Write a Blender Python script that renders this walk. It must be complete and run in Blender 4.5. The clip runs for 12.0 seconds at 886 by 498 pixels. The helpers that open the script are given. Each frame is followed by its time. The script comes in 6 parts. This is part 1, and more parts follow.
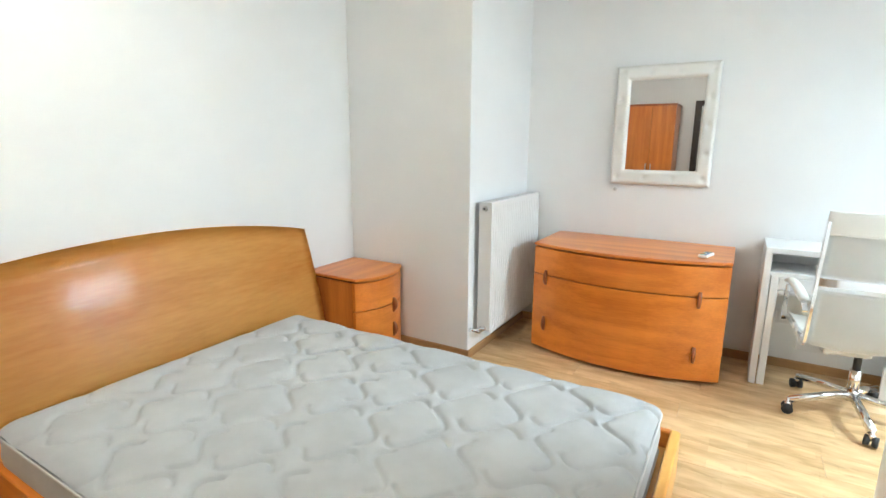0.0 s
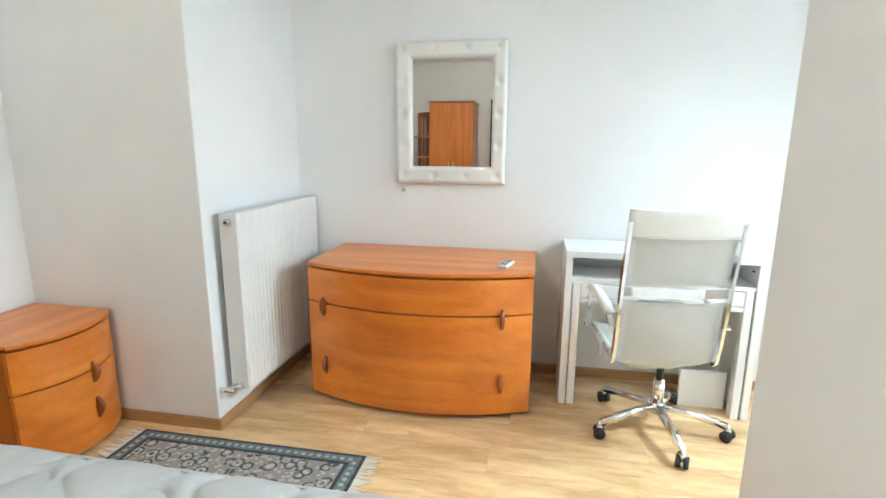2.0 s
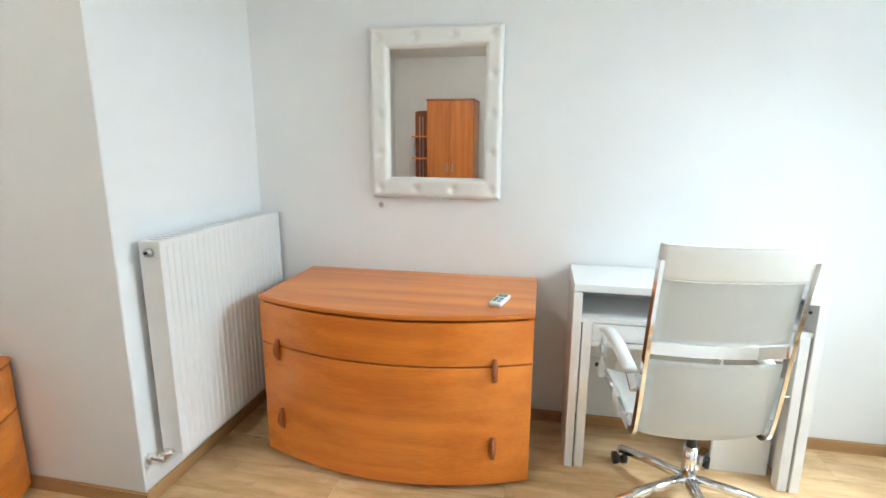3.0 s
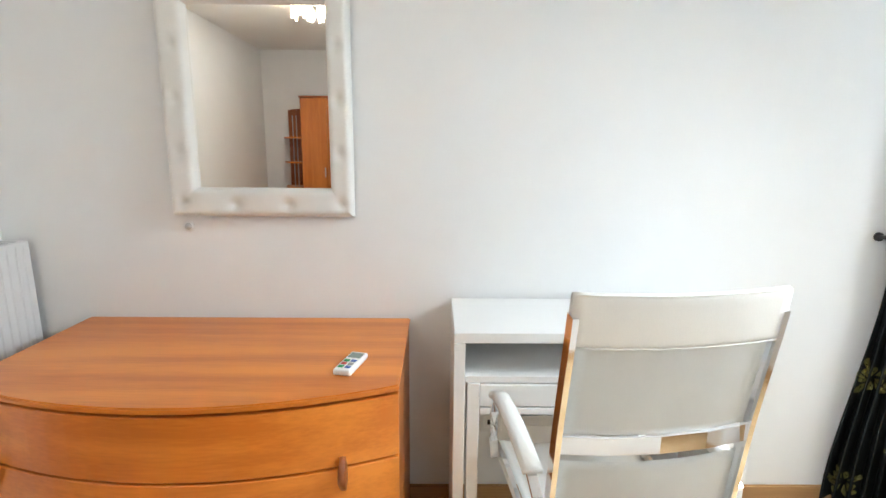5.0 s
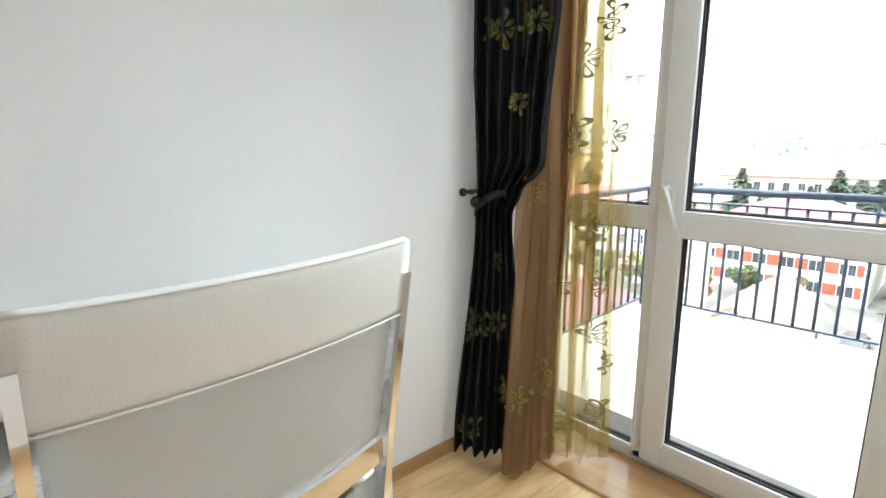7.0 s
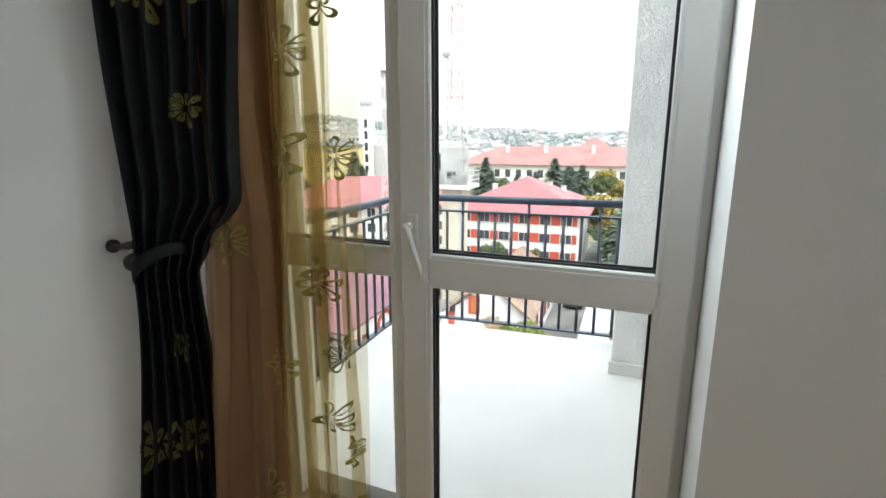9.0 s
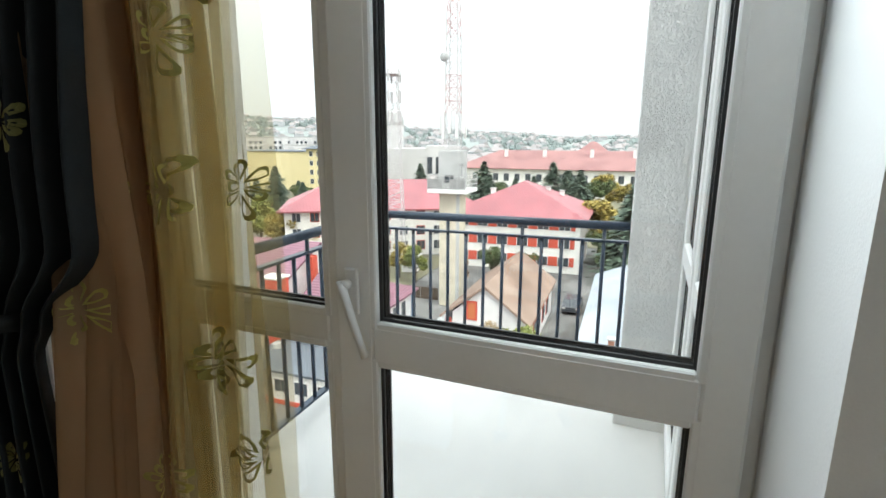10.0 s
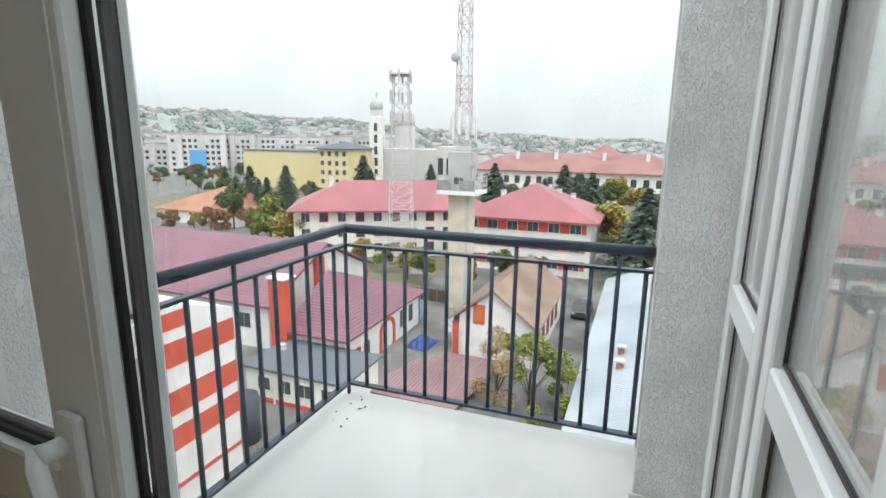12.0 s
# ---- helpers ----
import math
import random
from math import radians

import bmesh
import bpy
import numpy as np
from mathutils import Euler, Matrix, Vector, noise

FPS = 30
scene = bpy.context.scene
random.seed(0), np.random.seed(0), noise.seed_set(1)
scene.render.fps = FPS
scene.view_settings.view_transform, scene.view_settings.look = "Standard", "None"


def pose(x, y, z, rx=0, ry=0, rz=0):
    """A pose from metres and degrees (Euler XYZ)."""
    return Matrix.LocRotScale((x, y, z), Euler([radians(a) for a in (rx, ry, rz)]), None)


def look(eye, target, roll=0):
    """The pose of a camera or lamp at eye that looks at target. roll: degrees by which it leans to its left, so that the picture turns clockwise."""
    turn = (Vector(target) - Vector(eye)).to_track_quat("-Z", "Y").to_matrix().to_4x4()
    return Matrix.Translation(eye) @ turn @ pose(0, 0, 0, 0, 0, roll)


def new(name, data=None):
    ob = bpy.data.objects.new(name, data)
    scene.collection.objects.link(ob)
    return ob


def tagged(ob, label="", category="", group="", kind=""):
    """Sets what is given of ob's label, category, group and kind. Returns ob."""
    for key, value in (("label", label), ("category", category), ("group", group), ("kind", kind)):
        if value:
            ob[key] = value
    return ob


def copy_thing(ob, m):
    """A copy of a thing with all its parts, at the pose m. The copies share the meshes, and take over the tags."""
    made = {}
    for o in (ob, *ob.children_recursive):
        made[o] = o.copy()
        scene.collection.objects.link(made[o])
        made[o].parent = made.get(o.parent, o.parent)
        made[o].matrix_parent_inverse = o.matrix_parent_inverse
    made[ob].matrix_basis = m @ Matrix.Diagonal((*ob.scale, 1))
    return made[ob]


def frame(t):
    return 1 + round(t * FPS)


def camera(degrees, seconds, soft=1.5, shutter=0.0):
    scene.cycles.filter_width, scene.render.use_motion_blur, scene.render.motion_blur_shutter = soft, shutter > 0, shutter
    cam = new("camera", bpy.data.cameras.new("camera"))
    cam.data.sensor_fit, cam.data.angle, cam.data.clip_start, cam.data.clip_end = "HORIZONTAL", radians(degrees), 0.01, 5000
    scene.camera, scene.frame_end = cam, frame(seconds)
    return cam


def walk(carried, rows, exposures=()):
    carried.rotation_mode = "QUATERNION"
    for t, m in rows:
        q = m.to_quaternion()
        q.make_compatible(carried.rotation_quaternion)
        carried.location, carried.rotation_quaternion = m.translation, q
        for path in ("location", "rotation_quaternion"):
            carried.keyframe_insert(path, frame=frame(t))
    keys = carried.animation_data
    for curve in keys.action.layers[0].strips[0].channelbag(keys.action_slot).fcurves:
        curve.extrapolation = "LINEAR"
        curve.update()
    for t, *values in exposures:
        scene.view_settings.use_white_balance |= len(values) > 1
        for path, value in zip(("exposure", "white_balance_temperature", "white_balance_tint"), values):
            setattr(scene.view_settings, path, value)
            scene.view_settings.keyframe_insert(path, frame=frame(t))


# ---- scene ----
cam = camera(82.9, 12.0)

PATH = [
    (0, (-2.102, -3.642, 1.374), (-3.104, -1.961, 0.96), 0.3),
    (0.5, (-2.097, -3.452, 1.351), (-3.015, -1.723, 0.94), 0.3),
    (1, (-2.073, -3.243, 1.328), (-2.818, -1.432, 0.924), 0.2),
    (1.5, (-2.09, -3.068, 1.315), (-2.587, -1.174, 0.911), 0.2),
    (2, (-2.111, -2.85, 1.318), (-2.469, -0.924, 0.914), 0.4),
    (2.5, (-2.108, -2.631, 1.317), (-2.469, -0.706, 0.913), 0.4),
    (2.7, (-2.1, -2.516, 1.345), (-2.487, -0.598, 0.93), 0.2),
    (4.3, (-2.092, -1.93, 1.382), (-2.316, 0.019, 0.991), 0.8),
    (4.5, (-2.057, -1.874, 1.367), (-2.243, 0.078, 0.97), 0.6),
    (5, (-2.005, -1.743, 1.341), (-1.983, 0.217, 0.946), 0.5),
    (5.5, (-1.96, -1.656, 1.321), (-1.557, 0.262, 0.923), 0.3),
    (6, (-1.926, -1.585, 1.286), (-1.196, 0.234, 0.889), 0.3),
    (6.5, (-1.851, -1.471, 1.243), (-0.828, 0.201, 0.845), -0.0),
    (7, (-1.742, -1.37, 1.209), (-0.447, 0.102, 0.813), -0.3),
    (7.5, (-1.651, -1.317, 1.182), (-0.107, -0.11, 0.781), -0.3),
    (7.7, (-1.616, -1.283, 1.184), (0.004, -0.181, 0.782), -0.4),
    (9.3, (-1.101, -1.167, 1.304), (0.705, -0.422, 0.875), -0.0),
    (9.5, (-1.029, -1.156, 1.304), (0.777, -0.406, 0.886), 0.0),
    (10, (-0.824, -1.114, 1.333), (0.981, -0.361, 0.915), 0.2),
    (10.5, (-0.651, -1.075, 1.337), (1.151, -0.315, 0.919), 0.3),
    (11, (-0.464, -1.052, 1.349), (1.331, -0.277, 0.928), 0.4),
    (11.5, (-0.349, -1.054, 1.342), (1.442, -0.267, 0.925), 0.6),
    (12, (-0.275, -1.048, 1.329), (1.515, -0.258, 0.915), 0.8),
]
walk(cam, [(t, look(eye, target, roll)) for t, eye, target, roll in PATH],
     exposures=[(0, 3.4, 5850, 1), (2.7, 3.28, 5850, 1), (4.3, 3.14, 6150, 7), (5.5, 3.06, 6200, 7), (6.5, 2.84, 6250, 6), (7.7, 2.2, 6350, 5), (9.3, 1.34, 6450, 4), (10.5, 1.12, 6450, 4), (12, 0.8, 6400, 6)])

# ---- world, sun, exposure ----
world = bpy.data.worlds.new("overcast_sky")
scene.world = world
world.use_nodes = True
wn, wl = world.node_tree.nodes, world.node_tree.links
sky = wn.new("ShaderNodeTexSky")
sky.sky_type, sky.sun_disc = "NISHITA", False
sky.sun_elevation, sky.sun_rotation = radians(38), radians(200)
sky.air_density, sky.dust_density, sky.ozone_density = 1.0, 4.0, 1.0
veil = wn.new("ShaderNodeMixRGB")
veil.inputs[0].default_value = 0.75
veil.inputs[2].default_value = (10.5, 10.9, 11.4, 1)
wl.new(sky.outputs[0], veil.inputs[1])
# an overcast sky is about three times brighter overhead than at the horizon
dome, split, rise, cloud = wn.new("ShaderNodeTexCoord"), wn.new("ShaderNodeSeparateXYZ"), wn.new("ShaderNodeMapRange"), wn.new("ShaderNodeTexNoise")
wl.new(dome.outputs["Generated"], split.inputs[0])
wl.new(split.outputs["Z"], rise.inputs[0])
rise.inputs["To Min"].default_value, rise.inputs["To Max"].default_value = 0.44, 1.34
cloud.inputs["Scale"].default_value, cloud.inputs["Detail"].default_value = 4.0, 5
wl.new(dome.outputs["Generated"], cloud.inputs["Vector"])
puffs = wn.new("ShaderNodeMapRange")
puffs.inputs["From Min"].default_value, puffs.inputs["From Max"].default_value = 0.35, 0.65
puffs.inputs["To Min"].default_value, puffs.inputs["To Max"].default_value = 0.9, 1.08
wl.new(cloud.outputs[0], puffs.inputs[0])
both, shade = wn.new("ShaderNodeMath"), wn.new("ShaderNodeVectorMath")
both.operation, shade.operation = "MULTIPLY", "SCALE"
wl.new(rise.outputs[0], both.inputs[0])
wl.new(puffs.outputs[0], both.inputs[1])
wl.new(veil.outputs[0], shade.inputs[0])
wl.new(both.outputs[0], shade.inputs["Scale"])
wl.new(shade.outputs[0], wn["Background"].inputs[0])
wn["Background"].inputs[1].default_value = 0.14

sun_data = bpy.data.lights.new("sun", "SUN")
sun_data.energy, sun_data.angle, sun_data.color = 0.9, radians(25), (1, 0.96, 0.9)
sun = new("sun", sun_data)
sun.matrix_world = look((0, 0, 50), (24, 5, 0))

# sky light in the upper part of the balcony door's opening
sky_lamp = bpy.data.lights.new("door_sky_light", "AREA")
sky_lamp.shape, sky_lamp.size, sky_lamp.size_y = "RECTANGLE", 0.74, 0.44
sky_lamp.energy, sky_lamp.color = 3.6, (0.86, 0.94, 1.0)
sky_lamp.spread = radians(125)
new("door_sky_light", sky_lamp).matrix_world = look((-0.06, -0.88, 1.99), (-2.0, -1.9, 0.2))
# the lit chandelier
lamp_data = bpy.data.lights.new("chandelier_light", "POINT")
lamp_data.energy, lamp_data.color, lamp_data.shadow_soft_size = 4.0, (1.0, 0.955, 0.89), 0.035
new("chandelier_light", lamp_data).matrix_world = pose(-3.19, -3.3, 2.53)


# ---- materials ----
def mat(name, color, rough=0.6, var=0.1, scale=6.0, fine=120.0, bump=0.05, metal=0.0, stretch=(1, 1, 1), dark=None, spec=0.5, coat=0.0, per_object=0.0):
    """A surface with colour variation at two scales and fine relief."""
    m = bpy.data.materials.new(name)
    m.use_nodes = True
    n, l = m.node_tree.nodes, m.node_tree.links
    b = n["Principled BSDF"]
    tc, mp = n.new("ShaderNodeTexCoord"), n.new("ShaderNodeMapping")
    mp.inputs["Scale"].default_value = stretch
    l.new(tc.outputs["Object"], mp.inputs[0])
    big, small = n.new("ShaderNodeTexNoise"), n.new("ShaderNodeTexNoise")
    big.inputs["Scale"].default_value, big.inputs["Detail"].default_value = scale, 5
    small.inputs["Scale"].default_value, small.inputs["Detail"].default_value = fine, 3
    l.new(mp.outputs[0], big.inputs["Vector"])
    l.new(mp.outputs[0], small.inputs["Vector"])
    ramp = n.new("ShaderNodeValToRGB")
    low = dark or tuple(c * (1 - var) for c in color)
    high = tuple(min(1, c * (1 + var * 0.6)) for c in color)
    ramp.color_ramp.elements[0].position, ramp.color_ramp.elements[0].color = 0.35, (*low, 1)
    ramp.color_ramp.elements[1].position, ramp.color_ramp.elements[1].color = 0.65, (*high, 1)
    mixn = n.new("ShaderNodeMath")
    mixn.operation = "MULTIPLY_ADD"
    mixn.inputs[1].default_value, mixn.inputs[2].default_value = 0.3, -0.15
    l.new(small.outputs[0], mixn.inputs[0])
    add = n.new("ShaderNodeMath")
    l.new(big.outputs[0], add.inputs[0])
    l.new(mixn.outputs[0], add.inputs[1])
    l.new(add.outputs[0], ramp.inputs[0])
    out = ramp.outputs[0]
    if per_object:
        info, hsv = n.new("ShaderNodeObjectInfo"), n.new("ShaderNodeHueSaturation")
        mr = n.new("ShaderNodeMapRange")
        mr.inputs["To Min"].default_value, mr.inputs["To Max"].default_value = 1 - per_object, 1 + per_object
        l.new(info.outputs["Random"], mr.inputs[0])
        l.new(mr.outputs[0], hsv.inputs["Value"])
        l.new(out, hsv.inputs["Color"])
        out = hsv.outputs[0]
    l.new(out, b.inputs["Base Color"])
    b.inputs["Roughness"].default_value, b.inputs["Metallic"].default_value = rough, metal
    b.inputs["Specular IOR Level"].default_value = spec
    b.inputs["Coat Weight"].default_value, b.inputs["Coat Roughness"].default_value = coat, 0.12
    if bump:
        bp = n.new("ShaderNodeBump")
        bp.inputs["Strength"].default_value, bp.inputs["Distance"].default_value = bump, 0.004
        l.new(small.outputs[0], bp.inputs["Height"])
        l.new(bp.outputs[0], b.inputs["Normal"])
    return m


def wood(name, base, dark, axis="x", rough=0.32, band=9.0, coat=0.25):
    """Veneer with long grain along one axis."""
    stretch = {"x": (0.6, band, band), "y": (band, 0.6, band), "z": (band, band, 0.6)}[axis]
    return mat(name, base, rough, 0.12, 1.3, 16.0, 0.03, stretch=stretch, dark=dark, coat=coat)


WHITE_WALL = mat("wall_paint_white", (0.855, 0.86, 0.86), 0.85, 0.025, 1.5, 260, 0.08)
CEILING = mat("ceiling_paint", (0.87, 0.865, 0.85), 0.9, 0.02, 1.2, 200, 0.05)
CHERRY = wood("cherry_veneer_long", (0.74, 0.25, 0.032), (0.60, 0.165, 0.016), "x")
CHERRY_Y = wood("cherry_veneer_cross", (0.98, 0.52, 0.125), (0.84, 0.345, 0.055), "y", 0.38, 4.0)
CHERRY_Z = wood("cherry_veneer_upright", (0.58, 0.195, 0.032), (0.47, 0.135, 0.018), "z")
CHERRY_DARK = wood("cherry_solid_dark", (0.36, 0.10, 0.022), (0.27, 0.07, 0.015), "z")
GAP = mat("shadow_gap_brown", (0.05, 0.015, 0.006), 0.7, 0.1)
OAK = wood("baseboard_oak", (0.50, 0.30, 0.13), (0.40, 0.22, 0.09), "x", 0.4)
OAK_Y = wood("baseboard_oak_cross", (0.50, 0.30, 0.13), (0.40, 0.22, 0.09), "y", 0.4)
WHITE_FOIL = mat("white_foil_board", (0.86, 0.86, 0.85), 0.35, 0.02, 3, 90, 0.01)
WHITE_METAL = mat("white_enamel", (0.82, 0.82, 0.81), 0.3, 0.02, 3, 120, 0.01)
LEATHER = mat("off_white_leatherette", (0.81, 0.80, 0.765), 0.5, 0.04, 5, 420, 0.12)
CHROME = mat("chrome", (0.86, 0.86, 0.87), 0.08, 0.02, 4, 60, 0.0, metal=1.0)
STEEL = mat("brushed_steel", (0.55, 0.55, 0.54), 0.3, 0.05, 6, 200, 0.02, metal=1.0)
BLACK = mat("black_rubber", (0.025, 0.025, 0.027), 0.55, 0.2, 8, 150, 0.04)
PVC = mat("white_pvc_frame", (0.85, 0.85, 0.84), 0.32, 0.03, 2, 80, 0.01)
STUCCO = mat("grey_scratch_stucco", (0.78, 0.78, 0.77), 0.95, 0.08, 5, 45, 0.0)
SLAB = mat("balcony_white_screed", (0.60, 0.595, 0.57), 0.7, 0.06, 2.2, 70, 0.06)
CRUMB = mat("dirt_crumbs", (0.12, 0.11, 0.09), 0.95, 0.3)
RAIL = mat("rail_blue_grey_paint", (0.020, 0.036, 0.062), 0.34, 0.12, 5, 120, 0.03, spec=0.4)
DRAPE = mat("drape_charcoal_satin", (0.018, 0.021, 0.023), 0.7, 0.25, 6, 500, 0.08, spec=0.12)
OLIVE_DIM = mat("dull_olive_embroidery", (0.13, 0.125, 0.035), 0.7, 0.25, 20, 500, 0.15)
OLIVE = mat("olive_embroidery", (0.30, 0.27, 0.06), 0.55, 0.2, 20, 500, 0.15)
MATTRESS = mat("mattress_grey_white_knit", (0.52, 0.53, 0.535), 0.9, 0.06, 8, 600, 0.2)
PIPING = mat("mattress_piping", (0.66, 0.66, 0.65), 0.8, 0.05)
MIRROR = mat("mirror_silver", (0.93, 0.93, 0.92), 0.01, 0.0, 1, 1, 0.0, metal=1.0)
DARK_DOOR = mat("dark_brown_door_frame", (0.035, 0.022, 0.015), 0.4, 0.2, 4, 80, 0.04)


def relief_stucco(m):
    """Worm-track scratches in the render coat."""
    n, l = m.node_tree.nodes, m.node_tree.links
    tc, no, bp = n.new("ShaderNodeTexCoord"), n.new("ShaderNodeTexNoise"), n.new("ShaderNodeBump")
    no.inputs["Scale"].default_value, no.inputs["Detail"].default_value, no.inputs["Distortion"].default_value = 110, 2, 1.2
    rp = n.new("ShaderNodeValToRGB")
    rp.color_ramp.elements[0].position, rp.color_ramp.elements[1].position = 0.40, 0.52
    mp = n.new("ShaderNodeMapping")
    mp.inputs["Scale"].default_value = (1, 1, 0.55)
    l.new(tc.outputs["Object"], mp.inputs[0])
    l.new(mp.outputs[0], no.inputs["Vector"])
    l.new(no.outputs[0], rp.inputs[0])
    l.new(rp.outputs[0], bp.inputs["Height"])
    bp.inputs["Strength"].default_value, bp.inputs["Distance"].default_value = 0.8, 0.006
    l.new(bp.outputs[0], n["Principled BSDF"].inputs["Normal"])


relief_stucco(STUCCO)


def glass_material(name, tint=(0.97, 0.985, 0.98)):
    m = bpy.data.materials.new(name)
    m.use_nodes = True
    b = m.node_tree.nodes["Principled BSDF"]
    b.inputs["Base Color"].default_value = (*tint, 1)
    b.inputs["Transmission Weight"].default_value, b.inputs["Roughness"].default_value, b.inputs["IOR"].default_value = 1.0, 0.0, 1.45
    return m


GLASS = glass_material("window_glass")


def sheer_material(name, low, high, cover, tint):
    m = bpy.data.materials.new(name)
    m.use_nodes = True
    n, l = m.node_tree.nodes, m.node_tree.links
    out = n["Material Output"]
    n.remove(n["Principled BSDF"])
    tr, tl, df = n.new("ShaderNodeBsdfTransparent"), n.new("ShaderNodeBsdfTranslucent"), n.new("ShaderNodeBsdfDiffuse")
    tc, no, rp = n.new("ShaderNodeTexCoord"), n.new("ShaderNodeTexNoise"), n.new("ShaderNodeValToRGB")
    no.inputs["Scale"].default_value = 5
    rp.color_ramp.elements[0].color, rp.color_ramp.elements[1].color = (*low, 1), (*high, 1)
    l.new(tc.outputs["Object"], no.inputs["Vector"])
    l.new(no.outputs[0], rp.inputs[0])
    l.new(rp.outputs[0], tl.inputs[0])
    l.new(rp.outputs[0], df.inputs[0])
    tr.inputs[0].default_value = (*tint, 1)
    a, b = n.new("ShaderNodeMixShader"), n.new("ShaderNodeMixShader")
    a.inputs[0].default_value, b.inputs[0].default_value = 0.45, cover
    l.new(tl.outputs[0], a.inputs[1])
    l.new(df.outputs[0], a.inputs[2])
    l.new(tr.outputs[0], b.inputs[1])
    l.new(a.outputs[0], b.inputs[2])
    l.new(b.outputs[0], out.inputs[0])
    return m


SHEER = sheer_material("sheer_brown_organza", (0.38, 0.25, 0.15), (0.50, 0.35, 0.21), 0.55, (0.86, 0.72, 0.58))
SHEER_GOLD = sheer_material("sheer_golden_organza", (0.52, 0.42, 0.19), (0.64, 0.54, 0.28), 0.30, (0.97, 0.93, 0.82))


def emission(name, color, strength):
    m = bpy.data.materials.new(name)
    m.use_nodes = True
    b = m.node_tree.nodes["Principled BSDF"]
    b.inputs["Base Color"].default_value = (*color, 1)
    b.inputs["Emission Color"].default_value, b.inputs["Emission Strength"].default_value = (*color, 1), strength
    return m


# ---- mesh helpers ----
def box(bm, x0, x1, y0, y1, z0, z1, bevel=0.0, segments=1):
    c = ((x0 + x1) / 2, (y0 + y1) / 2, (z0 + z1) / 2)
    g = bmesh.ops.create_cube(bm, size=1, matrix=Matrix.LocRotScale(c, None, (abs(x1 - x0), abs(y1 - y0), abs(z1 - z0))))
    if bevel:
        es = {e for v in g["verts"] for e in v.link_edges}
        bmesh.ops.bevel(bm, geom=list(es), offset=bevel, segments=segments, affect="EDGES", profile=0.5)
    return bm


def boxed(*a, **k):
    return box(bmesh.new(), *a, **k)


def tube(bm, a, b, r, r2=None, n=12):
    """A round bar from a to b."""
    a, b = Vector(a), Vector(b)
    d = b - a
    q = d.to_track_quat("Z", "Y").to_matrix().to_4x4()
    bmesh.ops.create_cone(bm, cap_ends=True, segments=n, radius1=r, radius2=r if r2 is None else r2, depth=d.length, matrix=Matrix.Translation((a + b) / 2) @ q)
    return bm


def sweep(bm, path, profile, closed=False):
    """A profile of (side, up) offsets carried along a path of points; side is level, across the path."""
    rings = []
    n = len(path)
    for i, p in enumerate(path):
        p = Vector(p)
        a, b = Vector(path[max(i - 1, 0)]), Vector(path[min(i + 1, n - 1)])
        d = (b - a).normalized()
        side = d.cross(Vector((0, 0, 1)))
        side = side.normalized() if side.length > 1e-4 else Vector((1, 0, 0))
        up = side.cross(d)
        rings.append([bm.verts.new(p + side * s + up * u) for s, u in profile])
    k = len(profile)
    for r, q in zip(rings, rings[1:]):
        for i in range(k):
            bm.faces.new((r[i], r[(i + 1) % k], q[(i + 1) % k], q[i]))
    for r in (rings[0][::-1], rings[-1]):
        bm.faces.new(r)
    bmesh.ops.recalc_face_normals(bm, faces=bm.faces)
    return bm


def extruded(bm, outline, z0, z1):
    """A level outline of (x, y) pulled from z0 up to z1."""
    lo = [bm.verts.new((x, y, z0)) for x, y in outline]
    hi = [bm.verts.new((x, y, z1)) for x, y in outline]
    bm.faces.new(lo[::-1])
    bm.faces.new(hi)
    for i in range(len(lo)):
        j = (i + 1) % len(lo)
        bm.faces.new((lo[i], lo[j], hi[j], hi[i]))
    bmesh.ops.recalc_face_normals(bm, faces=bm.faces)
    return bm


def sheet(bm, f, nu, nv):
    """A grid of points f(u, v), u and v from 0 to 1."""
    g = [[bm.verts.new(f(i / nu, j / nv)) for j in range(nv + 1)] for i in range(nu + 1)]
    for i in range(nu):
        for j in range(nv):
            bm.faces.new((g[i][j], g[i + 1][j], g[i + 1][j + 1], g[i][j + 1]))
    return bm


def thing(name, x, y, z, label, category, rz=0, group="", kind=""):
    ob = new(name)
    ob.empty_display_size = 0.1
    ob.matrix_world = pose(x, y, z, 0, 0, rz)
    return tagged(ob, label, category, group, kind)


def part(name, bm, material, parent=None, label="", smooth=False):
    me = bpy.data.meshes.new(name)
    bm.to_mesh(me)
    bm.free()
    me.materials.append(material)
    if smooth:
        me.polygons.foreach_set("use_smooth", [True] * len(me.polygons))
    ob = new(name, me)
    ob.parent = parent
    if label:
        ob["label"] = label
    return ob


def shell(name, bm, material, label, category="wall"):
    return tagged(part(name, bm, material), label, category, kind="structure")


# ---- the room ----
WX0, WX1, WY0, WZ = -4.47, -0.28, -5.65, 2.65   # left wall, window wall, back wall, ceiling
shell("wall_north", boxed(-3.53, WX1, 0, 0.2, 0, WZ), WHITE_WALL, "smooth white painted wall behind mirror and dresser")
shell("wall_column", boxed(-4.67, -3.53, -0.93, 0.2, 0, WZ, bevel=0.004), WHITE_WALL, "white painted boxed-out column beside the radiator")
shell("wall_west", boxed(-4.67, WX0, -5.85, -0.93, 0, WZ), WHITE_WALL, "white painted wall behind the bed headboard")
shell("wall_south", boxed(WX0, -1.65, -5.85, WY0, 0, WZ), WHITE_WALL, "white painted back wall behind the wardrobe")
shell("wall_partition", boxed(-1.65, 0.15, -5.85, -1.78, 0, WZ, bevel=0.006), WHITE_WALL, "white painted partition corner beside the walkway")
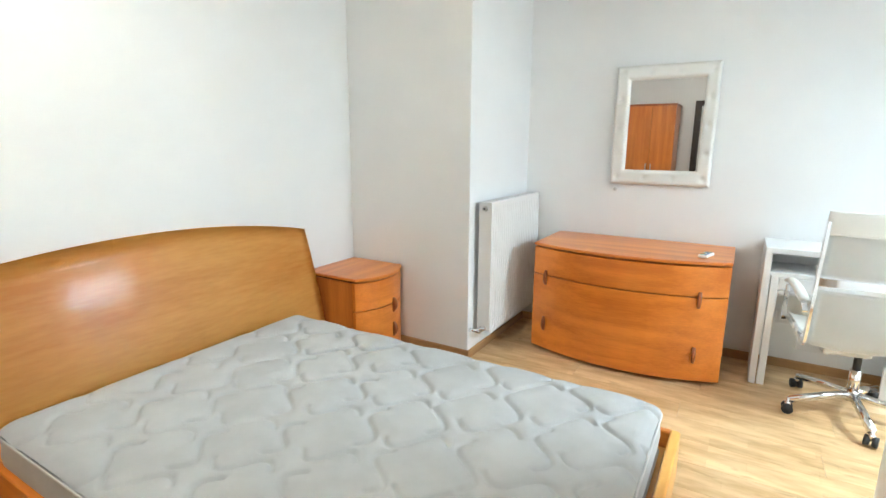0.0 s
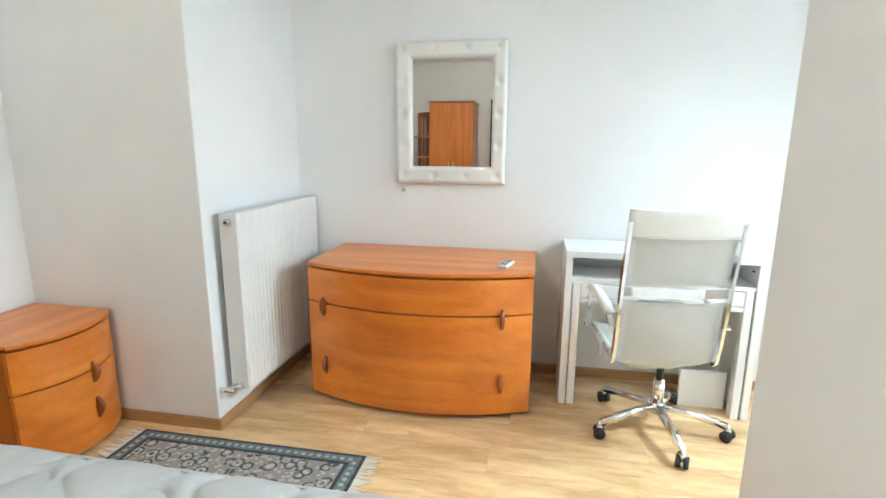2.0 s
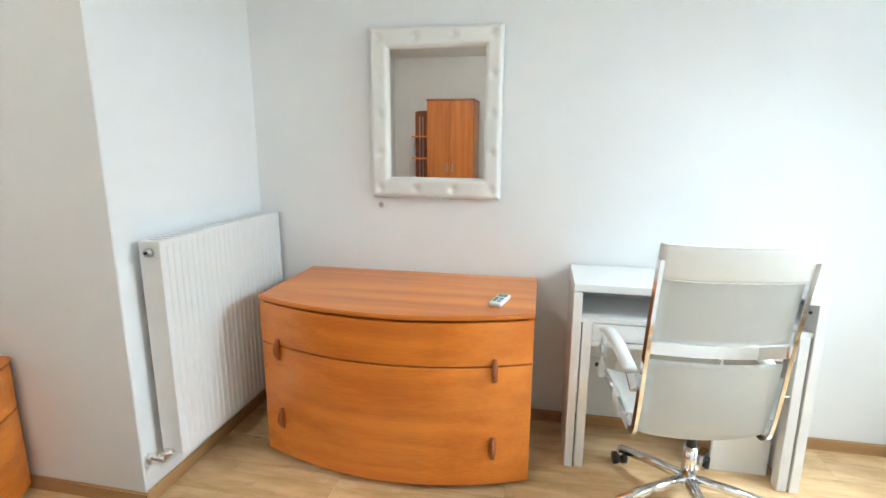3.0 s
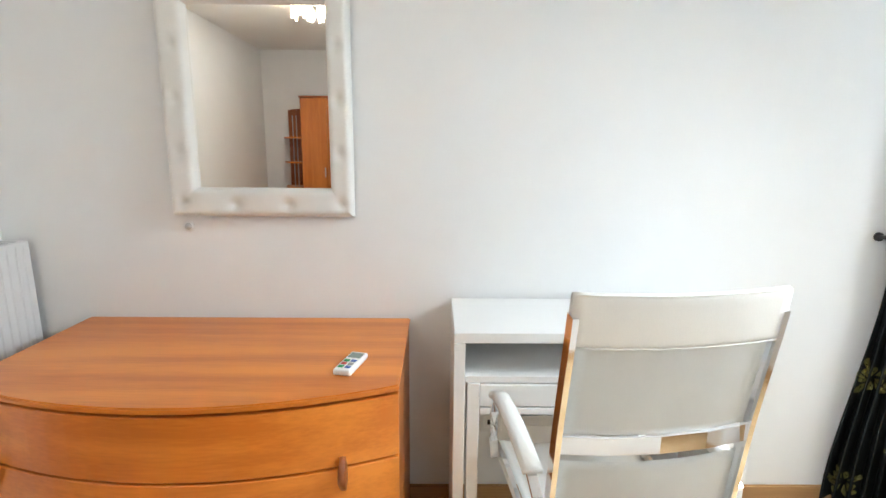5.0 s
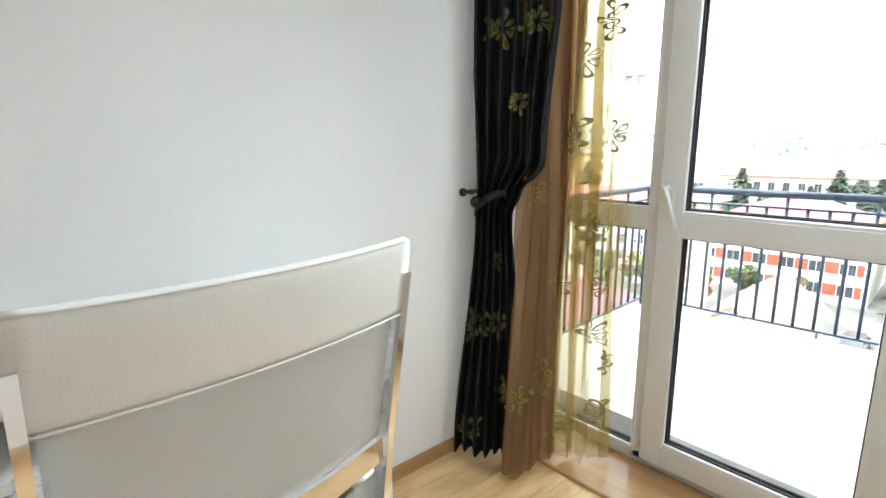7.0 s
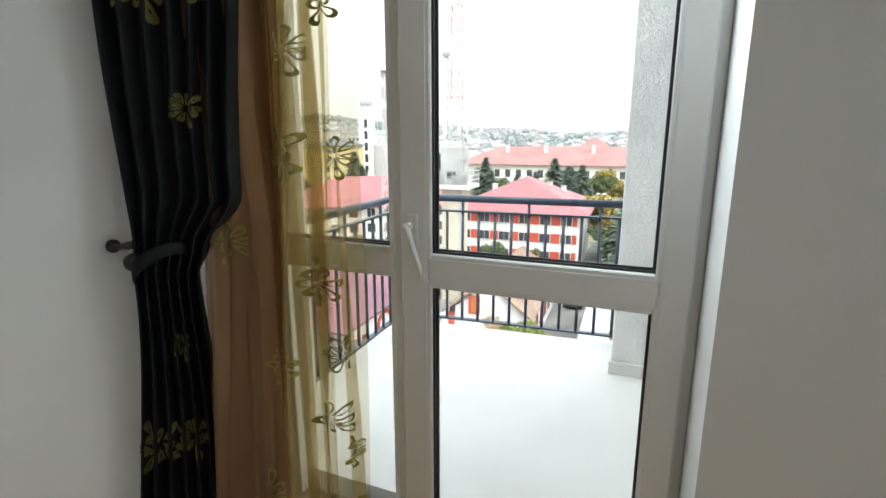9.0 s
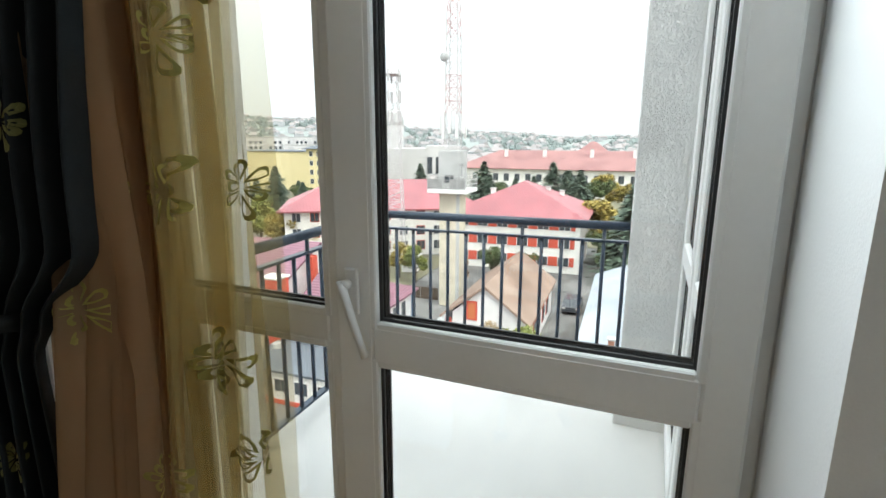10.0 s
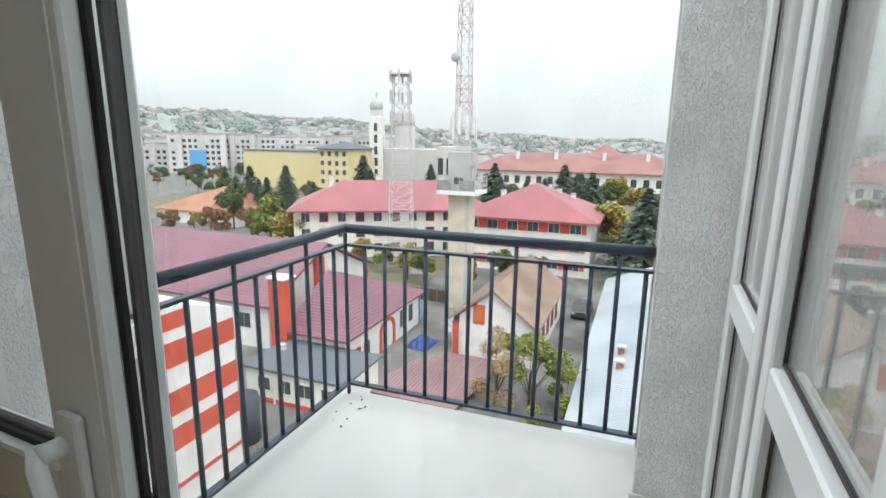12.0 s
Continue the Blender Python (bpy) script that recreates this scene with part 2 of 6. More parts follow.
DOOR_Y0, DOOR_Y1, DOOR_TOP = -1.295, -0.06, 2.28
bm = bmesh.new()
box(bm, WX1, 0.16, -1.78, DOOR_Y0, 0, WZ)
box(bm, WX1, 0.16, DOOR_Y0, DOOR_Y1, DOOR_TOP, WZ)
box(bm, WX1, 0.16, DOOR_Y1, 0.2, 0, WZ)
shell("wall_east", bm, WHITE_WALL, "white painted wall with the balcony door opening")
shell("ceiling", boxed(-4.67, 0.16, -5.85, 0.2, WZ, WZ + 0.2), CEILING, "plain white painted ceiling", "ceiling")
floor = shell("floor", boxed(-4.67, 0.16, -5.85, 0.2, -0.2, -0.012), GAP, "light oak laminate floor in long planks", "floor")


def baseboard(name, x0, y0, x1, y1, nx, ny, m):
    """A skirting with a rounded top, standing off the wall along (nx, ny)."""
    t, h = 0.014, 0.055
    bm = bmesh.new()
    path = [(x0 + nx * t / 2, y0 + ny * t / 2, 0), (x1 + nx * t / 2, y1 + ny * t / 2, 0)]
    sweep(bm, path, [(-t / 2, 0), (t / 2, 0), (t / 2, h), (-t / 2, h)])
    bmesh.ops.bevel(bm, geom=[e for e in bm.edges if all(v.co.z > h - 0.001 for v in e.verts)], offset=0.005, segments=2, affect="EDGES")
    shell(name, bm, m, "oak-coloured skirting along the wall foot", "baseboard")


baseboard("baseboard_north", -3.53, 0, WX1, 0, 0, -1, OAK)
baseboard("baseboard_radiator", -3.53, -0.93, -3.53, -0.014, 1, 0, OAK_Y)
baseboard("baseboard_column", WX0, -0.93, -3.516, -0.93, 0, -1, OAK)
baseboard("baseboard_west", WX0, WY0, WX0, -0.944, 1, 0, OAK_Y)
baseboard("baseboard_partition", -1.65, WY0, -1.65, -1.78, -1, 0, OAK_Y)
baseboard("baseboard_partition_north", -1.664, -1.78, WX1, -1.78, 0, 1, OAK)
baseboard("baseboard_east", WX1, -1.766, WX1, DOOR_Y0, -1, 0, OAK_Y)


# ---- bed ----
bed = thing("bed", -3.24, -2.41, 0, "cherry veneer double bed with a wide curved headboard", "bed")
def headboard_mesh():
    bm = bmesh.new()
    def f(u, v):
        y = -1.0 + 2.0 * u
        top = 0.955 - 0.115 * (y / 1.0) ** 2
        z = 0.12 + (top - 0.12) * v
        return Vector((-1.02 - 0.19 * v ** 1.3 , y * (1 - 0.03 * (1 - v)), z))
    sheet(bm, f, 32, 10)
    r = bmesh.ops.solidify(bm, geom=bm.faces[:], thickness=0.03)
    bmesh.ops.recalc_face_normals(bm, faces=bm.faces)
    return bm
part("headboard", headboard_mesh(), CHERRY_Y, bed, "glossy curved cherry headboard", True)
part("side_rail", boxed(-0.98, 1.0, 0.69, 0.72, 0.10, 0.30, 0.004), CHERRY, bed)
part("side_rail", boxed(-0.98, 1.0, -0.72, -0.69, 0.10, 0.30, 0.004), CHERRY, bed)
part("foot_rail", boxed(1.0, 1.035, -0.72, 0.72, 0.10, 0.30, 0.006), CHERRY_Y, bed)
for y in (-0.66, 0.66):
    for x in (-0.9, 0.95):
        part("leg", boxed(x - 0.03, x + 0.03, y - 0.03, y + 0.03, 0, 0.10, 0.004), CHERRY_DARK, bed)
part("slat_base", boxed(-0.97, 0.99, -0.685, 0.685, 0.20, 0.235), CHERRY_Y, bed)


def quilted_mattress(w, d, h, x, y, z):
    """Rounded block with wandering quilt seams pressed into its top."""
    m = thing("mattress", x, y, z, "bare grey-white quilted mattress lying on the bed", "mattress")
    bm = bmesh.new()
    nx, ny = 300, 212
    seams = []
    cell = 0.185
    rng = random.Random(4)
    for r in range(int(d / cell) + 1):
        for c in range(int(w / cell) + 1):
            cx, cy = -w / 2 + 0.07 + (c + 0.5) * cell, -d / 2 + 0.02 + (r + 0.5) * cell
            k = np.linspace(-1, 1, 48)
            cx, cy = cx + rng.uniform(-0.014, 0.014), cy + rng.uniform(-0.014, 0.014)
            run, wave = rng.uniform(0.50, 0.64) * cell * k, 0.042 * np.sin(k * math.pi) + rng.uniform(0.0, 0.04) * k
            if (r + c) % 2:
                seams.append(np.stack([cx + run, cy + wave], 1))
            else:
                seams.append(np.stack([cx - wave, cy + run], 1))
    allp = np.concatenate(seams)
    def f(u, v):
        px, py = -w / 2 + w * u, -d / 2 + d * v
        e = min(px + w / 2, w / 2 - px, py + d / 2, d / 2 - py)
        edge = -0.022 * max(0, 1 - e / 0.06) ** 2
        dd = math.sqrt(((allp - (px, py)) ** 2).sum(1).min())
        groove = -0.011 * math.exp(-(dd / 0.0085) ** 2)
        puff = 0.011 * min(1, dd / 0.06) ** 0.7
        k = 0.07
        cx, cy = abs(px) - (w / 2 - k), abs(py) - (d / 2 - k)
        if cx > 0 and cy > 0:
            q = math.hypot(cx, cy)
            if q > 0:
                m_ = max(cx, cy) / q
                px = math.copysign(w / 2 - k + cx * m_, px)
                py = math.copysign(d / 2 - k + cy * m_, py)
        return Vector((px, py, h + edge + groove + puff))
    sheet(bm, f, nx, ny)
    part("top_panel", bm, MATTRESS, m, "quilted top with wavy stitched seams", True)
    def outline(grow=0.0, k=0.07, steps=6):
        pts = []
        for sx, sy, a0 in ((1, 1, 0), (-1, 1, 90), (-1, -1, 180), (1, -1, 270)):
            for i in range(steps + 1):
                a = radians(a0 + 90 * i / steps)
                pts.append((sx * (w / 2 - k) + (k + grow) * math.cos(a), sy * (d / 2 - k) + (k + grow) * math.sin(a)))
        return pts
    bm = bmesh.new()
    zs = [(0.0, -0.012), (0.02, 0.0), (h * 0.5, 0.006), (h - 0.04, 0.0), (h - 0.022, -0.002)]
    rings = [[bm.verts.new((a, b, zz)) for a, b in outline(g)] for zz, g in zs]
    for r, q in zip(rings, rings[1:]):
        for i in range(len(r)):
            j = (i + 1) % len(r)
            bm.faces.new((r[i], r[j], q[j], q[i]))
    bm.faces.new(rings[0][::-1])
    part("side_border", bm, MATTRESS, m, "", True)
    for zz in (0.02, h - 0.024):
        bm = bmesh.new()
        o = outline(0.002)
        loops = []
        for a, b in o:
            d0 = Vector((a, b, 0)).normalized()
            loops.append([bm.verts.new(Vector((a, b, zz)) + d0 * 0.006 * math.cos(t) + Vector((0, 0, 0.006 * math.sin(t)))) for t in np.linspace(0, 2 * math.pi, 7)[:-1]])
        for i in range(len(loops)):
            p, q = loops[i], loops[(i + 1) % len(loops)]
            for k in range(6):
                bm.faces.new((p[k], p[(k + 1) % 6], q[(k + 1) % 6], q[k]))
        part("piping", bm, PIPING, m, "", True)
    return m


quilted_mattress(1.93, 1.37, 0.19, -3.235, -2.42, 0.236)


# ---- bow-fronted chests ----
def bow_outline(w, d_side, bow, inset=0.0, n=16, back=0.0):
    """Flat back on y = 0, curved front towards -y."""
    pts = [(w / 2 - inset, -back), (-w / 2 + inset, -back)]
    for i in range(n + 1):
        s = -1 + 2 * i / n
        pts.append((s * (w / 2 - inset), -(d_side - inset) - bow * (1 - s * s)))
    return pts


def bow_front(w, d_side, bow, z0, z1, thick, inset=0.002, n=20):
    """One curved drawer front."""
    bm = bmesh.new()
    rows = []
    for i in range(n + 1):
        s = -1 + 2 * i / n
        y = -d_side - bow * (1 - s * s)
        x = s * (w / 2 - inset)
        rows.append([bm.verts.new(c) for c in ((x, y + thick, z0), (x, y, z0), (x, y, z1), (x, y + thick, z1))])
    for r, q in zip(rows, rows[1:]):
        for i in range(4):
            bm.faces.new((r[i], q[i], q[(i + 1) % 4], r[(i + 1) % 4]))
    bm.faces.new(rows[0])
    bm.faces.new(rows[-1][::-1])
    bmesh.ops.recalc_face_normals(bm, faces=bm.faces)
    bmesh.ops.bevel(bm, geom=[e for e in bm.edges if abs(e.verts[0].co.z - e.verts[1].co.z) < 1e-5 and e.calc_face_angle(0) > 1], offset=0.0025, segments=1, affect="EDGES")
    return bm


def pull_handle(x, y, z, parent, h=0.095):
    """A leaf-shaped wooden pull standing off the front."""
    bm = bmesh.new()
    n = 10
    rows = []
    for i in range(n + 1):
        s = i / n
        out = 0.006 + 0.026 * math.sin(math.pi * min(1, s * 1.05)) ** 0.8
        wdt = 0.008 + 0.004 * math.sin(math.pi * s)
        zz = z + h / 2 - h * s
        rows.append([bm.verts.new(c) for c in ((x - wdt, y, zz), (x - wdt * 0.7, y - out, zz), (x + wdt * 0.7, y - out, zz), (x + wdt, y, zz))])
    for r, q in zip(rows, rows[1:]):
        for i in range(4):
            bm.faces.new((r[i], r[(i + 1) % 4], q[(i + 1) % 4], q[i]))
    bm.faces.new(rows[0][::-1])
    bm.faces.new(rows[-1])
    bmesh.ops.recalc_face_normals(bm, faces=bm.faces)
    return part("handle", bm, CHERRY_DARK, parent, "dark leaf-shaped wooden pull", True)


def chest(name, x, y, rz, w, d, bow, h, splits, handles, label, category):
    """splits: heights at which the fronts part; handles: (front, x, z)."""
    c = thing(name, x, y, 0, label, category, rz)
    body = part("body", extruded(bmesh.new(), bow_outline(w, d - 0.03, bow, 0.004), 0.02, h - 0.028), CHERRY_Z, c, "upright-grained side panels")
    part("plinth", extruded(bmesh.new(), bow_outline(w, d - 0.05, bow, 0.03), 0, 0.02), CHERRY_DARK, c)
    bm = extruded(bmesh.new(), bow_outline(w, d - 0.035, bow, 0.015), h - 0.028, h - 0.018)
    part("shadow_strip", bm, GAP, c)
    bm = extruded(bmesh.new(), bow_outline(w, d, bow), h - 0.018, h)
    bmesh.ops.bevel(bm, geom=[e for e in bm.edges if abs(e.verts[0].co.z - e.verts[1].co.z) < 1e-6], offset=0.004, segments=2, affect="EDGES")
    part("top", bm, CHERRY, c)
    fronts = []
    edges = [0.022, *splits, h - 0.026]
    for a, b in zip(edges, edges[1:]):
        fronts.append(part("drawer_front", bow_front(w, d - 0.008, bow, a + 0.0035, b - 0.0035, 0.02), CHERRY, c))
    for k, hx, hz in handles:
        s = hx / (w / 2)
        pull_handle(hx, -(d - 0.008) - bow * (1 - s * s), hz, fronts[k])
    return c


chest("dresser", -2.675, -0.012, 0, 1.145, 0.525, 0.125, 0.737, [0.53], [(0, -0.475, 0.20), (0, 0.43, 0.185), (0, -0.475, 0.515), (0, 0.43, 0.515)],
      "cherry veneer bow-fronted dresser standing by the wall", "dresser")
chest("nightstand", WX0 + 0.012, -1.182, 90, 0.475, 0.42, 0.085, 0.568, [0.36], [(0, 0.04, 0.185), (0, 0.04, 0.35)],
      "small cherry veneer bow-fronted nightstand beside the bed", "nightstand")

# ---- remote control ----
rc = thing("remote_control", -2.245, -0.425, 0.7375, "small white remote control lying on the dresser", "remote control", -14)
part("case", boxed(-0.026, 0.026, -0.065, 0.065, 0, 0.018, 0.006, 2), WHITE_FOIL, rc, "", True)
SCREEN = mat("grey_green_display", (0.30, 0.36, 0.33), 0.25, 0.05)
KEY_COLOURS = [mat("key_" + n, c, 0.5, 0.05) for n, c in (("green", (0.05, 0.35, 0.12)), ("blue", (0.08, 0.16, 0.45)), ("red", (0.5, 0.07, 0.05)), ("grey", (0.35, 0.36, 0.36)))]
part("display", boxed(-0.019, 0.019, 0.018, 0.052, 0.0175, 0.0188), SCREEN, rc, "grey display window")
for i in range(3):
    for j in range(2):
        part("button", boxed(-0.018 + j * 0.02, -0.003 + j * 0.02, -0.05 + i * 0.02, -0.037 + i * 0.02, 0.0175, 0.0205, 0.001), KEY_COLOURS[(i * 2 + j) % 4], rc)


# ---- mirror with buttoned frame ----
def padded_mirror(x0, x1, z0, z1, gx0, gx1, gz0, gz1):
    cx, cz = (x0 + x1) / 2, (z0 + z1) / 2
    m = thing("wall_mirror", cx, -0.004, z0, "rectangular wall mirror in a buttoned white padded frame", "mirror")
    part("backing", boxed(x0 - cx + 0.01, x1 - cx - 0.01, -0.012, 0, 0.01, z1 - z0 - 0.01), WHITE_FOIL, m)
    part("glass", boxed(gx0 - cx - 0.006, gx1 - cx + 0.006, -0.018, -0.013, gz0 - z0 - 0.006, gz1 - z0 + 0.006), MIRROR, m, "clear mirror glass")
    buttons = []
    b = (gx0 - x0 + x1 - gx1) / 4
    W, Hh = x1 - x0, z1 - z0
    for i in range(4):
        buttons += [(b + (W - 2 * b) * i / 3, b), (b + (W - 2 * b) * i / 3, Hh - b)]
    for i in range(1, 4):
        buttons += [(b, b + (Hh - 2 * b) * i / 4), (W - b, b + (Hh - 2 * b) * i / 4)]
    def side(poly, name="frame_side"):
        bm = bmesh.new()
        def f(u, v):
            a = Vector(poly[0]).lerp(Vector(poly[1]), u)
            c = Vector(poly[3]).lerp(Vector(poly[2]), u)
            p = a.lerp(c, v)
            puff = 0.050 * (1 - abs(2 * v - 1) ** 6) ** 0.5 if 0 < v < 1 else 0.012
            dd = min(math.hypot(p.x - q[0], p.y - q[1]) for q in buttons)
            puff -= 0.016 * math.exp(-(dd / 0.017) ** 2) + 0.005 * math.exp(-(dd / 0.05) ** 2)
            return Vector((x0 - cx + p.x, -max(puff, 0.012), p.y))
        sheet(bm, f, 64, 14)
        bmesh.ops.recalc_face_normals(bm, faces=bm.faces)
        return part(name, bm, LEATHER, m, "", True)
    g = (gx0 - x0, gx1 - x0, gz0 - z0, gz1 - z0)
    side([(0, 0), (W, 0), (g[1], g[2]), (g[0], g[2])])
    side([(0, Hh), (W, Hh), (g[1], g[3]), (g[0], g[3])])
    side([(0, 0), (0, Hh), (g[0], g[3]), (g[0], g[2])])
    side([(W, 0), (W, Hh), (g[1], g[3]), (g[1], g[2])])
    for q in buttons:
        bm = bmesh.new()
        bmesh.ops.create_uvsphere(bm, u_segments=10, v_segments=6, radius=0.007, matrix=Matrix.Translation((x0 - cx + q[0], -0.027, q[1])) @ Matrix.Diagonal((1, 0.5, 1, 1)))
        part("button", bm, LEATHER, m, "", True)


padded_mirror(-2.908, -2.29, 1.105, 1.875, -2.812, -2.37, 1.205, 1.78)
plug = thing("wall_button", -2.872, -0.002, 1.066, "small round grey cap set on the wall below the mirror", "wall cap")
part("cap", tube(bmesh.new(), (0, 0, 0), (0, -0.010, 0), 0.013, 0.011, 18), STEEL, plug, "", True)
part("rim", tube(bmesh.new(), (0, 0, 0), (0, -0.005, 0), 0.018, 0.017, 18), WHITE_METAL, plug, "", True)


# ---- radiator ----
rad = thing("radiator", -3.53, -0.445, 0.168, "white steel panel radiator with ribbed front hung on the wall", "radiator")
RL, RH = 0.82, 0.845
def ribbed(x):
    bm = bmesh.new()
    def f(u, v):
        y = -RL / 2 + RL * u
        ph = (y / 0.0333) % 1
        rib = 0.0045 * (1 if 0.22 < ph < 0.68 else 0)
        ends = 1 if 0.035 < v < 0.965 and 0.02 < u < 0.98 else 0
        return Vector((x - rib * ends, y, v * RH))
    sheet(bm, f, 234, 28)
    bmesh.ops.recalc_face_normals(bm, faces=bm.faces)
    return bm
part("front_panel", ribbed(0.118), WHITE_METAL, rad, "ribbed front panel")
part("back_panel", boxed(0.035, 0.055, -RL / 2, RL / 2, 0, RH, 0.004), WHITE_METAL, rad)
for s in (-1, 1):
    part("side_cover", boxed(0.03, 0.117, s * RL / 2 - 0.003, s * RL / 2 + 0.003, 0.015, RH + 0.004, 0.002), WHITE_METAL, rad)
grille = part("top_grille", boxed(0.03, 0.117, -RL / 2, RL / 2, RH - 0.004, RH + 0.004, 0.002), WHITE_METAL, rad)
for i in range(24):
    y = -RL / 2 + 0.03 + i * (RL - 0.06) / 23
    part("grille_slot", boxed(0.045, 0.10, y - 0.005, y + 0.005, RH + 0.0035, RH + 0.0048), STEEL, grille)
valve = part("air_valve", tube(bmesh.new(), (0.075, -RL / 2 - 0.003, RH - 0.035), (0.075, -RL / 2 - 0.02, RH - 0.035), 0.017, 0.015, 16), STEEL, rad, "round chrome bleed valve", True)
part("valve_core", tube(bmesh.new(), (0.075, -RL / 2 - 0.02, RH - 0.035), (0.075, -RL / 2 - 0.026, RH - 0.035), 0.007, 0.006, 10), BLACK, valve)
bm = tube(bmesh.new(), (0.06, -RL / 2 - 0.01, 0.03), (0.06, -RL / 2 - 0.05, 0.02), 0.012)
tube(bm, (0.0, -RL / 2 - 0.05, 0.02), (0.075, -RL / 2 - 0.05, 0.02), 0.013)
tube(bm, (0.06, -RL / 2 - 0.045, 0.02), (0.10, -RL / 2 - 0.03, 0.045), 0.015, 0.012)
part("lower_valve", bm, CHROME, rad, "chrome lockshield valve", True)
bm = tube(bmesh.new(), (0.06, RL / 2, RH - 0.03), (0.06, RL / 2 + 0.04, RH - 0.03), 0.012)
part("feed_pipe", bm, WHITE_METAL, rad, "", True)
for y in (-0.25, 0.25):
    part("wall_bracket", boxed(0.001, 0.036, y - 0.02, y + 0.02, 0.08, RH - 0.06), WHITE_METAL, rad)


# ---- desk ----
desk = thing("desk", -1.50, -0.02, 0, "narrow white foil desk with open shelf and drawer", "desk")
DW, DD, DH = 0.455, 0.345, 0.815
part("top", boxed(-DW, DW, -DD, 0, DH - 0.032, DH, 0.002), WHITE_FOIL, desk)
for s in (-1, 1):
    part("side_panel", boxed(*sorted((s * DW, s * (DW - 0.034))), -DD, 0, 0, DH - 0.033, 0.002), WHITE_FOIL, desk)
    part("inner_leg", boxed(*sorted((s * (DW - 0.042), s * (DW - 0.078))), -DD + 0.004, -DD + 0.06, 0, DH - 0.16, 0.002), WHITE_FOIL, desk)
part("shelf_bottom", boxed(-DW + 0.035, DW - 0.035, -DD + 0.01, -0.01, DH - 0.16, DH - 0.14), WHITE_FOIL, desk)
part("shelf_back", boxed(-DW + 0.035, DW - 0.035, -0.03, -0.012, DH - 0.139, DH - 0.034), WHITE_FOIL, desk)
dr = part("drawer_front", boxed(-DW + 0.08, DW - 0.08, -DD + 0.006, -DD + 0.024, DH - 0.235, DH - 0.165, 0.002), WHITE_FOIL, desk)
part("pull_lip", boxed(-0.10, 0.10, -DD - 0.002, -DD + 0.007, DH - 0.238, DH - 0.228, 0.001), STEEL, dr)
part("rail", boxed(-DW + 0.08, DW - 0.08, -DD + 0.006, -DD + 0.024, DH - 0.262, DH - 0.240, 0.002), WHITE_FOIL, desk)
part("hinge_cap", tube(bmesh.new(), (DW - 0.06, -DD + 0.006, DH - 0.06), (DW - 0.06, -DD + 0.001, DH - 0.06), 0.006), BLACK, desk)
part("tilted_brace", boxed(DW - 0.30, DW - 0.078, -DD + 0.1, -DD + 0.118, 0.0, 0.20, 0.002), WHITE_FOIL, desk)

# ---- sockets on the wall ----
def socket(x, z, w, h, label, hole=True):
    s = thing("wall_socket", x, 0, z, label, "socket", group="sockets behind the desk")
    part("plate", boxed(-w / 2, w / 2, -0.010, 0, -h / 2, h / 2, 0.004, 2), WHITE_METAL, s)
    part("insert", boxed(-w * 0.32, w * 0.32, -0.013, -0.009, -h * 0.32, h * 0.32, 0.002), WHITE_FOIL, s)
    if hole:
        part("hole", boxed(-0.012, 0.012, -0.0140, -0.012, -0.010, 0.010), BLACK, s)
    return s
socket(-1.80, 0.325, 0.085, 0.085, "white wall socket with a dark cable opening")
socket(-1.62, 0.24, 0.20, 0.22, "large white blank junction cover on the wall", False)
strip = thing("cable_adapter", -1.00, -0.05, 0, "white plastic cable adapter lying by the wall foot", "adapter", 20)
part("case", boxed(-0.05, 0.05, -0.03, 0.03, 0, 0.03, 0.005, 2), WHITE_FOIL, strip)
part("cable_clip", boxed(-0.03, 0.045, -0.022, 0.022, 0.0302, 0.045, 0.004), STEEL, strip)


